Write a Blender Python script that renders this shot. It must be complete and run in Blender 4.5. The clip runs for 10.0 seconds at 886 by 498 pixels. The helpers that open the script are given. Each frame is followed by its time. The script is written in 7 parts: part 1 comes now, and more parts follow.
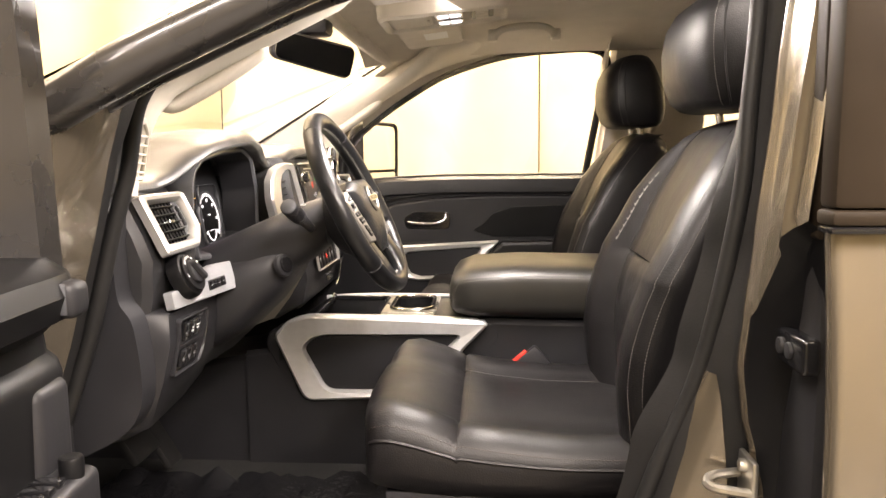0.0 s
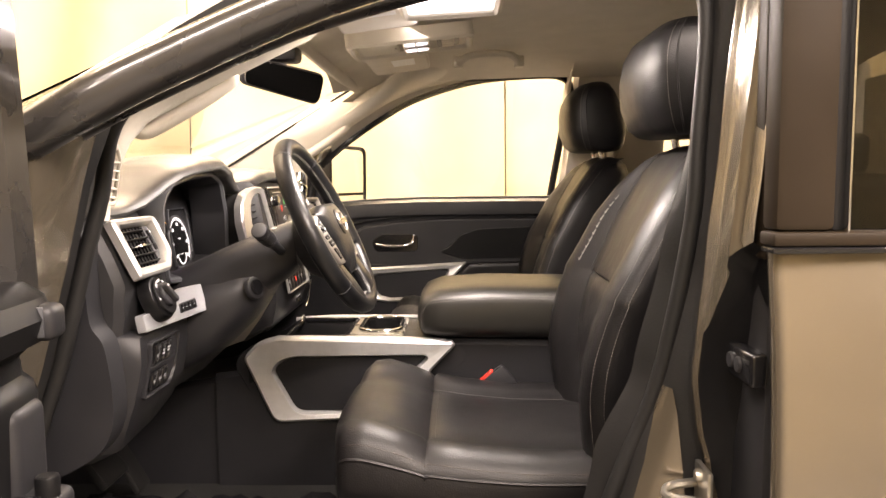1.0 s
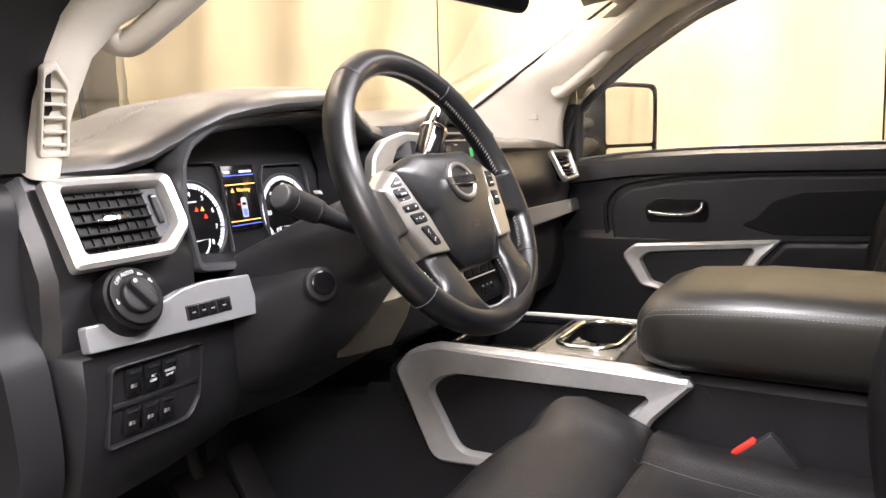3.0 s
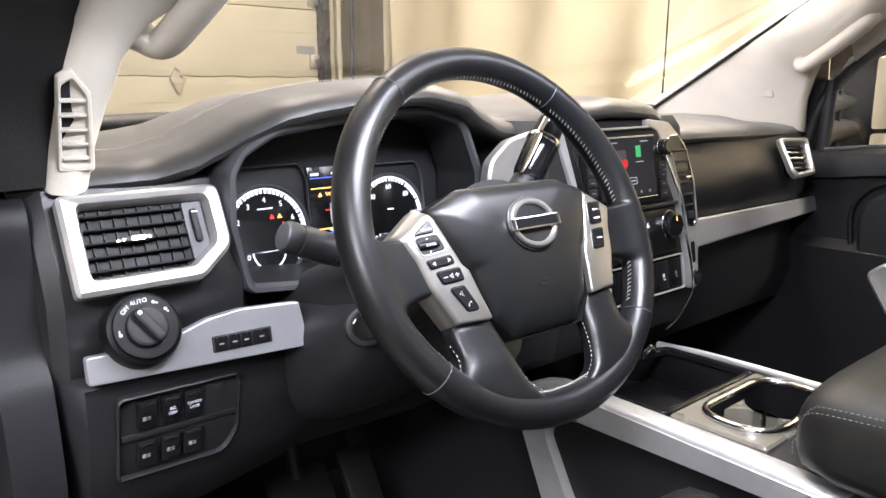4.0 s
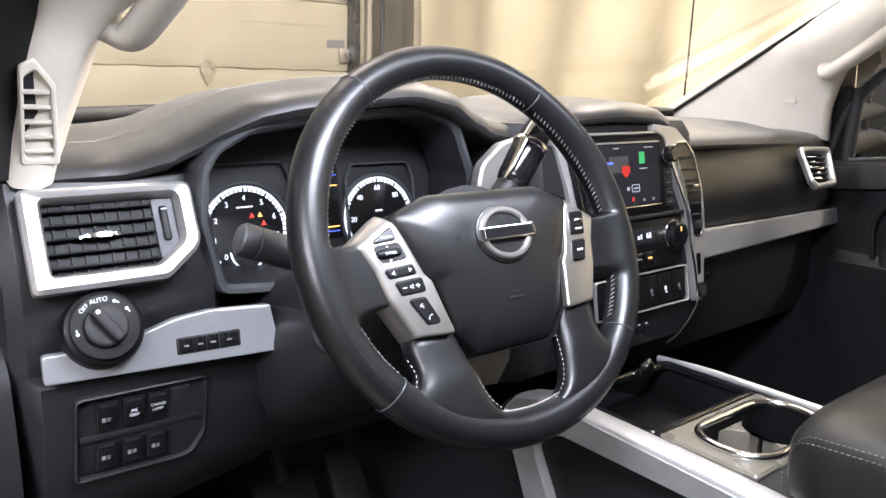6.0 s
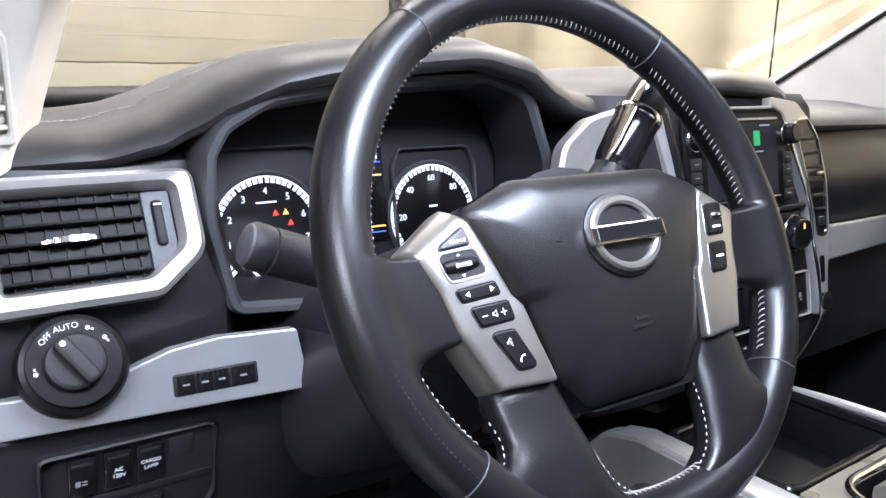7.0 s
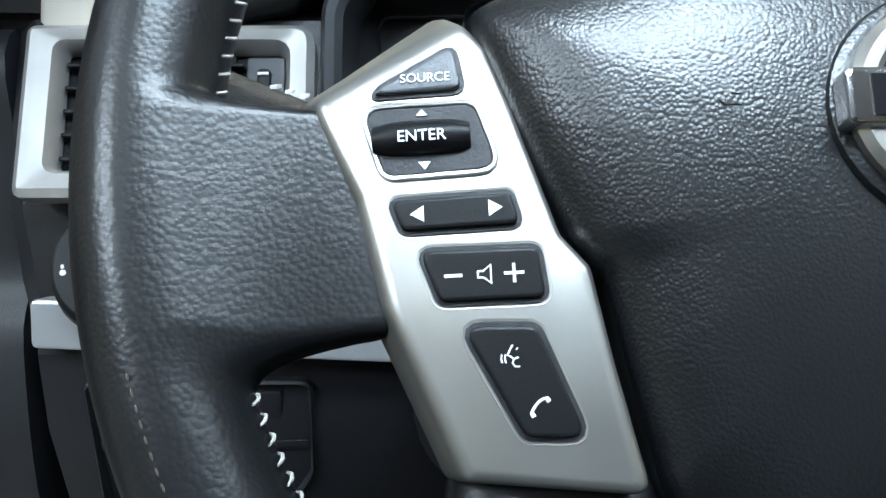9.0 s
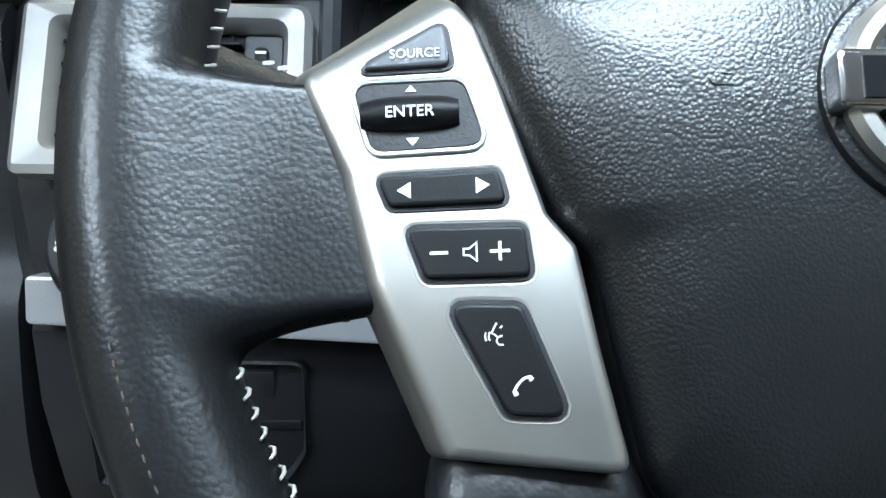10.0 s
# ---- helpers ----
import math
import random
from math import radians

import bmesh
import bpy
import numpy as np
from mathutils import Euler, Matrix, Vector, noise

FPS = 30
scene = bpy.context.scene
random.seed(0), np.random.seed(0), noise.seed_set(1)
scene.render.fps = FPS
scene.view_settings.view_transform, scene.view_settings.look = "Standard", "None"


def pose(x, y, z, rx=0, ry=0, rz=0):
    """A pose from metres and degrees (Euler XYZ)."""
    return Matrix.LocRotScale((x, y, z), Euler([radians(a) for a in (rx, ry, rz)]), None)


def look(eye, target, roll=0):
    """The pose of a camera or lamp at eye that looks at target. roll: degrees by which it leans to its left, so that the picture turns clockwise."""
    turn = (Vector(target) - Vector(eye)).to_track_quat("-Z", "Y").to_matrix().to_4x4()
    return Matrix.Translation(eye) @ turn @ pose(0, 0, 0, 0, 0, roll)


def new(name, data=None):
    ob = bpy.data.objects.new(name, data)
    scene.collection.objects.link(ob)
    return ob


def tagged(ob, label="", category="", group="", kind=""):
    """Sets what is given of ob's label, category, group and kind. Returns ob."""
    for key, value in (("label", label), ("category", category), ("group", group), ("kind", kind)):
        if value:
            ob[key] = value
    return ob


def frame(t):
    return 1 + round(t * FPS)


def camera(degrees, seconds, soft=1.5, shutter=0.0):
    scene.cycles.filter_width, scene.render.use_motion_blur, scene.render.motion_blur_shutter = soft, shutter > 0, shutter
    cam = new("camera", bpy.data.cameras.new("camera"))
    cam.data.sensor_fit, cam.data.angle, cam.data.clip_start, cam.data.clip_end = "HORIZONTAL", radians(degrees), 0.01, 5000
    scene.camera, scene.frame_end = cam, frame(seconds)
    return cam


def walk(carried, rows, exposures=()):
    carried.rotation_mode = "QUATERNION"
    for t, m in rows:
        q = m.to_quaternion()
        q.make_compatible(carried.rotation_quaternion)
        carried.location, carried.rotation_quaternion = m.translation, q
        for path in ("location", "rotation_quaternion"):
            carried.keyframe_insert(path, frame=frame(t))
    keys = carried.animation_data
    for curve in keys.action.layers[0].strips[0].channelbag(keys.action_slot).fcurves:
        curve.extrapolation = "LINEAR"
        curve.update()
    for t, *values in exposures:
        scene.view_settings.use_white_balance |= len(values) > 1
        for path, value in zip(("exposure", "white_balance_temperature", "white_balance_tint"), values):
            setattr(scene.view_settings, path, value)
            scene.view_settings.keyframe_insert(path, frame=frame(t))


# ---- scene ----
cam = camera(60.8, 10.0)
PATH = [
    (0, (0.229, -1.4, 1.502), (0.103, 0.581, 1.252), -0.5),
    (0.5, (0.234, -1.43, 1.505), (0.152, 0.556, 1.278), -0.7),
    (1, (0.233, -1.436, 1.506), (0.19, 0.554, 1.313), -0.6),
    (1.5, (0.238, -1.422, 1.497), (0.21, 0.57, 1.331), -1.1),
    (2, (0.306, -1.25, 1.472), (0.094, 0.726, 1.243), -2.5),
    (2.5, (0.383, -1.041, 1.46), (-0.213, 0.851, 1.207), -3.5),
    (3, (0.411, -0.779, 1.465), (-0.546, 0.955, 1.189), -2.2),
    (3.2, (0.415, -0.703, 1.483), (-0.638, 0.975, 1.213), -2.2),
    (4.3, (0.482, -0.455, 1.549), (-1.064, 0.738, 1.115), 0.2),
    (4.5, (0.487, -0.443, 1.552), (-1.045, 0.778, 1.147), 1.1),
    (5, (0.485, -0.436, 1.549), (-1.019, 0.805, 1.105), 2.0),
    (6.5, (0.45, -0.414, 1.534), (-1.114, 0.762, 1.121), 0.3),
    (7, (0.308, -0.337, 1.508), (-1.296, 0.779, 1.082), 0.1),
    (7.5, (0.221, -0.261, 1.479), (-1.499, 0.672, 1.065), 1.9),
    (8, (0.184, -0.186, 1.444), (-1.677, 0.38, 0.977), 1.1),
    (8.5, (0.155, -0.137, 1.435), (-1.761, 0.131, 0.928), 0.3),
    (9, (0.151, -0.107, 1.432), (-1.781, -0.036, 0.92), -0.0),
    (9.5, (0.152, -0.104, 1.432), (-1.773, -0.065, 0.89), 0.0),
    (10, (0.151, -0.104, 1.43), (-1.772, -0.035, 0.884), 1.0),
]
walk(cam, [(t, look(eye, target, roll)) for t, eye, target, roll in PATH],
     exposures=((0, 1.03, 7850, 20), (1.5, 0.80, 8300, 24), (2.0, 0.83, 7800, 22), (2.5, 0.76, 7450, 22), (3, 0.64, 6850, 20), (4.5, 0.48, 6150, 18), (6.5, 0.45, 6000, 18), (7.5, 0.32, 5400, 14), (8.2, 0.05, 5450, 7), (9, -0.25, 5500, 2), (10, -0.12, 5500, 2)))
# ---- world and light ----
world = bpy.data.worlds.new("world")
scene.world = world
world.use_nodes = True
world.node_tree.nodes["Background"].inputs[0].default_value = (1.0, 0.9, 0.75, 1)
world.node_tree.nodes["Background"].inputs[1].default_value = 0.05


def area(name, eye, target, sx, sy, watts, colour):
    la = bpy.data.lights.new(name, "AREA")
    la.shape, la.size, la.size_y, la.energy, la.color = "RECTANGLE", sx, sy, watts, colour
    ob = new(name, la)
    ob.matrix_world = look(eye, target)
    return ob


WARM, COOL = (1.0, 0.90, 0.72), (0.96, 0.98, 1.0)
# all of these lamps are out of view, placed to suit the brightness
for n, (ex, ey, ez, sx, sy, w) in enumerate((
        (-3.0, 2.3, 3.9, 2.2, 0.3, 26),      # unseen, over the passenger-side curtain
        (-0.1, 2.3, 3.9, 2.0, 0.3, 180),
        # added to brighten the curtain that the door mirror reflects
        (2.6, 2.3, 3.9, 2.0, 0.3, 90),
        (0.5, -2.7, 3.85, 2.4, 0.5, 118),      # added out of view beside the driver's door, to fill the cab
        (2.6, -3.4, 3.85, 2.0, 0.8, 280),
        (-1.2, -3.6, 3.4, 1.6, 0.6, 52),
        (-2.9, 0.2, 3.9, 0.5, 2.0, 13),
        (3.2, -1.5, 3.9, 2.2, 0.5, 60),
        (-1.25, 0.4, 3.9, 1.6, 0.8, 46))):      # added unseen over the bonnet, to brighten the dash top
    area("garage_fill_light", (ex, ey, ez), (ex, ey + 0.01, 0) if ey > -2 else (0.1, 0, 1.4), sx, sy, w, WARM if ey > 0 else COOL)

# map lamps in the overhead console, lit while the door is open
area("map_lamp_light", (0.20, 0.36, 1.812), (0.0, -0.05, 1.40), 0.20, 0.14, 1.0, COOL)
# added fill light over the driver, out of view, to brighten wheel and dash
area("driver_fill_light", (0.22, -0.04, 1.812), (0.22, -0.04, 1.0), 0.17, 0.34, 10.8, (0.92, 0.97, 1.0))

# ---- materials ----


def mat(name, colour, rough=0.5, metal=0.0, vary=0.12, vscale=14.0, bump=0.0, bscale=300.0, kind="noise", rvary=0.1,
        stretch=(1, 1, 1), coat=0.0, sheen=0.0, coarse=0.0, cscale=9.0, spec=0.5):
    """A surface with two scales of variation: broad tone and gloss changes, and fine relief."""
    m = bpy.data.materials.new(name)
    m.use_nodes = True
    nt = m.node_tree
    b = nt.nodes["Principled BSDF"]
    b.inputs["Metallic"].default_value = metal
    b.inputs["Coat Weight"].default_value = coat
    b.inputs["Specular IOR Level"].default_value = spec
    b.inputs["Coat Roughness"].default_value = 0.08
    b.inputs["Sheen Weight"].default_value = sheen
    co = nt.nodes.new("ShaderNodeTexCoord")
    mp = nt.nodes.new("ShaderNodeMapping")
    mp.inputs["Scale"].default_value = stretch
    nt.links.new(co.outputs["Object"], mp.inputs["Vector"])
    n1 = nt.nodes.new("ShaderNodeTexNoise")
    n1.inputs["Scale"].default_value, n1.inputs["Detail"].default_value = vscale, 5
    nt.links.new(mp.outputs["Vector"], n1.inputs["Vector"])
    r1 = nt.nodes.new("ShaderNodeValToRGB")
    r1.color_ramp.elements[0].position, r1.color_ramp.elements[1].position = 0.3, 0.7
    r1.color_ramp.elements[0].color = (*[c * (1 - vary) for c in colour], 1)
    r1.color_ramp.elements[1].color = (*[min(1, c * (1 + vary)) for c in colour], 1)
    nt.links.new(n1.outputs["Fac"], r1.inputs["Fac"])
    nt.links.new(r1.outputs["Color"], b.inputs["Base Color"])
    rr = nt.nodes.new("ShaderNodeMapRange")
    rr.inputs["To Min"].default_value, rr.inputs["To Max"].default_value = max(0.02, rough - rvary), min(1, rough + rvary)
    nt.links.new(n1.outputs["Fac"], rr.inputs["Value"])
    nt.links.new(rr.outputs["Result"], b.inputs["Roughness"])
    if bump:
        if kind == "voronoi":
            n2 = nt.nodes.new("ShaderNodeTexVoronoi")
            n2.inputs["Scale"].default_value = bscale
            n2.feature = "SMOOTH_F1"
            n2.inputs["Smoothness"].default_value = 0.35
            out = n2.outputs["Distance"]
        elif kind == "weave":
            n2 = nt.nodes.new("ShaderNodeTexChecker")
            n2.inputs["Scale"].default_value = bscale
            out = n2.outputs["Fac"]
        else:
            n2 = nt.nodes.new("ShaderNodeTexNoise")
            n2.inputs["Scale"].default_value, n2.inputs["Detail"].default_value = bscale, 3
            out = n2.outputs["Fac"]
        nt.links.new(mp.outputs["Vector"], n2.inputs["Vector"])
        bp = nt.nodes.new("ShaderNodeBump")
        bp.inputs["Strength"].default_value, bp.inputs["Distance"].default_value = 1.0, bump
        bp.invert = kind == "voronoi"
        nt.links.new(out, bp.inputs["Height"])
        if coarse:
            n3 = nt.nodes.new("ShaderNodeTexNoise")
            n3.inputs["Scale"].default_value, n3.inputs["Detail"].default_value = cscale, 2
            nt.links.new(mp.outputs["Vector"], n3.inputs["Vector"])
            b2 = nt.nodes.new("ShaderNodeBump")
            b2.inputs["Strength"].default_value, b2.inputs["Distance"].default_value = 1.0, coarse
            nt.links.new(n3.outputs["Fac"], b2.inputs["Height"])
            nt.links.new(bp.outputs["Normal"], b2.inputs["Normal"])
            nt.links.new(b2.outputs["Normal"], b.inputs["Normal"])
        else:
            nt.links.new(bp.outputs["Normal"], b.inputs["Normal"])
    return m


def glow(name, colour, strength):
    m = bpy.data.materials.new(name)
    m.use_nodes = True
    b = m.node_tree.nodes["Principled BSDF"]
    b.inputs["Base Color"].default_value = (*[0.2 * c for c in colour], 1)
    b.inputs["Specular IOR Level"].default_value = 0.2
    b.inputs["Emission Color"].default_value = (*colour, 1)
    b.inputs["Emission Strength"].default_value = strength
    return m


def glass(name, tint=(1, 1, 1), rough=0.0):
    m = bpy.data.materials.new(name)
    m.use_nodes = True
    b = m.node_tree.nodes["Principled BSDF"]
    b.inputs["Base Color"].default_value = (*tint, 1)
    b.inputs["Transmission Weight"].default_value = 1
    b.inputs["Roughness"].default_value = rough
    b.inputs["IOR"].default_value = 1.45
    return m


SEAT = mat("seat_leather", (0.0055, 0.005, 0.0055), 0.45, spec=0.32, vary=0.2, bump=0.00025, bscale=420, kind="voronoi", coarse=0.002, cscale=16)
RIM = mat("wheel_leather", (0.0062, 0.0064, 0.0072), 0.33, spec=0.36, rvary=0.04, vary=0.14, vscale=40, bump=0.00007, bscale=900, kind="voronoi", stretch=(1, 0.85, 0.85), coarse=0.00006, cscale=170)
PAD = mat("pebbled_plastic", (0.0065, 0.0068, 0.0075), 0.33, spec=0.50, vary=0.12, bump=0.00011, bscale=1200, kind="voronoi")
BLACK = mat("black_plastic", (0.0135, 0.0135, 0.0155), 0.48, spec=0.30, vary=0.12, bump=0.0002, bscale=900)
DASHTOP = mat("dash_top_skin", (0.016, 0.0157, 0.016), 0.42, spec=0.5, sheen=0.10, vary=0.12, bump=0.00010, bscale=700, kind="voronoi")
DASH = mat("dash_soft_plastic", (0.017, 0.017, 0.0185), 0.38, vary=0.12, bump=0.00014, bscale=700, kind="voronoi")
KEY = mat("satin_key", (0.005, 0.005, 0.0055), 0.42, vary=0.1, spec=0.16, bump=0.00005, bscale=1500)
BEZEL = mat("bezel_grey", (0.07, 0.073, 0.08), 0.36, 0.2, vary=0.06, bump=0.0001, bscale=1200)
DARKGREY = mat("grey_plastic", (0.05, 0.052, 0.058), 0.45, vary=0.1, bump=0.0002, bscale=900)
GLOSS = mat("gloss_black", (0.008, 0.008, 0.009), 0.12, vary=0.2)
SILVER = mat("satin_silver", (0.48, 0.475, 0.465), 0.34, 0.68, vary=0.05, vscale=60, rvary=0.04, bump=0.000006, bscale=1500)
# lighter copy of the satin silver, for frames that catch more light
LITSILVER = mat("lit_satin_silver", (0.54, 0.54, 0.54), 0.34, 0.55, vary=0.05, vscale=60, rvary=0.04, bump=0.00001, bscale=1500)
SEATTHREAD = mat("seat_thread", (0.15, 0.142, 0.13), 0.7, vary=0.1)
SPOKE = mat("spoke_silver", (0.37, 0.36, 0.335), 0.33, 0.9, rvary=0.04, vary=0.04, vscale=60, bump=0.000008, bscale=1800)
MESHSILVER = mat("patterned_silver", (0.38, 0.39, 0.41), 0.36, 0.6, vary=0.06, bump=0.00015, bscale=560, kind="weave")
CHROME = mat("chrome", (0.75, 0.75, 0.76), 0.12, 1.0, vary=0.03, rvary=0.03)
LINER = mat("headliner_fabric", (0.5, 0.46, 0.4), 0.9, vary=0.06, bump=0.0004, bscale=900, sheen=0.2)
TRIM = mat("pale_trim_plastic", (0.55, 0.515, 0.45), 0.55, vary=0.05, bump=0.0002, bscale=800)
CARPET = mat("black_carpet", (0.006, 0.006, 0.006), 0.95, vary=0.3, bump=0.002, bscale=700)
PLASTICWRAP = mat("plastic_film", (0.008, 0.008, 0.009), 0.06, vary=0.2, spec=0.9, bump=0.006, bscale=45)
RUBBER = mat("black_rubber", (0.008, 0.0078, 0.0078), 0.55, spec=0.3, vary=0.2, bump=0.0003, bscale=300)
PAINT = mat("brown_grey_paint", (0.185, 0.155, 0.115), 0.22, 0.65, vary=0.06, vscale=5, coat=0.8)
PAINTDARK = mat("dark_frame_paint", (0.03, 0.028, 0.027), 0.28, 0.3, vary=0.1, coat=0.6)
FRAMEBROWN = mat("matt_brown_frame", (0.021, 0.015, 0.010), 0.5, spec=0.10, vary=0.08)
THREAD = mat("pale_thread", (0.33, 0.315, 0.29), 0.7, vary=0.1)
RED = mat("red_plastic", (0.5, 0.03, 0.02), 0.4)
STEEL = mat("zinc_steel", (0.5, 0.48, 0.44), 0.3, 0.9)
CURTAIN = mat("cream_curtain", (0.53, 0.46, 0.305), 0.85, vary=0.06, vscale=2.0, bump=0.0006, bscale=500, coarse=0.05, cscale=1.6)
GDOOR = mat("cream_door_panel", (0.44, 0.405, 0.30), 0.55, vary=0.06, vscale=3, bump=0.001, bscale=120)
WALL = mat("painted_wall", (0.5, 0.45, 0.33), 0.8, vary=0.08, vscale=2, bump=0.001, bscale=60)
CONCRETE = mat("concrete", (0.22, 0.21, 0.19), 0.7, vary=0.2, vscale=2, bump=0.002, bscale=40)
GLASS = glass("clear_glass")
TINT = glass("tinted_glass", (0.13, 0.12, 0.10))
MIRROR = mat("mirror_glass", (0.9, 0.9, 0.9), 0.03, 1.0, vary=0.02, rvary=0.01)
LAMPGLOW = glow("lamp_diffuser", (1.0, 0.92, 0.75), 1.2)
WHITEGLOW = glow("white_backlight", (0.85, 0.9, 1.0), 1.3)
REDGLOW = glow("red_backlight", (1.0, 0.05, 0.03), 2.0)
AMBERGLOW = glow("amber_backlight", (1.0, 0.5, 0.12), 2.0)
GREENGLOW = glow("green_backlight", (0.1, 0.8, 0.25), 0.35)
PAGERED = glow("dim_red_backlight", (0.8, 0.05, 0.04), 0.45)
PAGEWHITE = glow("dim_white_backlight", (0.85, 0.9, 1.0), 0.35)
BLUEGLOW = glow("blue_backlight", (0.10, 0.16, 1.0), 1.6)
TAUPE = mat("taupe_plastic", (0.20, 0.18, 0.145), 0.5, vary=0.1, bump=0.0002, bscale=700)
CUPPLATE = mat("taupe_satin_plate", (0.13, 0.118, 0.095), 0.28, spec=0.6, vary=0.06, bump=0.00004, bscale=900)
ARMREST = mat("armrest_leather", (0.0125, 0.0118, 0.0102), 0.40, spec=0.5, rvary=0.05, vary=0.12, bump=0.00012, bscale=520, kind="voronoi", coarse=0.0012, cscale=7)
TAN = mat("brown_thread", (0.05, 0.036, 0.025), 0.7, vary=0.1)
SCREEN = glow("dark_screen", (0.05, 0.05, 0.07), 0.08)
INK = mat("white_marking", (0.7, 0.72, 0.74), 0.5, vary=0.03)
DIM = mat("grey_marking", (0.2, 0.2, 0.21), 0.5, vary=0.03)

# ---- mesh helpers ----


def part(name, bm, material, parent=None, label="", angle=35):
    me = bpy.data.meshes.new(name)
    bmesh.ops.recalc_face_normals(bm, faces=bm.faces)
    bm.to_mesh(me)
    bm.free()
    me.materials.append(material)
    me.polygons.foreach_set("use_smooth", [True] * len(me.polygons))
    me.set_sharp_from_angle(angle=radians(angle))
    ob = new(name, me)
    if parent is not None:
        ob.parent = parent
        if parent.type == "EMPTY":
            ob.matrix_parent_inverse = Matrix.Translation(-parent.location)
    if label:
        tagged(ob, label)
    return ob


def thing(name, at, label, category, group="", kind=""):
    ob = new(name)
    ob.location = at
    ob.empty_display_size = 0.05
    return tagged(ob, label, category, group, kind)


def setting(name, bm, material, label, category="structure"):
    return tagged(part(name, bm, material), label, category, kind="structure")


def loft(rings, closed=True, cap=True, bm=None):
    bm = bm or bmesh.new()
    vs = [[bm.verts.new(p) for p in ring] for ring in rings]
    n = len(rings[0])
    for a, b in zip(vs, vs[1:]):
        for i in range(n if closed else n - 1):
            j = (i + 1) % n
            bm.faces.new((a[i], a[j], b[j], b[i]))
    if cap and closed:
        bm.faces.new(vs[0])
        bm.faces.new(vs[-1])
    return bm


def roundpoly(pts, r, seg=4):
    """A 2D outline with its corners rounded; r: one radius, or one for each corner."""
    out, n = [], len(pts)
    for i in range(n):
        p, a, b = Vector(pts[i]), Vector(pts[i - 1]), Vector(pts[(i + 1) % n])
        rad = r[i] if isinstance(r, (list, tuple)) else r
        ua, ub = (a - p), (b - p)
        la, lb = ua.length, ub.length
        if rad <= 0 or la < 1e-9 or lb < 1e-9:
            out.append(p)
            continue
        ua, ub = ua / la, ub / lb
        d = min(rad / max(0.2, math.tan(max(0.05, ua.angle(ub) / 2))), 0.48 * la, 0.48 * lb)
        s, e = p + ua * d, p + ub * d
        for k in range(seg + 1):
            t = k / seg
            out.append(s * (1 - t) ** 2 + p * 2 * t * (1 - t) + e * t * t)
    return out


def prism(pts, h, m=None, bevel=0.0, seg=2, base=0.0):
    """An outline in local u, v raised from w = base to base + h, with its upper edge rounded, put in place by m."""
    bm = bmesh.new()
    c = sum((Vector(p) for p in pts), Vector((0, 0))) / len(pts)
    rings = [[Vector((p[0], p[1], base)) for p in pts]]
    if bevel:
        ins = inset(pts, bevel)
        for k in range(seg + 1):
            a = k / seg * math.pi / 2
            f = 1 - math.cos(a)
            rings.append([Vector((p[0] + (q[0] - p[0]) * f, p[1] + (q[1] - p[1]) * f, base + h - bevel + bevel * math.sin(a))) for p, q in zip(pts, ins)])
        rings.append([Vector((q[0], q[1], base + h)) for q in inset(pts, bevel * 1.2)])
    else:
        rings.append([Vector((p[0], p[1], base + h)) for p in pts])
    loft(rings, bm=bm)
    if m is not None:
        bmesh.ops.transform(bm, matrix=m, verts=bm.verts)
    return bm


def inset(pts, d):
    """The outline moved inwards by d."""
    n = len(pts)
    area2 = sum(pts[i][0] * pts[(i + 1) % n][1] - pts[(i + 1) % n][0] * pts[i][1] for i in range(n))
    sgn = 1 if area2 > 0 else -1
    out = []
    for i in range(n):
        a, p, b = Vector(pts[i - 1]), Vector(pts[i]), Vector(pts[(i + 1) % n])
        e1, e2 = p - a, b - p
        n1 = Vector((-e1.y, e1.x)).normalized() * sgn if e1.length > 1e-9 else Vector((0, 0))
        n2 = Vector((-e2.y, e2.x)).normalized() * sgn if e2.length > 1e-9 else n1
        nn = n1 + n2
        if nn.length < 1e-6:
            nn = n1
        nn.normalize()
        k = d / max(0.45, nn.dot(n1)) if n1.length else d
        out.append(p + nn * k)
    # where a tight corner turns inside out, draw it together to one point
    for _ in range(20):
        bad = [i for i in range(n) if (out[(i + 1) % n] - out[i]).dot(Vector(pts[(i + 1) % n]) - Vector(pts[i])) < -1e-12]
        if not bad:
            break
        for i in bad:
            mid = (out[i] + out[(i + 1) % n]) / 2
            out[i], out[(i + 1) % n] = mid.copy(), mid.copy()
    return out


def frame_ring(outer, inner, h, m=None, bevel=0.002, inner_drop=0.0, base=0.0):
    """A flat frame between two outlines with equally many points, its faces rounded over; inner_drop lowers its inner edge."""
    bm = bmesh.new()
    o2, i2 = inset(outer, bevel), inset(inner, -bevel)
    V = lambda p, w: Vector((p[0], p[1], w))
    top = base + h
    rings = [[V(p, base) for p in outer], [V(p, top - bevel) for p in outer], [V(p, top) for p in o2],
             [V(p, top - inner_drop * 0.3) for p in i2], [V(p, top - bevel - inner_drop) for p in inner], [V(p, base) for p in inner]]
    vs = [[bm.verts.new(p) for p in r] for r in rings]
    n = len(outer)
    for a, b in zip(vs, vs[1:] + vs[:1]):
        for i in range(n):
            j = (i + 1) % n
            bm.faces.new((a[i], a[j], b[j], b[i]))
    if m is not None:
        bmesh.ops.transform(bm, matrix=m, verts=bm.verts)
    return bm


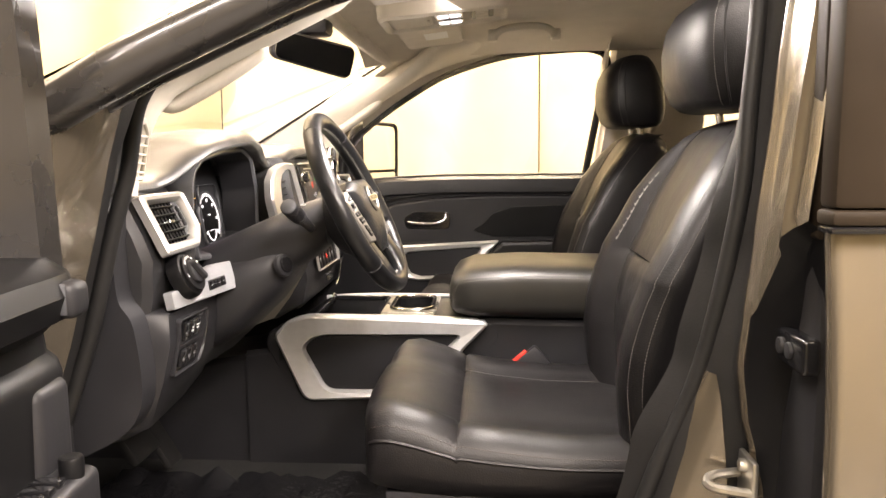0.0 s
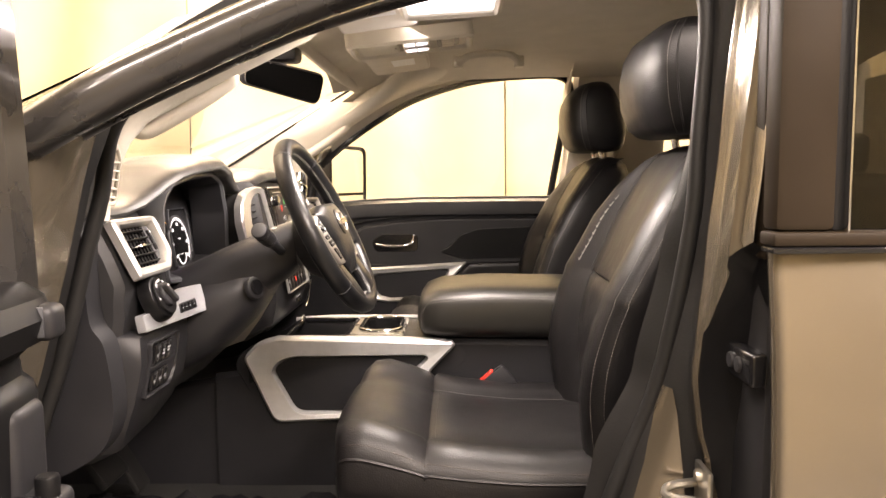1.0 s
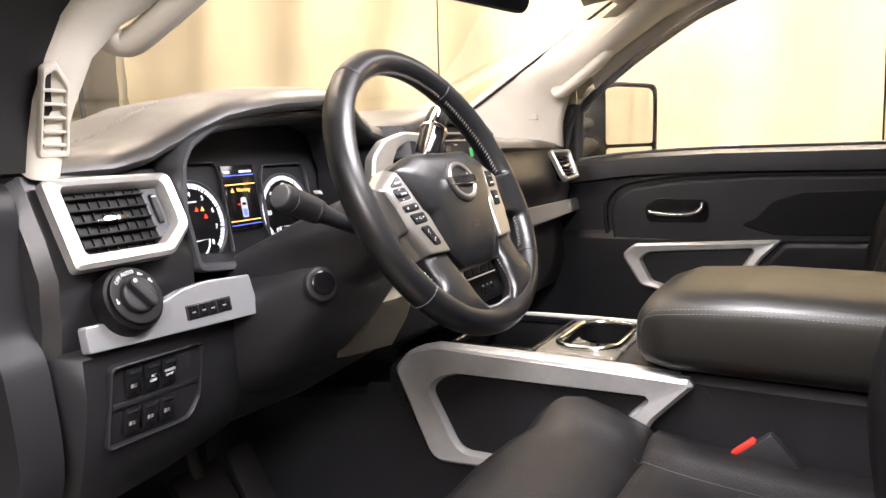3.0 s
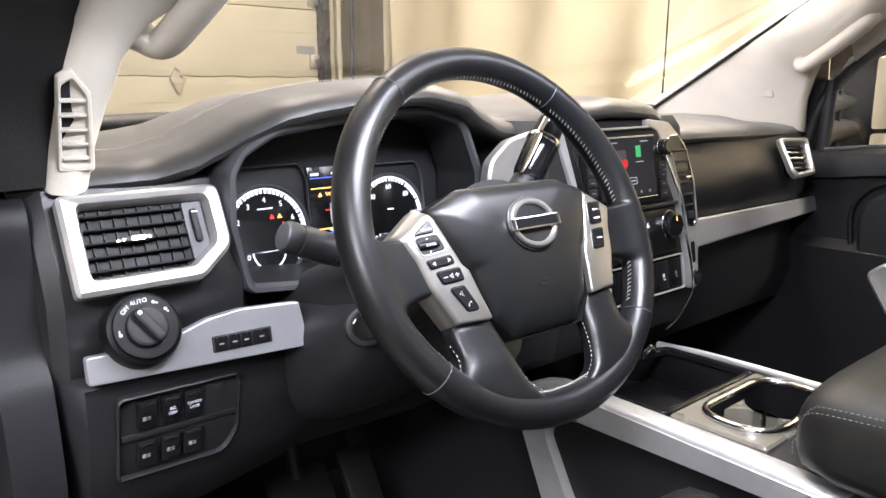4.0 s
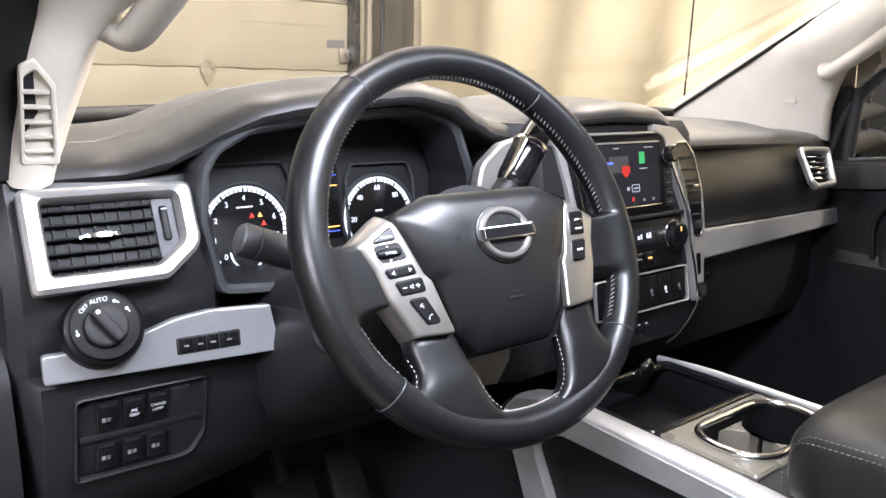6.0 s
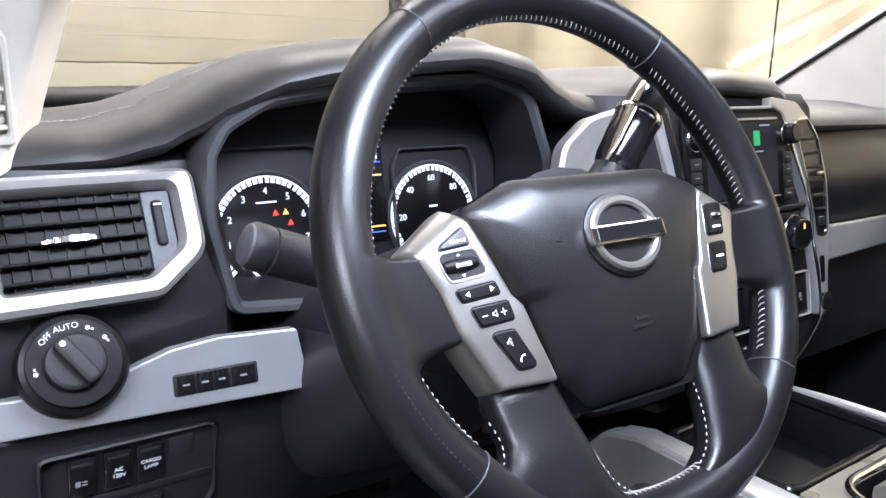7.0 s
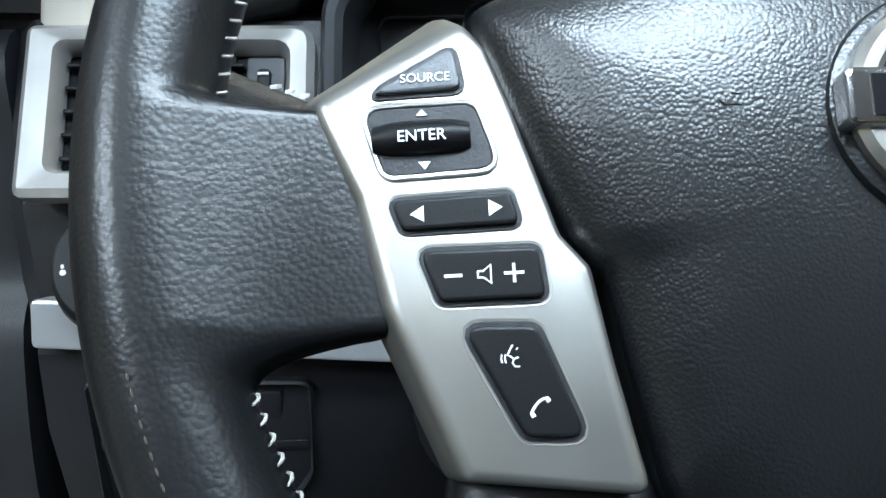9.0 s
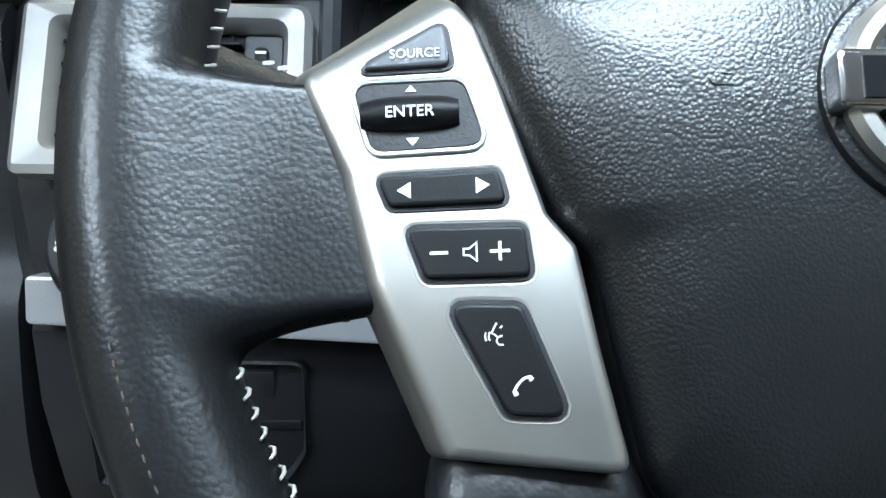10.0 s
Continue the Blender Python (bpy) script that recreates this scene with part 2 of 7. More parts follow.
def smooth_path(pts, n=8, closed=False):
    """A smooth curve through the points."""
    P = [Vector(p) for p in pts]
    out, m = [], len(P)
    for i in range(m if closed else m - 1):
        p0 = P[i - 1] if closed or i > 0 else P[0] * 2 - P[1]
        p1, p2 = P[i], P[(i + 1) % m]
        p3 = P[(i + 2) % m] if closed or i + 2 < m else p2 * 2 - p1
        for k in range(n):
            t = k / n
            out.append(0.5 * (2 * p1 + (p2 - p0) * t + (2 * p0 - 5 * p1 + 4 * p2 - p3) * t * t + (3 * p1 - p0 - 3 * p2 + p3) * t ** 3))
    if not closed:
        out.append(P[-1])
    return out


def tube(path, r, n=10, closed=False, flat=1.0, up=(0, 0, 1), bm=None):
    """A tube along a path; r: one radius or one for each point; flat squeezes it along its second axis."""
    path = [Vector(p) for p in path]
    m = len(path)
    n = max(n, 16) if (max(r) if isinstance(r, (list, tuple)) else r) > 0.006 else n
    rings, last = [], None
    for i, p in enumerate(path):
        t = (path[(i + 1) % m] - path[i - 1]) if closed or 0 < i < m - 1 else (path[1] - path[0] if i == 0 else path[-1] - path[-2])
        t.normalize()
        side = t.cross(Vector(up)) if last is None else last - t * last.dot(t)
        if side.length < 1e-5:
            side = t.cross(Vector((1, 0.3, 0.1)))
        side.normalize()
        last = side
        nb = t.cross(side)
        rad = r[i] if isinstance(r, (list, tuple)) else r
        rings.append([p + side * math.cos(a) * rad + nb * math.sin(a) * rad * flat for a in (2 * math.pi * k / n for k in range(n))])
    if closed:
        bm = bm or bmesh.new()
        vs = [[bm.verts.new(q) for q in ring] for ring in rings]
        for i in range(m):
            a, b = vs[i], vs[(i + 1) % m]
            for k in range(n):
                j = (k + 1) % n
                bm.faces.new((a[k], a[j], b[j], b[k]))
        return bm
    return loft(rings, bm=bm)


def rbox(lo, hi, bevel=0.004, seg=2, m=None):
    bm = bmesh.new()
    bmesh.ops.create_cube(bm, size=1)
    lo, hi = Vector(lo), Vector(hi)
    d = hi - lo
    bmesh.ops.transform(bm, matrix=Matrix.Translation((lo + hi) / 2) @ Matrix.Diagonal((*d, 1)), verts=bm.verts)
    if bevel:
        bmesh.ops.bevel(bm, geom=bm.edges[:], offset=min(bevel, 0.45 * min(abs(c) for c in d)), segments=seg, affect="EDGES", profile=0.5)
    if m is not None:
        bmesh.ops.transform(bm, matrix=m, verts=bm.verts)
    return bm


def disc(r, h, m, bevel=0.001, n=36, base=0.0):
    return prism([(r * math.cos(2 * math.pi * k / n), r * math.sin(2 * math.pi * k / n)) for k in range(n)], h, m, bevel, base=base)


def join(*bms):
    out = bmesh.new()
    for b in bms:
        me = bpy.data.meshes.new("tmp")
        b.to_mesh(me)
        b.free()
        out.from_mesh(me)
        bpy.data.meshes.remove(me)
    return out


def stitches(name, path, parent, dash=0.0040, gap=0.0014, r=0.0005, material=None):
    """A run of thread stitches along a path, as one piece."""
    path = [Vector(p) for p in path]
    bm, pos, nxt = bmesh.new(), 0.0, 0.0
    for a, b in zip(path, path[1:]):
        L = (b - a).length
        while nxt < pos + L and L > 1e-7:
            d = (b - a) / L
            s = a + d * (nxt - pos)
            e = s + d * dash
            side = d.cross(Vector((0.3, 0.4, 0.9))).normalized() * r
            nb = d.cross(side).normalized() * r
            q = [bm.verts.new(v) for v in (s, s + d * dash * 0.25 + side, s + d * dash * 0.25 + nb, s + d * dash * 0.25 - side, s + d * dash * 0.25 - nb,
                                           e - d * dash * 0.25 + side, e - d * dash * 0.25 + nb, e - d * dash * 0.25 - side, e - d * dash * 0.25 - nb, e)]
            for i in range(4):
                j = (i + 1) % 4
                bm.faces.new((q[0], q[1 + i], q[1 + j]))
                bm.faces.new((q[1 + i], q[5 + i], q[5 + j], q[1 + j]))
                bm.faces.new((q[9], q[5 + j], q[5 + i]))
            nxt += dash + gap
        pos += L
    ob = part(name, bm, material or THREAD, parent)
    return tagged(ob, kind="stuff")


def words(name, body, size, m, material, parent, depth=0.0002, spacing=1.0):
    """Writing as a mesh, in the built-in font, centred on m's origin in its u, v plane."""
    cu = bpy.data.curves.new(name, "FONT")
    cu.body, cu.size, cu.extrude, cu.align_x, cu.align_y, cu.space_character = body, size, depth, "CENTER", "CENTER", spacing
    tmp = bpy.data.objects.new(name, cu)
    scene.collection.objects.link(tmp)
    me = bpy.data.meshes.new_from_object(tmp.evaluated_get(bpy.context.evaluated_depsgraph_get()))
    bpy.data.objects.remove(tmp)
    bm = bmesh.new()
    bm.from_mesh(me)
    bpy.data.meshes.remove(me)
    bmesh.ops.transform(bm, matrix=m, verts=bm.verts)
    return part(name, bm, material, parent)


def axes(o, u, v):
    """A pose with its origin at o and the axes u, v and u x v."""
    u, v = Vector(u).normalized(), Vector(v).normalized()
    w = u.cross(v).normalized()
    v = w.cross(u)
    return Matrix(((u.x, v.x, w.x, o[0]), (u.y, v.y, w.y, o[1]), (u.z, v.z, w.z, o[2]), (0, 0, 0, 1)))


def lerp(a, b, t):
    return a + (b - a) * t


def table(x, rows):
    """A value read off a table of (x, value...) rows, straight between them."""
    if x <= rows[0][0]:
        return rows[0][1:]
    for a, b in zip(rows, rows[1:]):
        if x <= b[0]:
            t = (x - a[0]) / (b[0] - a[0])
            t = t * t * (3 - 2 * t) * 0.5 + t * 0.5
            return tuple(lerp(p, q, t) for p, q in zip(a[1:], b[1:]))
    return rows[-1][1:]


CAB = 0.456          # the cab's middle line
# ---- the garage ----


def slab(name, lo, hi, material, label, category="wall"):
    return setting(name, rbox(lo, hi, 0), material, label, category)


slab("floor", (-6, -5, -0.1), (6, 4.2, 0), CONCRETE, "grey sealed concrete garage floor", "floor")
slab("ceiling", (-6, -5, 4.1), (6, 4.2, 4.2), WALL, "plain pale garage ceiling", "ceiling")
slab("wall_south", (-6, -5.1, 0), (6, -5, 4.1), WALL, "plain painted garage wall", "wall")
slab("wall_north", (-6, 4.0, 0), (6, 4.1, 4.1), WALL, "plain painted wall behind the curtain", "wall")
slab("wall_west", (-6, -5, 0), (-5.9, 4, 4.1), WALL, "plain painted wall round the garage door", "wall")
slab("wall_east", (5.9, -5, 0), (6, 4, 4.1), WALL, "plain painted wall behind the truck", "wall")


def curtain(name, a, b, folds, label, seed, amp=0.15):
    rnd = random.Random(seed)
    ph = [(rnd.uniform(0.5, 1.5) * folds, rnd.uniform(0, 6.28), rnd.uniform(0.3, 1)) for _ in range(6)]
    a, b = Vector(a), Vector(b)
    side = (b - a).cross(Vector((0, 0, 1))).normalized()
    n, rows = 160, []
    for back in (0, 1):
        for k in range(9):
            z = lerp(0.0, 4.0, k / 8) if not back else lerp(4.0, 0.0, k / 8)
            row = []
            for i in range(n + 1):
                t = i / n
                d = sum(w * math.sin(f * t * 6.283 + p + 1.1 * z * math.sin(p * 3)) for f, p, w in ph) / 3
                q = a + (b - a) * t + side * (amp * d * (1.1 - 0.15 * z / 4) + (0.006 if back else 0))
                row.append(Vector((q.x, q.y, z)))
            rows.append(row)
    bm = loft(rows, closed=False, cap=False)
    ob = part(name, bm, CURTAIN)
    return tagged(ob, label, "curtain", "garage curtains")


curtain("curtain", (5.5, 2.95, 0), (0.505, 2.95, 0), 5, "cream fabric curtain hung beside the truck", 3)
curtain("curtain", (0.495, 2.93, 0), (-4.2, 2.95, 0), 5, "cream fabric curtain hung beside the truck", 5)
curtain("curtain", (-4.3, 3.0, 0), (-4.35, 4.55 - 1.0, 0), 3, "cream fabric curtain hung in the corner", 8, 0.03)

# the sectional door in front of the truck
gd = thing("garage_door", (-4.6, 0.2, 0), "cream sectional garage door, closed", "garage door")
for z0, z1 in ((0.02, 0.651), (0.655, 1.141), (1.145, 1.631), (1.635, 2.121), (2.125, 2.611), (2.615, 3.1)):
    p_ = part("panel", rbox((-4.66, -2.4, z0), (-4.6, 2.60, z1), 0.008, 3), GDOOR, gd)
    for k in (0.33, 0.66):
        part("rib", rbox((-4.602, -2.38, lerp(z0, z1, k) - 0.004), (-4.597, 2.58, lerp(z0, z1, k) + 0.004), 0.002), GDOOR, p_)
part("lock_plate", prism(roundpoly([(-0.055, 0), (0, -0.11), (0.055, 0), (0, 0.11)], 0.01), 0.02, axes((-4.6, 1.51, 1.615), (0, 1, 0), (0, 0, 1)), 0.005), STEEL, gd, "diamond-shaped steel lock plate")
part("sticker", rbox((-4.6, 2.42, 1.80), (-4.597, 2.57, 1.86), 0), DIM, gd)
for z in (1.75, 2.2):
    part("hinge_bracket", rbox((-4.60, 2.52, z - 0.05), (-4.57, 2.60, z + 0.05), 0.006), STEEL, gd)
rail = thing("door_track", (-4.55, 2.63, 0), "grey steel door track with bare uprights", "door track")
part("track", rbox((-4.64, 2.6, 0), (-4.5, 2.65, 3.4), 0.004), PAINTDARK, rail)
part("upright", rbox((-4.7, 2.7, 0), (-4.62, 2.76, 3.4), 0.004), GDOOR, rail)
part("upright", rbox((-4.7, 2.8, 0), (-4.64, 2.84, 3.4), 0.004), GDOOR, rail)
part("upright", rbox((-4.62, 2.9, 0), (-4.6, 2.93, 3.4), 0.004), DARKGREY, rail)

# housings for the unseen lamps added under the ceiling
for ex, ey, sx, sy in ((-3.0, 2.3, 2.2, 0.3), (2.6, 2.3, 2.0, 0.3), (-0.1, 2.3, 2.0, 0.3), (-2.9, 0.2, 0.5, 2.0), (3.2, -1.5, 2.2, 0.5), (-1.25, 0.4, 1.6, 0.8)):
    lamp = thing("unseen_ceiling_lamp", (ex, ey, 4.1), "unseen long white ceiling lamp with a glowing diffuser", "ceiling lamp", "ceiling lamps")
    part("housing", rbox((ex - sx / 2, ey - sy / 2, 4.0), (ex + sx / 2, ey + sy / 2, 4.1), 0.01), TRIM, lamp)
    part("diffuser", rbox((ex - sx / 2 + 0.03, ey - sy / 2 + 0.03, 3.97), (ex + sx / 2 - 0.03, ey + sy / 2 - 0.03, 4.0), 0.01), LAMPGLOW, lamp)

# added panels out of view that house the driver-side fill lights
for lx, ly, lz, lw, lh in ((2.6, -3.4, 3.85, 2.0, 0.8), (-1.2, -3.6, 3.4, 1.6, 0.6), (0.5, -2.7, 3.85, 2.4, 0.5)):
    wl = thing("added_fill_panel", (lx, ly - 0.1, 0), "added white fill lamp panel on a stand, out of view beside the truck", "work lamp", "work lamps")
    away = (Vector((lx, ly, lz)) - Vector((0.1, 0, 1.4))).normalized()
    wm = look(Vector((lx, ly, lz)) + away * 0.02, (0.1, 0, 1.4))
    part("housing", rbox((-lw / 2 - 0.03, -lh / 2 - 0.03, 0.02), (lw / 2 + 0.03, lh / 2 + 0.03, 0.08), 0.01, m=wm), TRIM, wl)
    part("diffuser", rbox((-lw / 2, -lh / 2, 0.006), (lw / 2, lh / 2, 0.018), 0.004, m=wm), LAMPGLOW, wl)
    for k in (-0.4, 0.4):
        p = wm @ Vector((lw * k, -lh / 2, 0.05))
        part("post", tube([(p.x, p.y, 0.0), p], 0.03, 10), DARKGREY, wl)

# ---- the truck's shell ----
truck = thing("truck_body", (0.5, CAB, 0.4), "dark brown-grey metallic pickup body round the cab", "truck")
# headliner with rolled edges
rings = []
for x, zc, hw in ((-0.16, 1.835, 0.52), (-0.08, 1.86, 0.60), (0.1, 1.885, 0.66), (0.5, 1.9, 0.70), (1.0, 1.895, 0.70), (1.5, 1.87, 0.68)):
    lower = []
    for k in range(25):
        s = -1 + 2 * k / 24
        lower.append((x, CAB + hw * s, zc - 0.055 * abs(s) ** 5 - 0.012 * s * s))
    upper = [(x, y, z + 0.05) for _, y, z in reversed(lower)]
    rings.append([Vector(p) for p in lower + upper])
setting("ceiling_liner", loft(rings), LINER, "beige fabric headliner over the cab", "headliner")
part("roof_skin", rbox((-0.1, -0.30, 1.955), (1.6, 1.21, 1.975), 0.008), PAINT, truck)
# cab floor, firewall and rear wall
setting("floor_carpet", rbox((-0.78, -0.42, 0.72), (1.52, 1.33, 0.78), 0.004), CARPET, "black carpet on the cab floor", "carpet")
part("firewall", rbox((-0.86, -0.45, 0.6), (-0.76, 1.36, 1.47), 0.004), CARPET, truck, "black carpeted bulkhead")
for y0, y1 in ((-0.45, -0.40), (1.25, 1.30)):
    part("kick_panel", rbox((-0.82, y0, 0.6), (-0.36, y1, 1.43), 0.01), BLACK, truck, "black footwell side panel")
part("rear_wall", rbox((1.52, -0.45, 0.6), (1.56, 1.36, 1.42), 0.004), LINER, truck)
part("rear_pillar_trim", rbox((1.42, 1.05, 1.30), (1.56, 1.28, 1.86), 0.02), LINER, truck)
part("rear_pillar_trim", rbox((1.42, -0.37, 1.30), (1.56, -0.14, 1.86), 0.02), LINER, truck)
rw = part("rear_window", rbox((1.535, -0.14, 1.42), (1.54, 1.05, 1.80), 0), TINT, truck)
rw.visible_shadow = False
part("sill", rbox((-0.5, -0.62, 0.56), (1.6, -0.38, 0.72), 0.02), PAINT, truck)
part("sill", rbox((-0.5, 1.3, 0.56), (1.6, 1.54, 0.72), 0.02), PAINT, truck)
# bonnet and cowl in front of the windscreen
part("cowl", rbox((-1.05, -0.5, 1.30), (-0.80, 1.41, 1.47), 0.02), BLACK, truck)
part("bonnet", loft([[Vector((x, CAB + hw * s, z - 0.05 * abs(s) ** 3 - dz)) for s in [k / 6 - 1 for k in range(13)] for dz in (0,)] +
                     [Vector((x, CAB + hw * s, z - 0.3)) for s in (1, -1)]
                     for x, z, hw in ((-1.02, 1.43, 0.84), (-1.5, 1.42, 0.82), (-2.1, 1.36, 0.78), (-2.3, 1.2, 0.75))]), PAINT, truck)
# driver's outer pillar and roof rail
outer = smooth_path([(-0.66, -0.60, 1.33), (-0.245, -0.585, 1.56), (-0.10, -0.55, 1.642), (0.1, -0.50, 1.735), (0.35, -0.46, 1.80), (0.62, -0.45, 1.825), (1.5, -0.44, 1.80)], 6)
part("roof_rail", tube(outer, 0.034, 24, flat=0.8), PAINTDARK, truck, "dark door-frame rail")
part("windscreen_pillar", tube([p + Vector((-0.05, 0.09, -0.01)) for p in outer[:26]], 0.025, 8), PAINTDARK, truck)
seal = smooth_path([(-0.40, -0.41, 0.92), (-0.385, -0.41, 1.08), (-0.325, -0.41, 1.254), (-0.285, -0.405, 1.40), (-0.262, -0.40, 1.48), (-0.240, -0.40, 1.575), (-0.192, -0.40, 1.622),
                    (-0.057, -0.39, 1.69), (0.1, -0.37, 1.752), (0.3, -0.36, 1.79), (0.5, -0.38, 1.79), (0.556, -0.415, 1.74), (0.546, -0.435, 1.545), (0.537, -0.438, 1.426), (0.500, -0.432, 1.229), (0.447, -0.432, 1.09), (0.388, -0.432, 0.92)], 6)
part("door_seal", tube(seal, 0.011, 8), RUBBER, truck, "black rubber door seal")
# the jamb ahead of the hinge: painted body between outer pillar and seal
rows = []
for z, xo, xi in ((0.9, -0.42, -0.41), (1.1, -0.38, -0.385), (1.25, -0.34, -0.33), (1.40, -0.285, -0.288), (1.50, -0.262, -0.262)):
    rows.append([Vector((xo - 0.05, -0.625, z)), Vector((xo, -0.60, z + 0.0)), Vector((xo + 0.012, -0.585, z)), Vector((lerp(xo, xi, 0.8), -0.447, z)), Vector((xi, -0.425, z)), Vector((xi - 0.03, -0.40, z))])
rows.append([Vector((-0.304, -0.625, 1.522)), Vector((-0.254, -0.602, 1.530)), Vector((-0.244, -0.585, 1.542)), Vector((-0.215, -0.470, 1.610)), Vector((-0.212, -0.425, 1.622)), Vector((-0.242, -0.40, 1.622))])
part("front_jamb", loft([r[:4] for r in rows], closed=False, cap=False), PAINT, truck, "painted jamb ahead of the door opening")
# rubber seal, its black also stands in for shade in the door gap
part("jamb_seal_and_shade", loft([r[3:] for r in rows], closed=False, cap=False), RUBBER, truck, "black rubber strip along the jamb, also darkening the shaded door gap")
# the jamb behind the driver: forward-facing, ribbed
REAR = Matrix.Translation((0.006, -0.045, 0.010))


def rear(bm):
    bmesh.ops.transform(bm, matrix=REAR, verts=bm.verts)
    return bm


SEALCOL = ((0.75, 0.335, 0.37), (0.9, 0.375, 0.41), (1.12, 0.425, 0.462), (1.24, 0.478, 0.505), (1.395, 0.513, 0.539), (1.56, 0.552, 0.560), (1.9, 0.588, 0.594))
EDGECOL = ((0.75, 0.575), (1.0, 0.570), (1.08, 0.562), (1.13, 0.551), (1.18, 0.539), (1.24, 0.532), (1.30, 0.537), (1.395, 0.546), (1.56, 0.562), (1.9, 0.594))
PAINTED, RECESS, SEALED = bmesh.new(), bmesh.new(), bmesh.new()


def pillar_row(z):
    a, b = table(z, SEALCOL)
    d, = table(z, EDGECOL)
    deep = table(z, ((1.15, 0.02), (1.22, 0.014), (1.294, 0.0), (1.42, 0.0)))[0]
    sealing = [(a + 0.02, -0.385), (a, -0.397), (a - 0.006, -0.405), (lerp(a, b, 0.5) - 0.010, -0.418), (b - 0.006, -0.432), (b, -0.440), (b + 0.012, -0.446), (d + 0.016, -0.456), (d + 0.008, -0.463)]
    edge = [(d + 0.003, -0.467), (d, -0.4715), (d + 0.0005, -0.477), (d + 0.005, -0.483)]
    if z < 1.294:       # black hollow behind the hinge
        face = [(d + 0.007 + 0.004 * k + deep * min(1, k / 2), -0.486 - 0.056 * k / 8) for k in range(1, 9)]
        ridge = [(face[-1][0] + 0.002, y) for y in (-0.547, -0.555, -0.565, -0.590)]
    else:
        face = [(d + 0.007 + 0.009 * k / 8, -0.486 - 0.056 * k / 8) for k in range(1, 9)]
        ridge = [(face[-1][0] - 0.005, -0.546), (face[-1][0] - 0.005, -0.551), (face[-1][0] + 0.006, -0.558), (face[-1][0] + 0.008, -0.590)]
    return [Vector((x, y, z + 0.0105 * max(0, i - 12) * (1 if z > 1.0 else 0))) for i, (x, y) in enumerate(sealing + edge + face + ridge)]


NROW = 92
# the pillar's face is black below the slanted edge and brown above
cols = [pillar_row(0.76 + 1.11 * k / NROW) for k in range(NROW + 1)]
for ra, rb in zip(cols, cols[1:]):
    for i in range(len(ra) - 1):
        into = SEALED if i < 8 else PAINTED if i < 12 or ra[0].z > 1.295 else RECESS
        into.faces.new([into.verts.new(p) for p in (ra[i], ra[i + 1], rb[i + 1], rb[i])])
for name, bm, material, label in (("pillar_seal", SEALED, RUBBER, "wide black rubber seal along the door pillar"), ("door_pillar", PAINTED, PAINT, "glossy brown-grey painted door pillar with a rolled edge"), ("hinge_recess", RECESS, KEY, "recess behind the rear-door hinge, black below a slanted edge")):
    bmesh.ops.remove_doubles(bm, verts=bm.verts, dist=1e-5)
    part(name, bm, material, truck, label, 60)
part("window_gasket", rbox((0.572, -0.588, 1.408), (0.592, -0.556, 1.87), 0.006, 3), FRAMEBROWN, truck, "brown rubber gasket along the rear door")
part("pillar_trim", loft([[Vector((x, -0.36, z)), Vector((x + 0.06, -0.34, z)), Vector((x + 0.14, -0.34, z)), Vector((x + 0.14, -0.38, z)), Vector((x, -0.39, z))] for x, z in ((0.50, 0.75), (0.55, 1.2), (0.57, 1.5), (0.59, 1.85))]), RUBBER, truck, "black inner pillar trim")
part("pillar_panel", loft([[Vector((xl, -0.441, z)), Vector((lerp(xl, xr, 0.3), -0.453, z)), Vector((lerp(xl, xr, 0.8), -0.460, z)), Vector((xr, -0.462, z))] for z, xl, xr in ((0.78, 0.385, 0.54), (0.9, 0.416, 0.54), (1.0, 0.442, 0.537), (1.12, 0.472, 0.526), (1.19, 0.492, 0.518), (1.225, 0.503, 0.511))], closed=False, cap=False), PAINT, truck, "painted lower face of the pillar")
stk = part("striker", rear(tube(smooth_path([(0.537, -0.425, 1.092), (0.497, -0.440, 1.092), (0.492, -0.455, 1.085), (0.537, -0.465, 1.08)], 5), 0.006, 8)), STEEL, truck, "zinc door striker loop")
part("plate", rear(rbox((0.536, -0.470, 1.055), (0.544, -0.415, 1.12), 0.003)), STEEL, stk)
for z in (1.065, 1.108):
    part("bolt", rear(disc(0.008, 0.008, axes((0.536, -0.443, z), (0, -1, 0), (0, 0, 1)), 0.002, 10)), STEEL, stk)
hin = part("hinge", rbox((0.560, -0.596, 1.262), (0.580, -0.522, 1.302), 0.005, 3), GLOSS, truck, "dark rear-door hinge plate with two bolts")
for y in (-0.535, -0.560):
    part("bolt", disc(0.0095, 0.004, axes((0.5605, y, 1.282), (0, -1, 0), (0, 0, 1)), 0.002, 16), BLACK, hin)

# the rear door, shut


def rear_door_at(bm):
    bmesh.ops.transform(bm, matrix=Matrix.Translation((0.018, -0.045, -0.007)), verts=bm.verts)
    return bm


rd = thing("rear_door", (1.0, -0.6, 0.6), "brown-grey metallic rear door, shut, with tinted window", "car door")
rows = []
for z in [0.62 + 0.0545 * k for k in range(16)]:
    b = -0.612 - 0.02 * math.sin(math.pi * (z - 0.6) / 0.9) + 0.32 * max(0.0, z - 1.22) ** 2
    rows.append([Vector((0.575, b + 0.045, z)), Vector((0.552, b + 0.034, z)), Vector((0.5445, b + 0.024, z)), Vector((0.5415, b + 0.014, z)), Vector((0.5425, b + 0.006, z)), Vector((0.5465, b + 0.0015, z)), Vector((0.553, b, z)), Vector((0.6, b - 0.003, z)), Vector((0.7, b - 0.008, z)), Vector((1.2, b - 0.012, z)), Vector((1.6, b, z))])
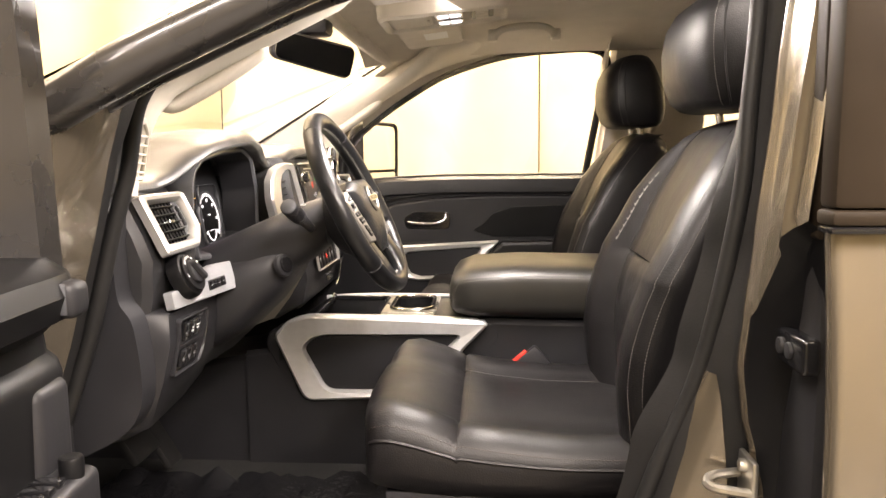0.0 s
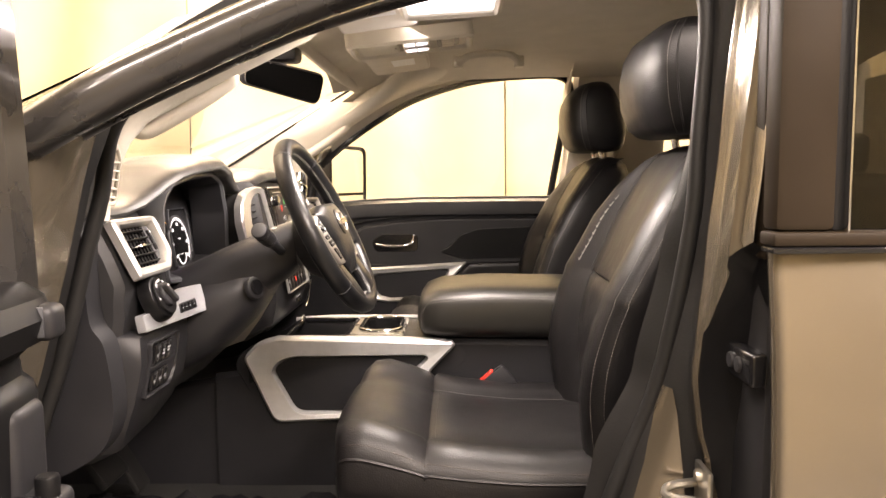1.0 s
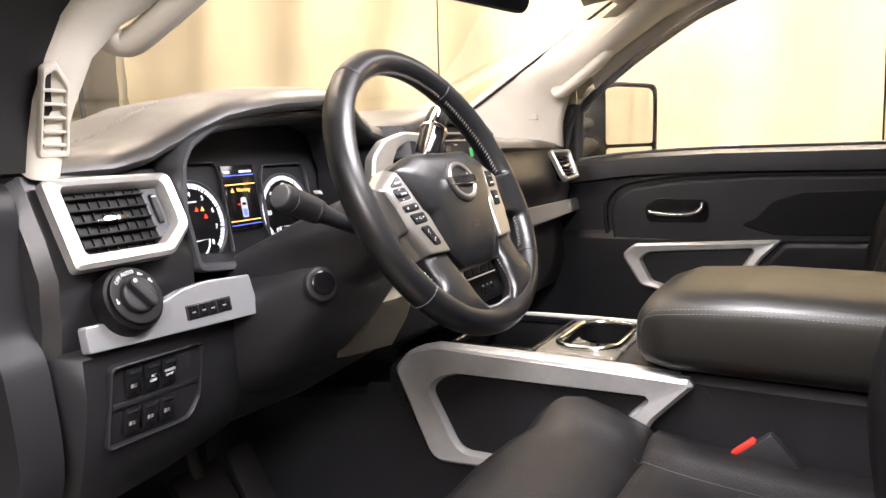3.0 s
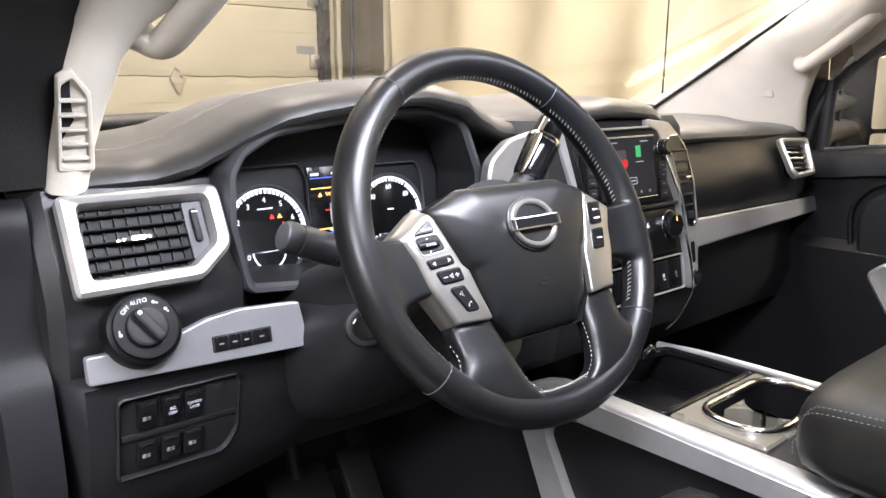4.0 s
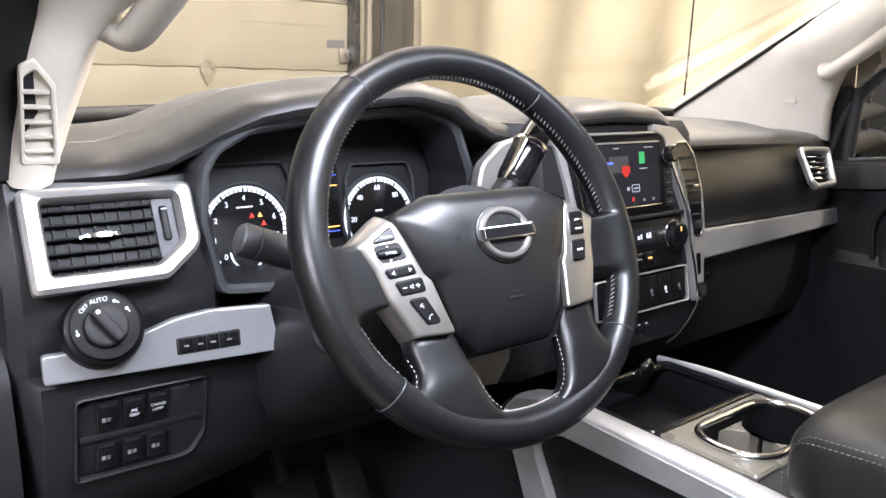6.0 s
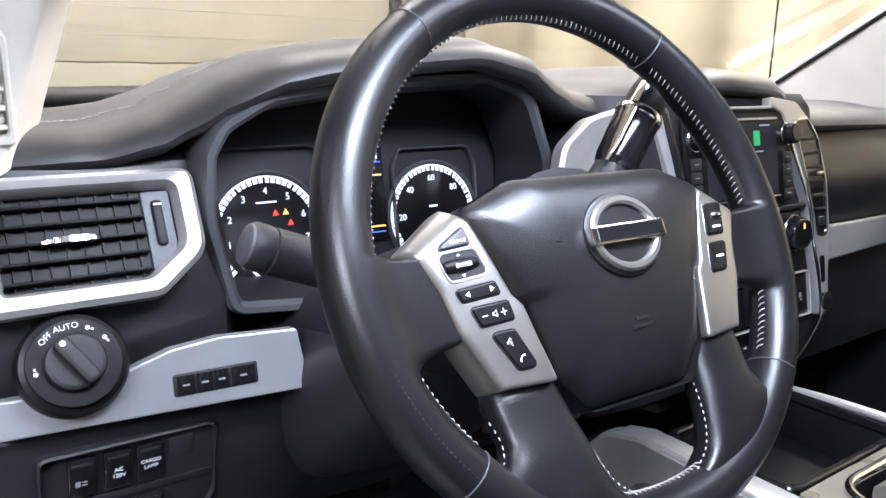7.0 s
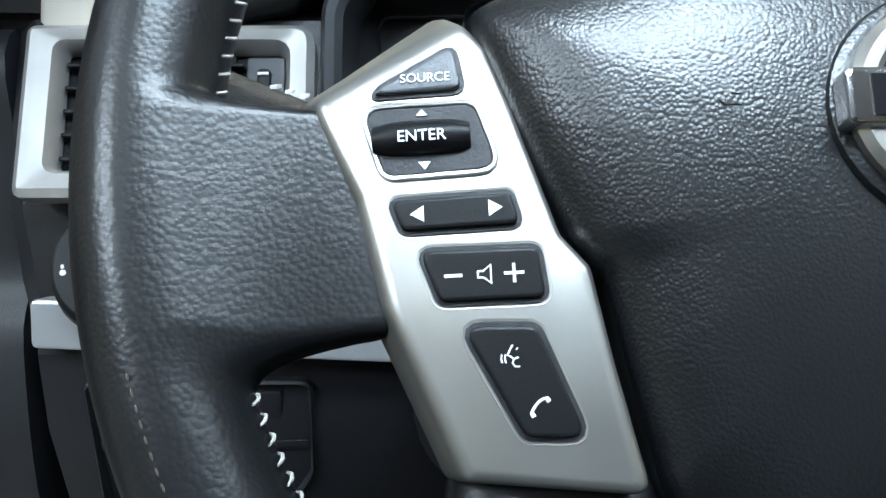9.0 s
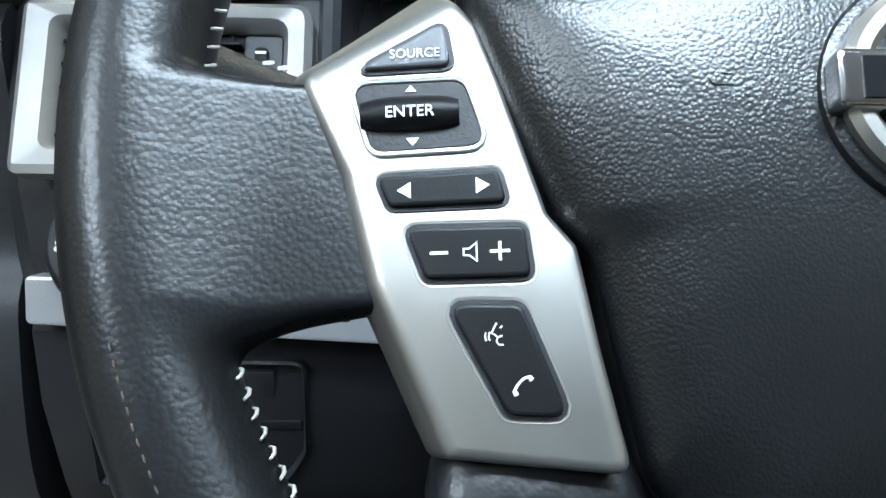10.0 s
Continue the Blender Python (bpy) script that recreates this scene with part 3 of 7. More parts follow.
part("skin", rear_door_at(loft(rows, closed=False, cap=False)), PAINT, rd, "", 80)
part("belt_strip", rear_door_at(rbox((0.535, -0.620, 1.437), (1.6, -0.580, 1.452), 0.004)), FRAMEBROWN, rd, "matt brown belt strip")
part("belt_lip", rear_door_at(rbox((0.533, -0.623, 1.430), (1.6, -0.590, 1.4365), 0.002)), GLOSS, rd)
part("bright_edge", rear_door_at(rbox((0.611, -0.6155, 1.452), (0.6135, -0.600, 1.86), 0.0008)), CHROME, rd, "thin bright edge along the window")
part("window_frame", rear_door_at(rbox((0.538, -0.615, 1.452), (0.60, -0.575, 1.86), 0.008)), FRAMEBROWN, rd, "dark brown window frame")
part("channel", rear_door_at(rbox((0.60, -0.605, 1.452), (0.612, -0.58, 1.86), 0.003)), RUBBER, rd)
rwin = part("pane", rear_door_at(rbox((0.61, -0.594, 1.45), (1.5, -0.588, 1.84), 0)), TINT, rd, "tinted window pane")
part("inner_panel", rbox((0.58, -0.58, 0.7), (1.5, -0.44, 1.42), 0.02), BLACK, rd)

# windscreen
ws = part("windscreen", loft([[Vector((lerp(-0.86, -0.10, t) - 0.10 * (1 - s * s), CAB + lerp(0.72, 0.60, t) * s, lerp(1.475, 1.845, t) - 0.03 * s * s + o)) for s in [k / 8 - 1 for k in range(17)]] for t, o in ((0, 0), (0.5, 0), (1, 0), (1, 0.005), (0.5, 0.005), (0, 0.005))], closed=False, cap=False), GLASS, truck, "clear windscreen")
ws.visible_shadow = False
part("screen_edge", tube([(-0.64, 1.13, 1.49), (-0.10, 1.085, 1.805)], 0.004, 6), RUBBER, truck)
part("screen_edge", tube(smooth_path([(-0.66, -0.25, 1.492), (-0.80, 0.1, 1.497), (-0.82, 0.456, 1.505), (-0.78, 0.8, 1.505), (-0.64, 1.13, 1.49)], 5), 0.012, 6), RUBBER, truck)
part("header_rail", tube(smooth_path([(-0.10, -0.15, 1.80), (-0.15, 0.1, 1.835), (-0.16, 0.456, 1.845), (-0.15, 0.8, 1.835), (-0.10, 1.08, 1.80)], 5), 0.022, 8), LINER, truck)

# pillar trims with grab handles


def pillar_trim(side):
    """side: 0 driver, 1 passenger."""
    f = (lambda y: y) if side == 0 else (lambda y: 2 * CAB - y)
    t = thing("pillar_trim", (-0.3, f(-0.3), 1.45), "pale plastic windscreen pillar trim with a grab handle", "pillar trim", "pillar trims")
    rings = []
    for (xo, yo, zo), (xi, yi, zi) in (((-0.313, -0.322, 1.452), (-0.313, -0.281, 1.452)), ((-0.312, -0.316, 1.490), (-0.311, -0.272, 1.490)), ((-0.310, -0.309, 1.522), (-0.304, -0.262, 1.522)), ((-0.296, -0.299, 1.565), (-0.285, -0.250, 1.570)),
                                       ((-0.278, -0.291, 1.602), (-0.262, -0.228, 1.602)), ((-0.221, -0.290, 1.643), (-0.225, -0.195, 1.628)), ((-0.113, -0.290, 1.708), (-0.135, -0.160, 1.678)), ((-0.027, -0.290, 1.753), (-0.020, -0.120, 1.742)), ((0.1, -0.30, 1.785), (0.06, -0.125, 1.815)), ((0.3, -0.31, 1.815), (0.2, -0.12, 1.86))):
        zo += side * table(xo, ((-0.2, 0.0), (0.1, 0.02), (0.25, 0.035), (0.4, 0.05)))[0]
        o, n = Vector((xo, f(yo), zo)), Vector((xi, f(yi), zi))
        back = Vector((-0.05, 0, 0.045))
        rings.append([o, o.lerp(n, 0.3) + Vector((0.012, 0, -0.008)), o.lerp(n, 0.7) + Vector((0.012, 0, -0.008)), n, n + back * 0.6, o + back])
    part("panel", loft([smooth_ring(r) for r in rings]), TRIM, t)
    part("edge_seal", loft([[r[0] + Vector((0.004, f(0.004) - f(0), 0)), Vector((r[0].x + 0.012, f(-0.36), r[0].z)), Vector((r[0].x + 0.012, f(-0.41), r[0].z)), Vector((r[0].x - 0.03, f(-0.41), r[0].z)), r[0] + Vector((-0.03, 0, 0))] for r in rings[:8]]), RUBBER, t, "black rubber edge seal")
    h = smooth_path([(-0.294, f(-0.246), 1.600), (-0.286, f(-0.228), 1.590), (-0.272, f(-0.213), 1.584), (-0.235, f(-0.203), 1.604), (-0.190, f(-0.192), 1.632), (-0.156, f(-0.183), 1.656), (-0.141, f(-0.181), 1.670), (-0.144, f(-0.190), 1.690), (-0.15, f(-0.2), 1.705)], 6)
    face = []
    for r in rings[:8]:
        n = r[3]
        k = (n.z - 1.49) / 0.315
        e = Vector((-0.64 + 0.54 * k, f(2 * CAB - lerp(1.13, 1.085, k)), n.z + 0.012))
        face.append([n, n.lerp(e, 0.3) + Vector((0, 0.012 * (f(1) - f(0)), 0)), n.lerp(e, 0.7) + Vector((0, 0.006 * (f(1) - f(0)), 0)), e, e + Vector((-0.01, -0.02 * (f(1) - f(0)), 0.01)), n + Vector((0, -0.03 * (f(1) - f(0)), 0))])
    part("inner_face", loft(face), TRIM, t)
    part("grab_handle", tube(h, 0.0175, 16, flat=0.85), TRIM, t, "curved pale grab handle")
    return t


def smooth_ring(r, n=4):
    return smooth_path(r, n, closed=True)


drv = pillar_trim(0)
pas = pillar_trim(1)
# the slotted outlet at the foot of the driver's trim
gm = axes((-0.305, -0.293, 1.512), (0.08, 1, 0), (0.20, 0.10, 0.97)) @ Matrix.Diagonal((0.72, 1, 1, 1))
part("grille_frame", frame_ring(roundpoly([(-0.024, -0.045), (0.022, -0.045), (0.022, 0.03), (0.0, 0.052), (-0.018, 0.045)], 0.006), roundpoly([(-0.017, -0.038), (0.015, -0.038), (0.015, 0.026), (0.0, 0.042), (-0.013, 0.036)], 0.005), 0.008, gm, 0.002, base=0.008), TRIM, drv)
part("grille_back", rbox((-0.018, -0.04, 0.006), (0.016, 0.04, 0.009), 0, m=gm), BLACK, drv)
for k in range(5):
    part("slat", rbox((-0.017, -0.033 + 0.0135 * k, 0.007), (0.015, -0.030 + 0.0135 * k, 0.017), 0.001, m=gm), TRIM, drv)
# ---- the dashboard ----
dash = thing("dashboard", (-0.5, CAB, 1.1), "black soft-touch dashboard with satin silver trims", "dashboard")
LIP = ((-0.335, -0.315, 1.458), (-0.22, -0.305, 1.462), (-0.18, -0.292, 1.473), (-0.155, -0.282, 1.487), (-0.126, -0.270, 1.504), (-0.088, -0.258, 1.520), (-0.048, -0.250, 1.528), (0.0, -0.245, 1.535), (0.09, -0.243, 1.541), (0.15, -0.245, 1.530), (0.19, -0.25, 1.508), (0.225, -0.255, 1.493),
       (0.265, -0.26, 1.488), (0.30, -0.24, 1.498), (0.36, -0.225, 1.512), (0.43, -0.22, 1.517), (0.52, -0.225, 1.511), (0.58, -0.24, 1.495), (0.615, -0.27, 1.468), (0.70, -0.275, 1.462), (1.05, -0.285, 1.456), (1.24, -0.31, 1.448))
rings, seam, seam2 = [], [], []
N = 110
for i in range(N + 1):
    y = lerp(-0.352, 1.245, i / N)
    xl, zl = table(y, LIP)
    bump = zl - 1.46
    e = abs(y - CAB) / 0.79
    xf = -0.84 + 0.22 * e ** 3
    zf = 1.488 - 0.015 * e * e
    ring = [Vector(p) for p in ((xf, y, zf - 0.05), (xf, y, zf), (xf + 0.05, y, zf + 0.004), (-0.56, y, 1.492 + bump * 0.35 - 0.01 * e), (-0.47, y, 1.49 + bump * 0.75 - 0.008 * e), (xl - 0.11, y, zl + 0.014), (xl - 0.06, y, zl + 0.013), (xl - 0.03, y, zl + 0.010),
                                (xl - 0.010, y, zl + 0.005), (xl - 0.001, y, zl - 0.004), (xl + 0.001, y, zl - 0.010), (xl - 0.004, y, zl - 0.016), (xl - 0.016, y, zl - 0.020), (xl - 0.10, y, zl - 0.010 if -0.17 < y < 0.23 else zl - 0.03), (-0.6, y, 1.43))]
    rings.append(ring)
    if y < 0.14:
        seam.append(ring[5] + Vector((0, 0, 0.0015)))
        seam2.append(ring[5] + Vector((0.008, 0, 0.0015)))
part("top_pad", loft(rings), DASHTOP, dash, "soft black top pad with stitched edge")
stitches("stitching", seam, dash)
stitches("stitching", seam2, dash)

# left face with the vent, from the door to the instruments
FU, FV = (0.0, 1.0, 0.0), (-0.44, 0.0, 0.90)
lf = axes((-0.280, -0.245, 1.398), FU, FV)           # on the sloping face, at the vent's middle
rings = []
for y, dx in ((-0.345, -0.05), (-0.338, -0.015), (-0.325, -0.004), (-0.24, -0.004), (-0.165, -0.006), (-0.145, -0.012), (-0.132, -0.03), (-0.126, -0.07)):
    rings.append([Vector((x + dx, y, z)) for x, z in ((-0.45, 1.455), (-0.325, 1.455), (-0.308, 1.448), (-0.278, 1.385), (-0.264, 1.346), (-0.267, 1.32), (-0.267, 1.30), (-0.275, 1.255), (-0.45, 1.25))])
part("left_face", loft(rings), DASH, dash)
vent = part("air_vent", frame_ring(roundpoly([(-0.074, -0.052), (0.045, -0.052), (0.083, -0.022), (0.083, 0.046), (-0.074, 0.046)], [0.006, 0.02, 0.025, 0.012, 0.006]),
                                   roundpoly([(-0.055, -0.035), (0.038, -0.035), (0.066, -0.014), (0.066, 0.033), (-0.055, 0.033)], [0.003, 0.012, 0.016, 0.006, 0.003]), 0.016, lf, 0.004, 0.008), SILVER, dash, "air vent with a satin silver surround")
# black plate over the dash face stands in for the vent's shaded depth
part("throat_plate", rbox((-0.056, -0.037, -0.03), (0.068, 0.035, -0.0015), 0, m=lf), KEY, vent)
for k in range(5):
    part("slat", rbox((-0.054, -0.030 + 0.0135 * k, -0.006), (0.043, -0.0275 + 0.0135 * k, 0.007), 0.001, m=lf), KEY, vent)
for k in range(8):
    part("rib", rbox((-0.048 + 0.012 * k, -0.034, -0.008), (-0.0465 + 0.012 * k, 0.033, 0.001), 0, m=lf), KEY, vent)
tab = part("tab", loft([[Vector((u, v * s, 0.008 + w * s)) for v, w in ((-0.004, 0), (0.004, 0), (0.004, 0.008), (-0.004, 0.008))] for u, s in ((-0.026, 0.4), (-0.014, 1), (0.014, 1), (0.026, 0.4))]), CHROME, vent, "chrome-edged vent tab")
tab.data.transform(lf @ pose(-0.008, -0.002, -0.003) @ Matrix.Diagonal((0.75, 0.5, 1, 1)))
part("side_plate", prism(roundpoly([(0.044, -0.034), (0.049, -0.034), (0.065, -0.014), (0.065, 0.032), (0.044, 0.032)], 0.002), 0.006, lf, 0.001, base=-0.004), DARKGREY, vent)
part("wheel", rbox((0.050, -0.012, 0.0), (0.058, 0.024, 0.007), 0.003, m=lf), BLACK, vent, "thumb wheel")
part("mark", rbox((0.051, 0.019, 0.0068), (0.057, 0.0205, 0.0075), 0, m=lf), INK, vent)

# silver strip with the lamp knob
tm = axes((-0.249, -0.205, 1.292), (0.09, 1, 0), (-0.17, 0, 0.98))
part("silver_strip", prism(roundpoly([(-0.112, -0.021), (0.109, -0.025), (0.102, 0.024), (0.040, 0.027), (0.005, 0.023), (-0.03, 0.012), (-0.06, 0.006), (-0.112, 0.006)], [0.004, 0.002, 0.003, 0.01, 0.01, 0.01, 0.01, 0.004]), 0.014, tm, 0.002), MESHSILVER, dash, "patterned satin silver strip")
km = axes((-0.255, -0.265, 1.3125), (0, 1, 0), (-0.42, 0, 0.91))
knob = part("lamp_knob", disc(0.0365, 0.022, km, 0.008), KEY, dash, "round black headlamp switch")
part("dial", disc(0.0305, 0.004, km, 0.001, base=0.022), KEY, knob)
part("grip_base", disc(0.0195, 0.006, km, 0.003, base=0.026), BLACK, knob)
part("grip", prism(roundpoly([(-0.0055, -0.0185), (0.0055, -0.0185), (0.0055, 0.0185), (-0.0055, 0.0185)], 0.005), 0.012, km @ pose(0, 0, 0, 0, 0, 32), 0.003, base=0.028), BLACK, knob)
part("mark", disc(0.002, 0.001, km @ pose(0, 0, 0, 0, 0, 32) @ pose(0, 0.0145, 0), 0, 10, base=0.040), INK, knob)
for body, a in (("OFF", 40), ("AUTO", 6)):
    words("lettering", body, 0.0058, km @ pose(0, 0, 0.0265) @ pose(0, 0, 0, 0, 0, a) @ pose(0, 0.0248, 0), INK, knob)
for a in (-26, -56, 98):
    part("symbol", join(disc(0.0016, 0.0005, km @ pose(0, 0, 0, 0, 0, a) @ pose(0, 0.0248, 0), 0, 10, base=0.026), rbox((0.0022, 0.0241, 0.026), (0.0042, 0.0255, 0.0265), 0, m=km @ pose(0, 0, 0, 0, 0, a))), INK, knob)
dm = part("dimmer", rbox((0.004, -0.0135, 0.010), (0.068, 0.0045, 0.0152), 0.004, m=tm), BLACK, dash, "dimmer and trip buttons")
for u0, u1 in ((0.007, 0.020), (0.021, 0.033), (0.034, 0.045), (0.047, 0.065)):
    b = part("button", rbox((u0, -0.0115, 0.0148), (u1, 0.0025, 0.0162), 0.001, m=tm), GLOSS, dm)
    part("symbol", rbox(((u0 + u1) / 2 - 0.0025, -0.0055, 0.0162), ((u0 + u1) / 2 + 0.0025, -0.004, 0.0164), 0, m=tm), DIM, b)

# lower panel with the switch bank
rings = []
for y, s in ((-0.345, 0.3), (-0.335, 0.8), (-0.32, 1.0), (-0.2, 1.0), (-0.1, 0.97), (-0.08, 0.9), (0.1, 0.9), (0.25, 0.9)):
    zb = table(y, ((-0.34, 1.07), (-0.2, 1.08), (-0.05, 1.10), (0.25, 1.12)))[0]
    pr = ((-0.55, 1.27), (-0.264, 1.272), (-0.252, 1.266), (-0.252, 1.22), (-0.266, 1.16), (-0.29, zb + 0.02), (-0.33, zb), (-0.55, zb - 0.02))
    rings.append([Vector((lerp(-0.42, x, s), y, z - (0.02 if y > -0.06 else 0))) for x, z in pr])
part("knee_panel", loft(rings), BLACK, dash, "black lower knee panel", 60)
sw = axes((-0.2565, -0.232, 1.206), (-0.03, 1, -0.03), (0.16, 0.05, 0.98))
BO = roundpoly([(-0.064, -0.046), (0.050, -0.046), (0.064, -0.020), (0.064, 0.046), (-0.064, 0.046)], [0.006, 0.022, 0.02, 0.010, 0.008], 5)
bank = part("switch_bank", frame_ring(BO, inset(BO, 0.0035), 0.010, sw, 0.0015, 0.003, base=-0.006), BLACK, dash, "switch bank with two rows of buttons")
part("back_plate", prism(inset(BO, 0.003), 0.003, sw, 0, base=-0.006), KEY, bank)
part("divider", rbox((-0.060, -0.003, -0.004), (0.060, 0.004, 0.003), 0.0015, m=sw), BLACK, bank)
for row, (v0, v1, us) in enumerate(((0.008, 0.038, (-0.045, -0.0205, 0.0025, 0.026)), (-0.034, -0.006, (-0.045, -0.0205, 0.0025, 0.026)))):
    for k, u in enumerate(us):
        if row and k == 3:
            continue
        b = part("button", rbox((u, v0, -0.004), (u + 0.0195, v1, 0.0050 if k < 3 else 0.002), 0.0016, m=sw), GLOSS if k < 3 else BLACK, bank)
        if k < 3:
            part("ledge", rbox((u + 0.002, v1 - 0.004, 0.0050), (u + 0.0165, v1 - 0.001, 0.0062), 0.0005, m=sw), BLACK, b)
            if row == 0 and k == 1:
                for j, txt in enumerate(("AC", "120V")):
                    words("lettering", txt, 0.0046, sw @ pose(u + 0.00975, v0 + 0.0165 - 0.0052 * j, 0.0051), INK, b)
            elif row == 0 and k == 2:
                for j, txt in enumerate(("CARGO", "LAMP")):
                    words("lettering", txt, 0.0042, sw @ pose(u + 0.00975, v0 + 0.0175 - 0.005 * j, 0.0051), INK, b)
            else:
                part("symbol", join(rbox((u + 0.0045, v0 + 0.010, 0.0050), (u + 0.008, v0 + 0.0145, 0.0053), 0, m=sw), rbox((u + 0.009, v0 + 0.0105, 0.0050), (u + 0.0125, v0 + 0.0115, 0.0053), 0, m=sw), rbox((u + 0.009, v0 + 0.013, 0.0050), (u + 0.0125, v0 + 0.014, 0.0053), 0, m=sw)), DIM, b)
# end cap facing the door
part("end_cap", loft([smooth_ring([(x, y, z) for x, z in ((-0.31, 1.44), (-0.30, 1.37), (-0.295, 1.30), (-0.275, 1.26), (-0.27, 1.15), (-0.32, 1.09), (-0.46, 1.05), (-0.5, 1.2), (-0.48, 1.4), (-0.42, 1.45))], 5) for y in (-0.385, -0.375, -0.34)]), BLACK, dash, "black dashboard end cap", 60)

# instrument binnacle
big = roundpoly([(-0.142, 1.322), (-0.160, 1.40), (-0.157, 1.455), (-0.142, 1.480), (-0.100, 1.503), (0.0, 1.516), (0.12, 1.522), (0.178, 1.504), (0.208, 1.433), (0.206, 1.325), (0.06, 1.302)], [0.02, 0.05, 0.03, 0.03, 0.06, 0.1, 0.06, 0.04, 0.05, 0.02, 0.1], 5)
OPEN = inset(big, 0.012)
deep = inset(OPEN, 0.008)
P3 = lambda q, x: Vector((x, q[0], q[1]))
bm = bmesh.new()
rr = [[P3(q, -0.34) for q in big], [P3(q, -0.280) for q in big], [P3(q, -0.272) for q in inset(OPEN, -0.009)], [P3(q, -0.272) for q in inset(OPEN, -0.004)], [P3(q, -0.277) for q in OPEN], [P3(q, -0.31) for q in inset(OPEN, 0.006)], [P3(q, -0.345) for q in deep]]
part("instrument_hood", loft(rr[4:], cap=False), BLACK, dash, "black tunnel round the dials")
bez = part("instrument_bezel", loft(rr[:5], cap=False), BEZEL, dash, "grey rim round the instruments")
cl = axes((-0.345, 0.01, 1.385), (0, 1, 0), (-0.15, 0, 1))
clus = part("instrument_panel", prism([(q[0] - 0.01, q[1] - 1.385) for q in inset(OPEN, -0.004)], 0.01, cl, 0, base=-0.012), BLACK, dash, "instrument cluster with two lit dials")


def dial(u, v, r, nums, name):
    d = part(name, frame_ring([((r + 0.004) * math.cos(a), (r + 0.004) * math.sin(a)) for a in [k * math.pi / 24 for k in range(48)]], [(r * math.cos(a), r * math.sin(a)) for a in [k * math.pi / 24 for k in range(48)]], 0.006, cl @ pose(u, v, 0), 0.002, base=-0.002), DARKGREY, clus, "round lit dial")
    part("face", disc(r, 0.001, cl @ pose(u, v, 0), 0, 40, base=-0.001), GLOSS, d)
    arc = [radians(225 - 270 * k / 60) for k in range(61)]
    band = [(r * 0.985 * math.cos(a), r * 0.985 * math.sin(a)) for a in arc] + [(r * 0.865 * math.cos(a), r * 0.865 * math.sin(a)) for a in reversed(arc)]
    bm = bmesh.new()
    q = [bm.verts.new(cl @ pose(u, v, 0.0004) @ Vector((*p, 0))) for p in band]
    for k in range(60):
        bm.faces.new((q[k], q[k + 1], q[120 - k], q[121 - k]))
    part("scale_band", bm, WHITEGLOW, d)
    ticks = bmesh.new()
    for k in range(41):
        a = radians(225 - 270 * k / 40)
        lo = r * (0.84 if k % 5 == 0 else 0.86)
        b = rbox((lo, -0.0006 - 0.0005 * (k % 5 == 0), 0), (r * 0.955, 0.0006 + 0.0005 * (k % 5 == 0), 0.0006), 0, m=cl @ pose(u, v, 0.0006) @ pose(0, 0, 0, 0, 0, math.degrees(a)))
        me = bpy.data.meshes.new("t")
        b.to_mesh(me)
        b.free()
        ticks.from_mesh(me)
        bpy.data.meshes.remove(me)
    part("scale", ticks, GLOSS, d)
    for k, txt in enumerate(nums):
        a = radians(225 - 270 * k / (len(nums) - 1))
        words("numeral", txt, r * 0.17, cl @ pose(u + r * 0.72 * math.cos(a), v + r * 0.72 * math.sin(a), 0.001), WHITEGLOW, d)
    part("inner_arc", frame_ring([(0.42 * r * math.cos(a), 0.42 * r * math.sin(a) - r * 0.42) for a in [math.pi + k * math.pi / 12 for k in range(13)]] + [(0, -r * 0.42)], [(0.38 * r * math.cos(a), 0.38 * r * math.sin(a) - r * 0.42) for a in [math.pi + k * math.pi / 12 for k in range(13)]] + [(0, -r * 0.44)], 0.0004, cl @ pose(u, v, 0.0006), 0), WHITEGLOW, d)
    return d


tach = dial(-0.089, -0.011, 0.0535, ("0", "1", "2", "3", "4", "5", "6", "7", "8"), "rev_counter")
for du, dv, m_ in ((0.008, 0.018, REDGLOW), (0.018, 0.018, AMBERGLOW), (0.022, 0.008, REDGLOW)):
    part("warning_light", prism([(-0.003, -0.0025), (0.003, -0.0025), (0, 0.003)], 0.0005, cl @ pose(-0.089 + du, -0.011 + dv, 0.001), 0), m_, tach)
part("legend", rbox((-0.010, 0.0275, 0.001), (0.010, 0.0290, 0.0015), 0, m=cl @ pose(-0.089, -0.011, 0)), WHITEGLOW, tach)
speedo = dial(0.094, -0.011, 0.0535, ("0", "20", "40", "60", "80", "100", "120"), "speedometer")
part("legend", rbox((-0.005, 0.008, 0.001), (0.005, 0.010, 0.0015), 0, m=cl @ pose(0.094, -0.011, 0)), WHITEGLOW, speedo)
info = part("trip_screen", rbox((-0.028, -0.030, 0.0), (0.036, 0.062, 0.003), 0.003, m=cl), GLOSS, clus, "lit trip computer screen")
for v, mm_, h in ((0.047, BLUEGLOW, 0.001), (0.034, AMBERGLOW, 0.0014), (-0.017, AMBERGLOW, 0.0014), (-0.0225, BLUEGLOW, 0.001)):
    part("rule", rbox((-0.025, v, 0.003), (0.033, v + h, 0.0034), 0, m=cl), mm_, info)
words("lettering", "Warning", 0.0075, cl @ pose(0.008, 0.0265, 0.0035), AMBERGLOW, info)
part("warning_light", prism([(-0.003, -0.0025), (0.003, -0.0025), (0, 0.003)], 0.0005, cl @ pose(-0.013, 0.0265, 0.003), 0), AMBERGLOW, info)
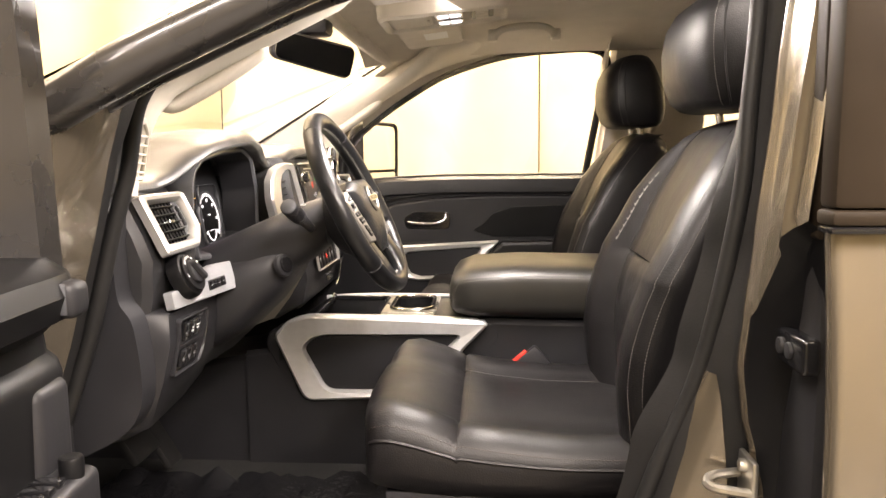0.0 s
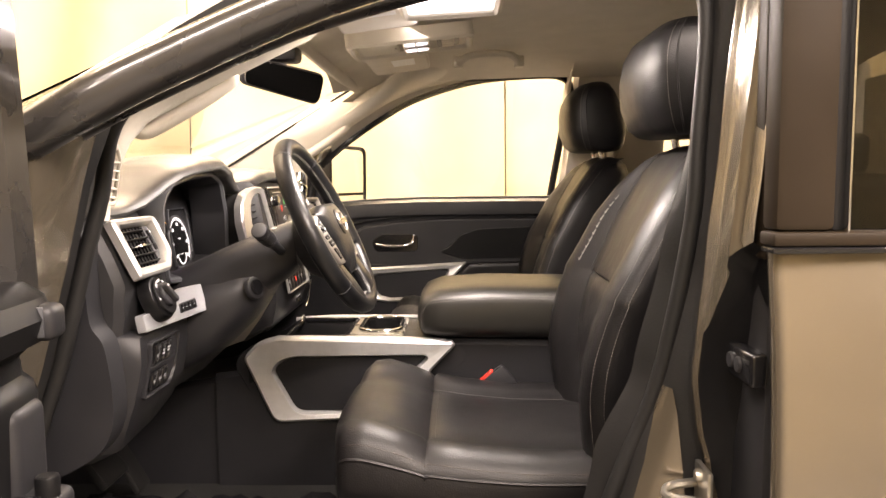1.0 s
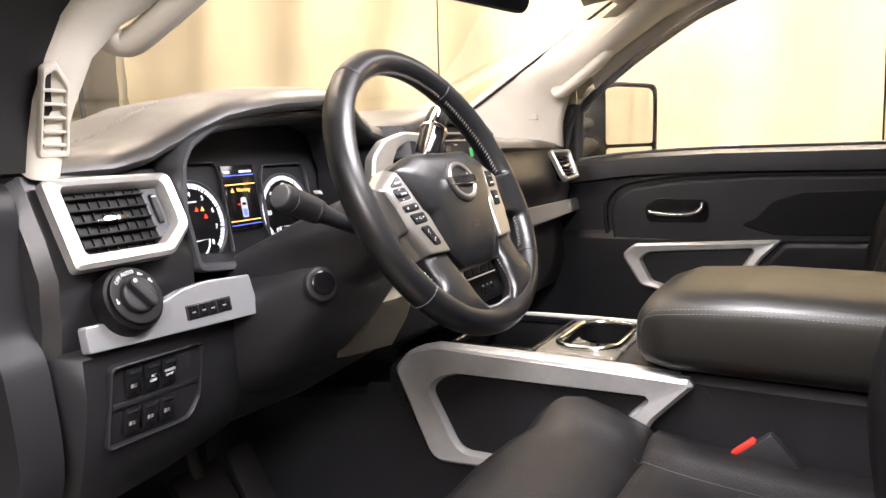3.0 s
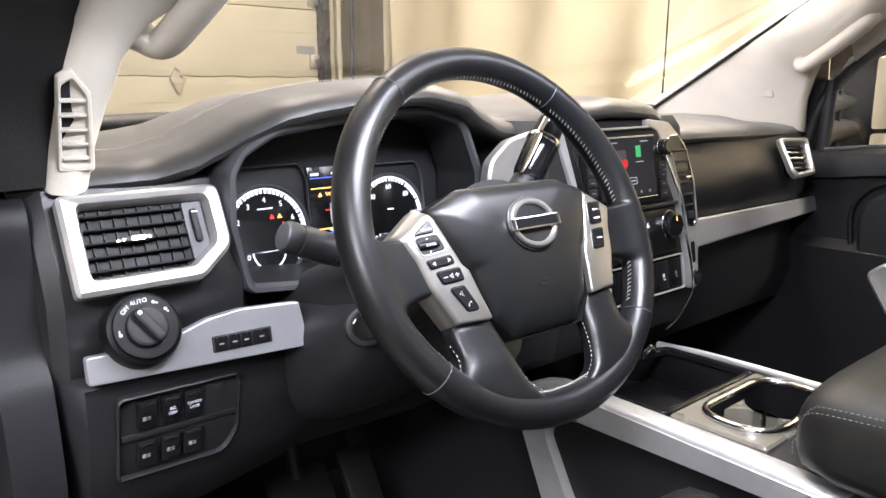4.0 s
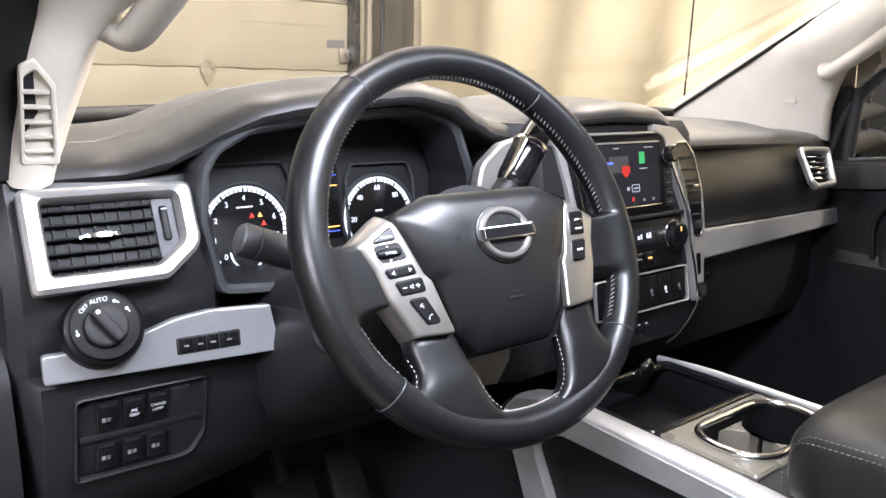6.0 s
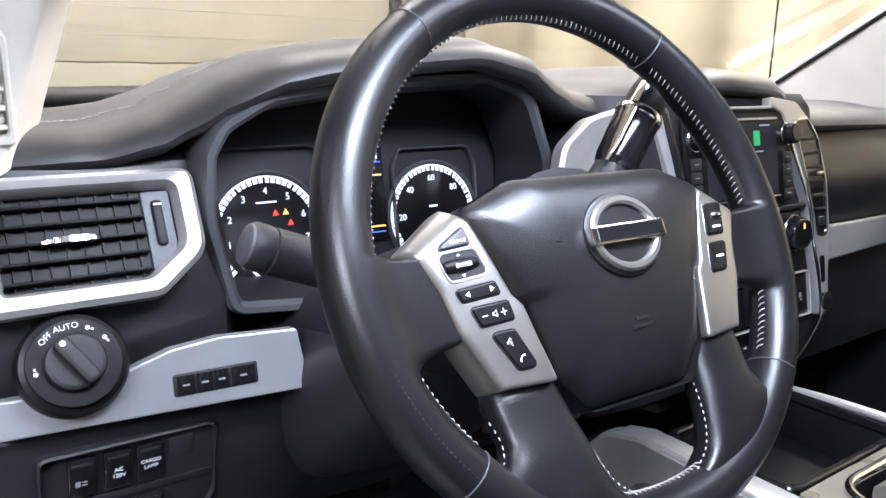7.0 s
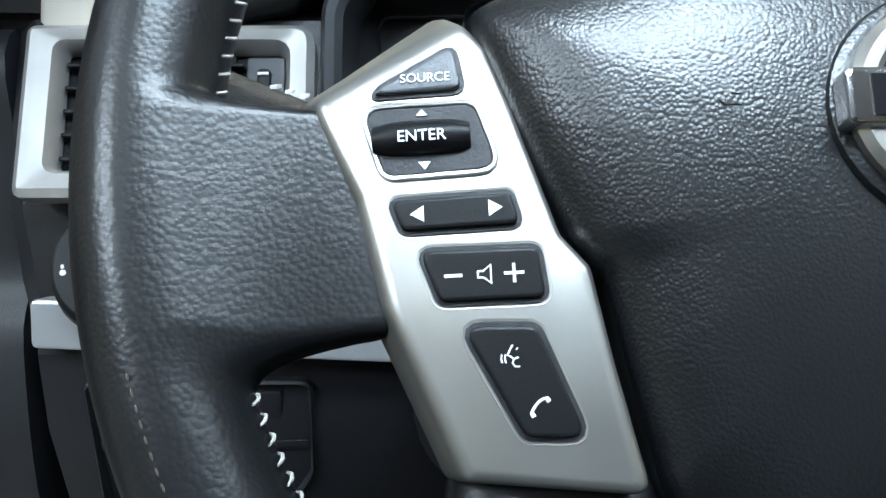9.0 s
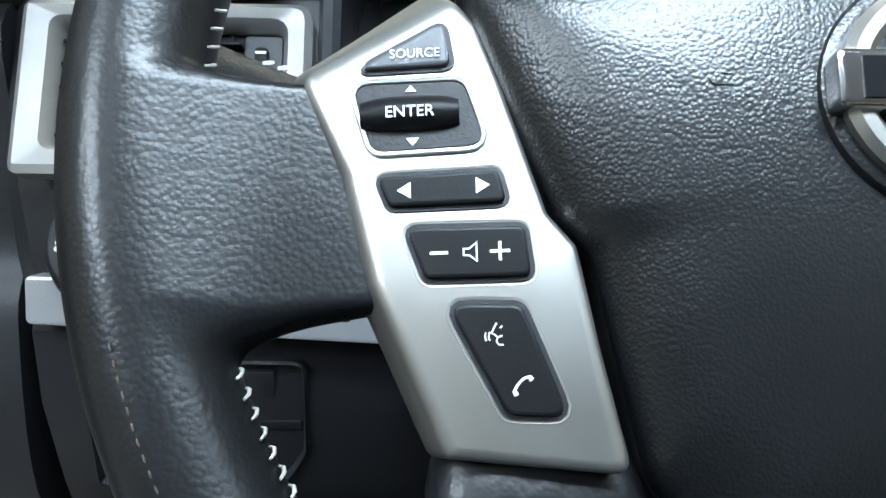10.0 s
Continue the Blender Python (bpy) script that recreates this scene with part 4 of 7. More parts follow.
vi = part("vehicle_icon", prism(roundpoly([(-0.0055, -0.015), (0.0055, -0.015), (0.006, 0.0), (0.005, 0.013), (-0.005, 0.013), (-0.006, 0.0)], 0.003), 0.0004, cl @ pose(0.005, 0.003, 0.003), 0), INK, info)
part("window", prism(roundpoly([(-0.004, 0.002), (0.004, 0.002), (0.0035, 0.006), (-0.0035, 0.006)], 0.001), 0.0003, cl @ pose(0.005, 0.003, 0.0034), 0), GLOSS, vi)
part("bed", prism(roundpoly([(-0.004, -0.013), (0.004, -0.013), (0.004, -0.003), (-0.004, -0.003)], 0.001), 0.0003, cl @ pose(0.005, 0.003, 0.0034), 0), BLUEGLOW, vi)
part("open_door_mark", rbox((-0.012, 0.0035, 0.003), (-0.0055, 0.0045, 0.0034), 0, m=cl @ pose(0.005, 0.003, 0)), REDGLOW, vi)
part("bar", rbox((0.006, 0.0505, 0.003), (0.030, 0.0540, 0.0034), 0, m=cl), INK, info)
part("bar", rbox((-0.024, 0.0505, 0.003), (-0.012, 0.0540, 0.0034), 0, m=cl), INK, info)
for u0, u1, v1 in ((-0.146, -0.030, 0.068), (0.045, 0.150, 0.060)):
    part("dial_plate", frame_ring(roundpoly([(u0, -0.06), (u1, -0.06), (u1, v1 - 0.02), (u1 - 0.01, v1), (u0 + 0.01, v1), (u0, v1 - 0.02)], 0.008), roundpoly([(u0 + 0.002, -0.058), (u1 - 0.002, -0.058), (u1 - 0.002, v1 - 0.02), (u1 - 0.01, v1 - 0.002), (u0 + 0.01, v1 - 0.002), (u0 + 0.002, v1 - 0.02)], 0.008), 0.006, cl, 0.001), DARKGREY, clus)

# steering column shroud, ignition button
rings = []
for x, zc, hy, hz in ((-0.36, 1.25, 0.095, 0.06), (-0.20, 1.318, 0.085, 0.062), (-0.12, 1.355, 0.068, 0.058), (-0.085, 1.372, 0.058, 0.052), (-0.07, 1.378, 0.048, 0.042)):
    rings.append([Vector((x, hy * math.copysign(abs(math.cos(a)) ** 0.7, math.cos(a)), zc + hz * math.copysign(abs(math.sin(a)) ** 0.7, math.sin(a)))) for a in [k * math.pi / 14 for k in range(28)]])
part("column_shroud", loft(rings), BLACK, dash, "black steering column shroud")
rings = []
for x, zc, hy, hz in ((-0.42, 1.215, 0.125, 0.10), (-0.28, 1.235, 0.122, 0.092), (-0.22, 1.258, 0.114, 0.078), (-0.175, 1.283, 0.102, 0.060), (-0.145, 1.303, 0.086, 0.044), (-0.128, 1.316, 0.066, 0.030), (-0.122, 1.322, 0.04, 0.016)):
    rings.append([Vector((x, 0.008 + hy * math.copysign(abs(math.cos(a)) ** 0.75, math.cos(a)), zc + hz * math.copysign(abs(math.sin(a)) ** 0.75, math.sin(a)))) for a in [k * math.pi / 18 for k in range(36)]])
part("column_surround", loft(rings), BLACK, dash, "smooth black housing round the steering column", 60)
ig = axes((-0.142, -0.080, 1.306), (0.42, 0.90, 0), (-0.25, 0.1, 0.9))
ign = part("ignition_button", disc(0.021, 0.010, ig, 0.004, base=-0.004), BLACK, dash, "round black ignition button")
part("cap", disc(0.0145, 0.004, ig, 0.002, base=0.006), GLOSS, ign)

part("column_boot", loft([[Vector(p) for p in ring] for ring in (((-0.262, 0.125, 1.150), (-0.258, 0.245, 1.138), (-0.300, 0.250, 1.130), (-0.310, 0.120, 1.140)), ((-0.225, 0.125, 1.195), (-0.215, 0.225, 1.190), (-0.270, 0.235, 1.190), (-0.280, 0.120, 1.195)), ((-0.190, 0.110, 1.240), (-0.180, 0.195, 1.240), (-0.240, 0.205, 1.250), (-0.250, 0.110, 1.250)))]), TAUPE, dash, "grey-beige lower column cover")
# stalks
ST = lambda k: Vector((-0.1003, -0.190, 1.4195)).lerp(Vector((-0.092, -0.07, 1.372)), k)
st = part("lamp_stalk", tube([ST(1.0), ST(0.7), ST(0.42)], [0.008, 0.009, 0.012], 14), BLACK, dash, "black lamp stalk with ribbed end")
tw = part("twist_end", tube([ST(0.48), ST(0.46), ST(0.40), ST(0.395), ST(0.38), ST(0.375), ST(0.12), ST(0.115), ST(0.10), ST(0.095), ST(0.03), ST(0.012)], [0.0115, 0.0135, 0.0140, 0.0128, 0.0128, 0.0142, 0.0142, 0.0134, 0.0134, 0.0142, 0.0142, 0.0128], 28), BLACK, st)
part("end_ring", tube([ST(0.016), ST(0.0), ST(-0.008)], [0.0128, 0.0120, 0.0095], 20), DARKGREY, tw)
part("legend", join(*[rbox((-0.0885 - 0.002 * k, -0.150 + 0.004 * k, 1.4205 - 0.0015 * k), (-0.080 - 0.002 * k, -0.148 + 0.004 * k, 1.4215 - 0.0015 * k), 0) for k in range(3)]), INK, st)
LV = lambda k, du=0.0: Vector((-0.10, 0.108, 1.444)).lerp(Vector((-0.102, 0.152, 1.507)), k) + Vector((0, -0.82, 0.57)) * du
sh = part("shift_lever", tube([(-0.105, 0.05, 1.405), (-0.103, 0.085, 1.422), LV(0.0)], [0.010, 0.011, 0.015], 14), BLACK, dash, "chrome-edged black shift lever")
part("grip", tube([LV(-0.05), LV(0.03), LV(0.10), LV(0.60), LV(0.66)], [0.013, 0.0165, 0.0175, 0.0185, 0.0175], 20), GLOSS, sh)
part("chrome_band", tube([LV(0.58), LV(0.60), LV(0.65), LV(0.67)], [0.0182, 0.0194, 0.0192, 0.0180], 20), CHROME, sh, "chrome band round the grip")
part("tip", tube([LV(0.66), LV(0.9), LV(1.05), LV(1.10)], [0.0165, 0.0150, 0.0125, 0.007], 20), BLACK, sh)
part("chrome_spine", tube([LV(-0.02, 0.0165) + Vector((0.006, 0, 0)), LV(0.2, 0.0175) + Vector((0.008, 0, 0)), LV(0.58, 0.018) + Vector((0.008, 0, 0))], [0.003, 0.0058, 0.0062], 10, flat=0.5), CHROME, sh, "chrome strip")
part("chrome_spine", tube([LV(0.66, 0.0165) + Vector((0.006, 0, 0)), LV(0.9, 0.0150) + Vector((0.006, 0, 0)), LV(1.06, 0.012) + Vector((0.004, 0, 0))], [0.0055, 0.0055, 0.003], 10, flat=0.5), CHROME, sh, "chrome strip")

# centre stack
SC = 0.43
CIRC = [(math.cos(a), math.sin(a)) for a in [k * math.pi / 16 for k in range(32)]]
sm = axes((-0.195, SC, 1.33), (0, 1, 0), (-0.16, 0, 0.987))
stack = part("centre_panel", loft([[Vector((x + dx, y, z)) for x, z in ((-0.40, 1.50), (-0.24, 1.497), (-0.226, 1.48), (-0.20, 1.33), (-0.188, 1.22), (-0.20, 1.165), (-0.26, 1.13), (-0.4, 1.13))] for y, dx in ((SC - 0.185, -0.08), (SC - 0.17, -0.02), (SC - 0.155, 0), (SC + 0.170, 0), (SC + 0.178, -0.02), (SC + 0.185, -0.10))]), BLACK, dash, "black centre stack with a touch screen")
vm_ = sm @ pose(-0.11, 0, 0, 0, -10, 0) @ pose(0.11, 0, 0)
VO = roundpoly([(-0.250, 0.010), (-0.258, 0.085), (-0.246, 0.125), (-0.214, 0.150), (-0.168, 0.160), (-0.122, 0.156), (-0.108, 0.09), (-0.094, 0.010)], [0.01, 0.03, 0.03, 0.03, 0.03, 0.012, 0.02, 0.006], 5)
VI = roundpoly([(-0.196, 0.022), (-0.206, 0.080), (-0.200, 0.112), (-0.186, 0.130), (-0.164, 0.140), (-0.136, 0.140), (-0.122, 0.088), (-0.108, 0.022)], [0.01, 0.03, 0.03, 0.02, 0.02, 0.010, 0.02, 0.006], 5)
sl = part("vent_surround", frame_ring(VO, VI, 0.020, vm_, 0.004, 0.010, base=-0.016), SILVER, stack, "broad satin silver vent surround")
part("throat_plate", prism(inset(VI, -0.002), 0.006, vm_, 0, base=-0.024), GLOSS, sl)
for k in range(7):
    part("slat", rbox((-0.202, 0.028 + 0.015 * k, -0.016), (-0.114 - 0.0028 * k, 0.031 + 0.015 * k, -0.006), 0.001, m=vm_), BLACK, sl)
part("edge_line", tube([vm_ @ Vector(p) for p in smooth_path([(-0.117, 0.156, 0.003), (-0.102, 0.09, 0.004), (-0.088, 0.012, 0.004)], 6)], 0.0016, 8), CHROME, sl)
SIDE = [(0.067, 0.166), (0.121, 0.160), (0.163, 0.124), (0.182, 0.062), (0.183, 0.0), (0.174, -0.060), (0.169, -0.106), (0.150, -0.112), (0.148, -0.060), (0.139, -0.010), (0.134, 0.037), (0.102, 0.113), (0.090, 0.146), (0.067, 0.154)]
sr = part("silver_side", prism(roundpoly(SIDE[::-1], [0.004, 0.02, 0.04, 0.05, 0.05, 0.05, 0.01, 0.01, 0.05, 0.05, 0.05, 0.04, 0.02, 0.004][::-1]), 0.012, sm, 0.003, base=-0.006), SILVER, stack, "curved satin silver side trim")
part("chrome_line", tube([sm @ Vector(p) for p in smooth_path([(0.102, 0.114, 0.006), (0.134, 0.037, 0.007), (0.139, -0.010, 0.007), (0.148, -0.060, 0.007), (0.150, -0.106, 0.006), (0.135, -0.128, 0.004), (0.105, -0.150, 0.002), (0.077, -0.161, 0.0)], 6)], 0.0019, 8), CHROME, sr)
VB = roundpoly([(0.109, 0.137), (0.139, 0.138), (0.159, 0.114), (0.172, 0.062), (0.170, -0.010), (0.147, -0.006), (0.141, 0.030)][::-1], 0.008, 4)
v = part("air_vent", prism(inset(VB, 0.001), 0.002, sm, 0, base=0.005), GLOSS, stack, "tall centre air vent")
part("rim", frame_ring(inset(VB, -0.0012), inset(VB, 0.0012), 0.0035, sm, 0.0008, base=0.0055), CHROME, v)
for k in range(6):
    vv = 0.024 + 0.0175 * k
    lo = table(vv, ((0.0, 0.147), (0.03, 0.143), (0.134, 0.113)))[0]
    hi = table(vv, ((0.0, 0.168), (0.062, 0.169), (0.112, 0.156), (0.134, 0.140)))[0]
    part("slat", rbox((lo, vv, 0.006), (hi, vv + 0.0035, 0.0100), 0.001, m=sm), BLACK, v)
part("tab", rbox((0.146, 0.067, 0.010), (0.160, 0.073, 0.0145), 0.002, m=sm), CHROME, v)
part("wheel", rbox((0.151, 0.004, 0.006), (0.164, 0.016, 0.0115), 0.003, m=sm), BLACK, v, "thumb wheel")
part("lower_slot", prism(roundpoly([(0.153, -0.034), (0.165, -0.034), (0.164, -0.066), (0.156, -0.070)][::-1], 0.005), 0.001, sm, 0, base=0.0055), GLOSS, sr)
part("hook", disc(0.012, 0.004, sm @ pose(0.162, -0.092, 0.006), 0.002, 20), GLOSS, sr)
scr = part("touch_screen", rbox((-0.092, 0.040, -0.004), (0.100, 0.150, 0.004), 0.004, m=sm), KEY, stack, "black touch screen unit with lit page")
part("page", rbox((-0.058, 0.052, 0.004), (0.075, 0.138, 0.0045), 0, m=sm), SCREEN, scr)
for v0, v1 in ((0.1395, 0.1420), (0.0480, 0.0500)):
    part("bright_edge", rbox((-0.060, v0, 0.003), (0.077, v1, 0.006), 0.0005, m=sm), CHROME if v0 < 0.1 else SILVER, scr)
part("bright_edge", rbox((-0.088, 0.152, 0.0), (0.068, 0.1555, 0.006), 0.001, m=sm), SILVER, scr)
part("map_tile", prism(roundpoly([(-0.036, 0.099), (0.006, 0.099), (0.006, 0.122), (-0.036, 0.122)], 0.003), 0.0003, sm, 0, base=0.0045), DARKGREY, scr)
part("red_tile", prism(roundpoly([(-0.009, 0.098), (-0.001, 0.091), (0.008, 0.099), (0.008, 0.108), (-0.010, 0.108)], 0.003), 0.0003, sm, 0, base=0.0049), PAGERED, scr)
part("green_tile", rbox((0.030, 0.110, 0.0045), (0.042, 0.127, 0.005), 0, m=sm), GREENGLOW, scr)
part("key_outline", frame_ring(roundpoly([(0.010, 0.070), (0.028, 0.070), (0.028, 0.081), (0.010, 0.081)], 0.003), roundpoly([(0.0112, 0.0712), (0.0268, 0.0712), (0.0268, 0.0798), (0.0112, 0.0798)], 0.002), 0.0003, sm, 0, base=0.0046), PAGEWHITE, scr)
for u, v_, w, h, mm in ((0.019, 0.0755, 0.010, 0.0018, PAGEWHITE), (0.002, 0.0755, 0.005, 0.005, PAGEWHITE), (-0.034, 0.113, 0.012, 0.003, BLUEGLOW), (0.038, 0.103, 0.018, 0.0014, PAGEWHITE), (0.052, 0.133, 0.020, 0.0014, PAGEWHITE), (-0.02, 0.133, 0.012, 0.0014, PAGEWHITE), (0.012, 0.060, 0.005, 0.006, PAGERED), (0.036, 0.058, 0.005, 0.004, DIM), (0.058, 0.058, 0.005, 0.004, DIM)):
    part("icon", rbox((u - w / 2, v_ - h / 2, 0.0047), (u + w / 2, v_ + h / 2, 0.0052), 0, m=sm), mm, scr)
for u, s in ((-0.078, -1), (0.095, 1)):
    k_ = part("knob", disc(0.0125, 0.016, sm @ pose(u, 0.121, 0.004), 0.003, 24), GLOSS, scr)
    part("ring", frame_ring([(0.0138 * x, 0.0138 * y) for x, y in CIRC], [(0.0118 * x, 0.0118 * y) for x, y in CIRC], 0.004, sm @ pose(u, 0.121, 0.004), 0.0008), CHROME, k_)
    for k in range(4):
        b = part("button", rbox((u - 0.009, 0.044 + 0.0145 * k, 0.004), (u + 0.009, 0.0568 + 0.0145 * k, 0.0062), 0.001, m=sm), BLACK, scr)
        part("symbol", rbox((u - 0.004, 0.0498 + 0.0145 * k, 0.0062), (u + 0.004, 0.0510 + 0.0145 * k, 0.0064), 0, m=sm), DIM, b)
part("shelf_lip", rbox((-0.10, 0.030, -0.002), (0.128, 0.036, 0.008), 0.002, m=sm), BLACK, stack)
clim = part("climate_panel", rbox((-0.10, -0.042, -0.004), (0.124, 0.028, 0.003), 0.003, m=sm), KEY, stack, "climate control panel")
part("display", rbox((-0.045, -0.006, 0.003), (0.055, 0.017, 0.004), 0, m=sm), SCREEN, clim)
words("lettering", "66", 0.012, sm @ pose(0.043, 0.005, 0.0042), WHITEGLOW, clim)
part("fan_symbol", join(*[rbox((0.018 + 0.006 * k, 0.001, 0.004), (0.021 + 0.006 * k, 0.006 + 0.002 * k, 0.0044), 0, m=sm) for k in range(2)]), WHITEGLOW, clim)
for k in range(4):
    b = part("button", rbox((-0.040 + 0.024 * k, -0.036, 0.003), (-0.019 + 0.024 * k, -0.018, 0.005), 0.0015, m=sm), GLOSS, clim)
    part("symbol", rbox((-0.034 + 0.024 * k, -0.0285, 0.005), (-0.025 + 0.024 * k, -0.0265, 0.0052), 0, m=sm), AMBERGLOW if k == 3 else DIM, b)
for u in (-0.078, 0.098):
    k_ = part("knob", disc(0.0195, 0.018, sm @ pose(u, 0.001, 0.003), 0.004, 28), GLOSS, clim)
    part("ring", frame_ring([(0.0225 * x, 0.0225 * y) for x, y in CIRC], [(0.0192 * x, 0.0192 * y) for x, y in CIRC], 0.006, sm @ pose(u, 0.001, 0.003), 0.001), CHROME, k_)
    part("pointer", rbox((u - 0.001, 0.006, 0.021), (u + 0.001, 0.013, 0.0214), 0, m=sm), AMBERGLOW, k_)
low = part("switch_panel", frame_ring(roundpoly([(-0.08, -0.104), (0.131, -0.104), (0.131, -0.048), (-0.08, -0.048)], 0.004), roundpoly([(-0.078, -0.102), (0.129, -0.102), (0.129, -0.050), (-0.078, -0.050)], 0.004), 0.006, sm, 0.001), SILVER, stack, "silver-edged switch row")
part("back_plate", rbox((-0.077, -0.101, 0.0), (0.128, -0.051, 0.002), 0, m=sm), GLOSS, low)
for k in range(6):
    b = part("button", rbox((-0.074 + 0.0335 * k, -0.098, 0.002), (-0.0435 + 0.0335 * k, -0.054, 0.0042), 0.003, m=sm), KEY, low)
    part("symbol", join(rbox((-0.061 + 0.0335 * k, -0.080, 0.0042), (-0.056 + 0.0335 * k, -0.074, 0.0046), 0, m=sm), rbox((-0.059 + 0.0335 * k, -0.084, 0.0042), (-0.055 + 0.0335 * k, -0.0815, 0.0046), 0, m=sm)), (INK, DIM, REDGLOW, DIM, INK, DIM)[k], b)
for k in range(3):
    so_ = part("socket", rbox((-0.010 + 0.017 * k, -0.138, -0.002), (0.003 + 0.017 * k, -0.126, 0.003), 0.002, m=sm), GLOSS, stack)
    part("symbol", rbox((-0.006 + 0.017 * k, -0.1235, 0.0005), (-0.001 + 0.017 * k, -0.1215, 0.001), 0, m=sm), INK, so_)

# passenger side: face, silver strip, vent, glovebox
rings = []
for y, dx in ((0.60, -0.03), (0.615, -0.005), (0.64, 0), (1.15, -0.004), (1.21, -0.02), (1.24, -0.06)):
    rings.append([Vector((x + dx, y, z)) for x, z in ((-0.42, 1.455), (-0.30, 1.452), (-0.286, 1.44), (-0.262, 1.38), (-0.258, 1.33), (-0.275, 1.29), (-0.285, 1.25), (-0.275, 1.15), (-0.30, 1.08), (-0.42, 1.06))])
part("passenger_face", loft(rings), DASH, dash, "black passenger dashboard panel and glovebox lid")
rs = axes((-0.262, 0.91, 1.29), (-0.01, 1, 0), (-0.25, 0, 0.97))
part("silver_strip", prism(roundpoly([(-0.29, -0.034), (0.30, -0.018), (0.30, 0.015), (-0.29, 0.020)], 0.006), 0.012, rs, 0.004), MESHSILVER, dash, "satin silver strip")
part("glovebox_seam", tube([(-0.288, 0.64, 1.242), (-0.29, 1.15, 1.262)], 0.002, 6), GLOSS, dash)
part("glovebox_latch", rbox((-0.283, 0.72, 1.215), (-0.272, 0.78, 1.228), 0.003), GLOSS, dash)
vr = axes((-0.250, 1.066, 1.396), (0.45, 0.89, 0), (-0.37, 0.19, 0.9))
ventr = part("air_vent", frame_ring(roundpoly([(-0.037, 0.042), (0.032, 0.042), (0.034, -0.036), (-0.012, -0.044), (-0.022, -0.030)][::-1], 0.008), roundpoly([(-0.026, 0.030), (0.022, 0.030), (0.023, -0.026), (-0.006, -0.032), (-0.014, -0.022)][::-1], 0.005), 0.016, vr, 0.004, 0.006), SILVER, dash, "air vent with a satin silver surround")
part("throat_plate", prism(roundpoly([(-0.026, 0.030), (0.022, 0.030), (0.023, -0.026), (-0.006, -0.032), (-0.014, -0.022)][::-1], 0.005), 0.02, vr, 0, base=-0.022), GLOSS, ventr)
for k in range(5):
    part("slat", rbox((-0.010 - 0.004 * k, -0.024 + 0.011 * k, -0.004), (0.023, -0.0215 + 0.011 * k, 0.007), 0.001, m=vr), BLACK, ventr)
part("tab", rbox((-0.006, -0.004, 0.006), (0.014, 0.001, 0.011), 0.002, m=vr), CHROME, ventr)
# ---- the steering wheel ----
TILT, TURN = radians(25.6), radians(1.0)
WO = (0.0, 0.0027, 1.4192)
WM = axes(WO, (math.sin(TURN), math.cos(TURN), 0), (-math.sin(TILT) * math.cos(TURN), math.sin(TILT) * math.sin(TURN), math.cos(TILT)))
HUB = WM @ pose(0, 0, 0.006)
wheel = thing("steering_wheel", (-0.1, 0, 1.38), "black leather steering wheel with satin silver spoke panels", "steering wheel")
RW, RR, RC = 0.1695, 0.0158, -0.019


def rim_at(a, r=0.0, w=0.0):
    """A point round the rim: a in degrees, r outwards and w towards the driver from the tube's middle."""
    flat = max(0.0, -math.sin(radians(a)))
    k = RW - 0.005 * flat ** 4 + r
    return Vector((k * math.cos(radians(a)), k * math.sin(radians(a)), RC + w))


# the rim runs over into the two side spokes, one skin of leather
SPF = ((0.0, 0.0166), (0.006, 0.0160), (0.011, 0.0142), (0.016, 0.0118), (0.022, 0.0094), (0.030, 0.0078), (0.040, 0.0070), (0.050, 0.0062), (0.060, 0.0030))
ANG = sorted(set([2.5 * k for k in range(144)] + [150 + 0.5 * k for k in range(121)] + [(30 - 0.5 * k) % 360 for k in range(121)]))


def spoke_part(v):
    if v > 0.0052:
        return max(0.0, (0.0105 - v) / 0.0053) ** 2.2
    if v < -0.041:
        return max(0.0, (v + 0.057) / 0.016) ** 2.6
    return 1.0


bm = bmesh.new()
vs = []
NR = 48
for a in ANG:
    fat = 1 + 0.04 * math.exp(-((a - 150) / 14) ** 2) + 0.04 * math.exp(-((a - 30) / 14) ** 2)
    ring = []
    for j in range(NR):
        b = 2 * math.pi * j / NR
        p = rim_at(a, RR * fat * 0.97 * math.cos(b), RR * fat * 1.05 * math.sin(b))
        if math.cos(b) < -1e-6 and abs(p.x) > 0.09:
            s_ = spoke_part(p.y)
            if s_ > 0:
                t = (math.degrees(b) - 90) / 90
                front = t <= 1
                t = t if front else 2 - t
                L = 0.060 * t ** 1.25
                w = table(L, SPF)[0] if front else lerp(-0.0166, -0.017, t)
                lat = abs(RR * fat * 0.97 * math.cos(b))
                p.x -= math.copysign(s_ * (L - lat), p.x)
                p.z += s_ * (RC + w - p.z)
        ring.append(bm.verts.new(WM @ p))
    vs.append(ring)
for i in range(len(ANG)):
    A, B = vs[i], vs[(i + 1) % len(ANG)]
    for j in range(NR):
        bm.faces.new((A[j], A[(j + 1) % NR], B[(j + 1) % NR], B[j]))
rim = part("rim", bm, RIM, wheel, "grained black leather rim running into its side spokes", 80)
tagged(stitches("seam", [WM @ rim_at(a, 0.0025, RR * 1.045) for a in range(197, 222)], rim, 0.0018, 0.0013, 0.00028, TAN))
for a in (125, 53, 220, 321):
    part("seam", tube([WM @ rim_at(a, (RR * 1.0) * math.cos(b), (RR * 1.07) * math.sin(b)) for b in [2 * math.pi * k / 20 for k in range(20)]], 0.00055, 6, closed=True), DARKGREY, rim, "sewn joint across the rim")
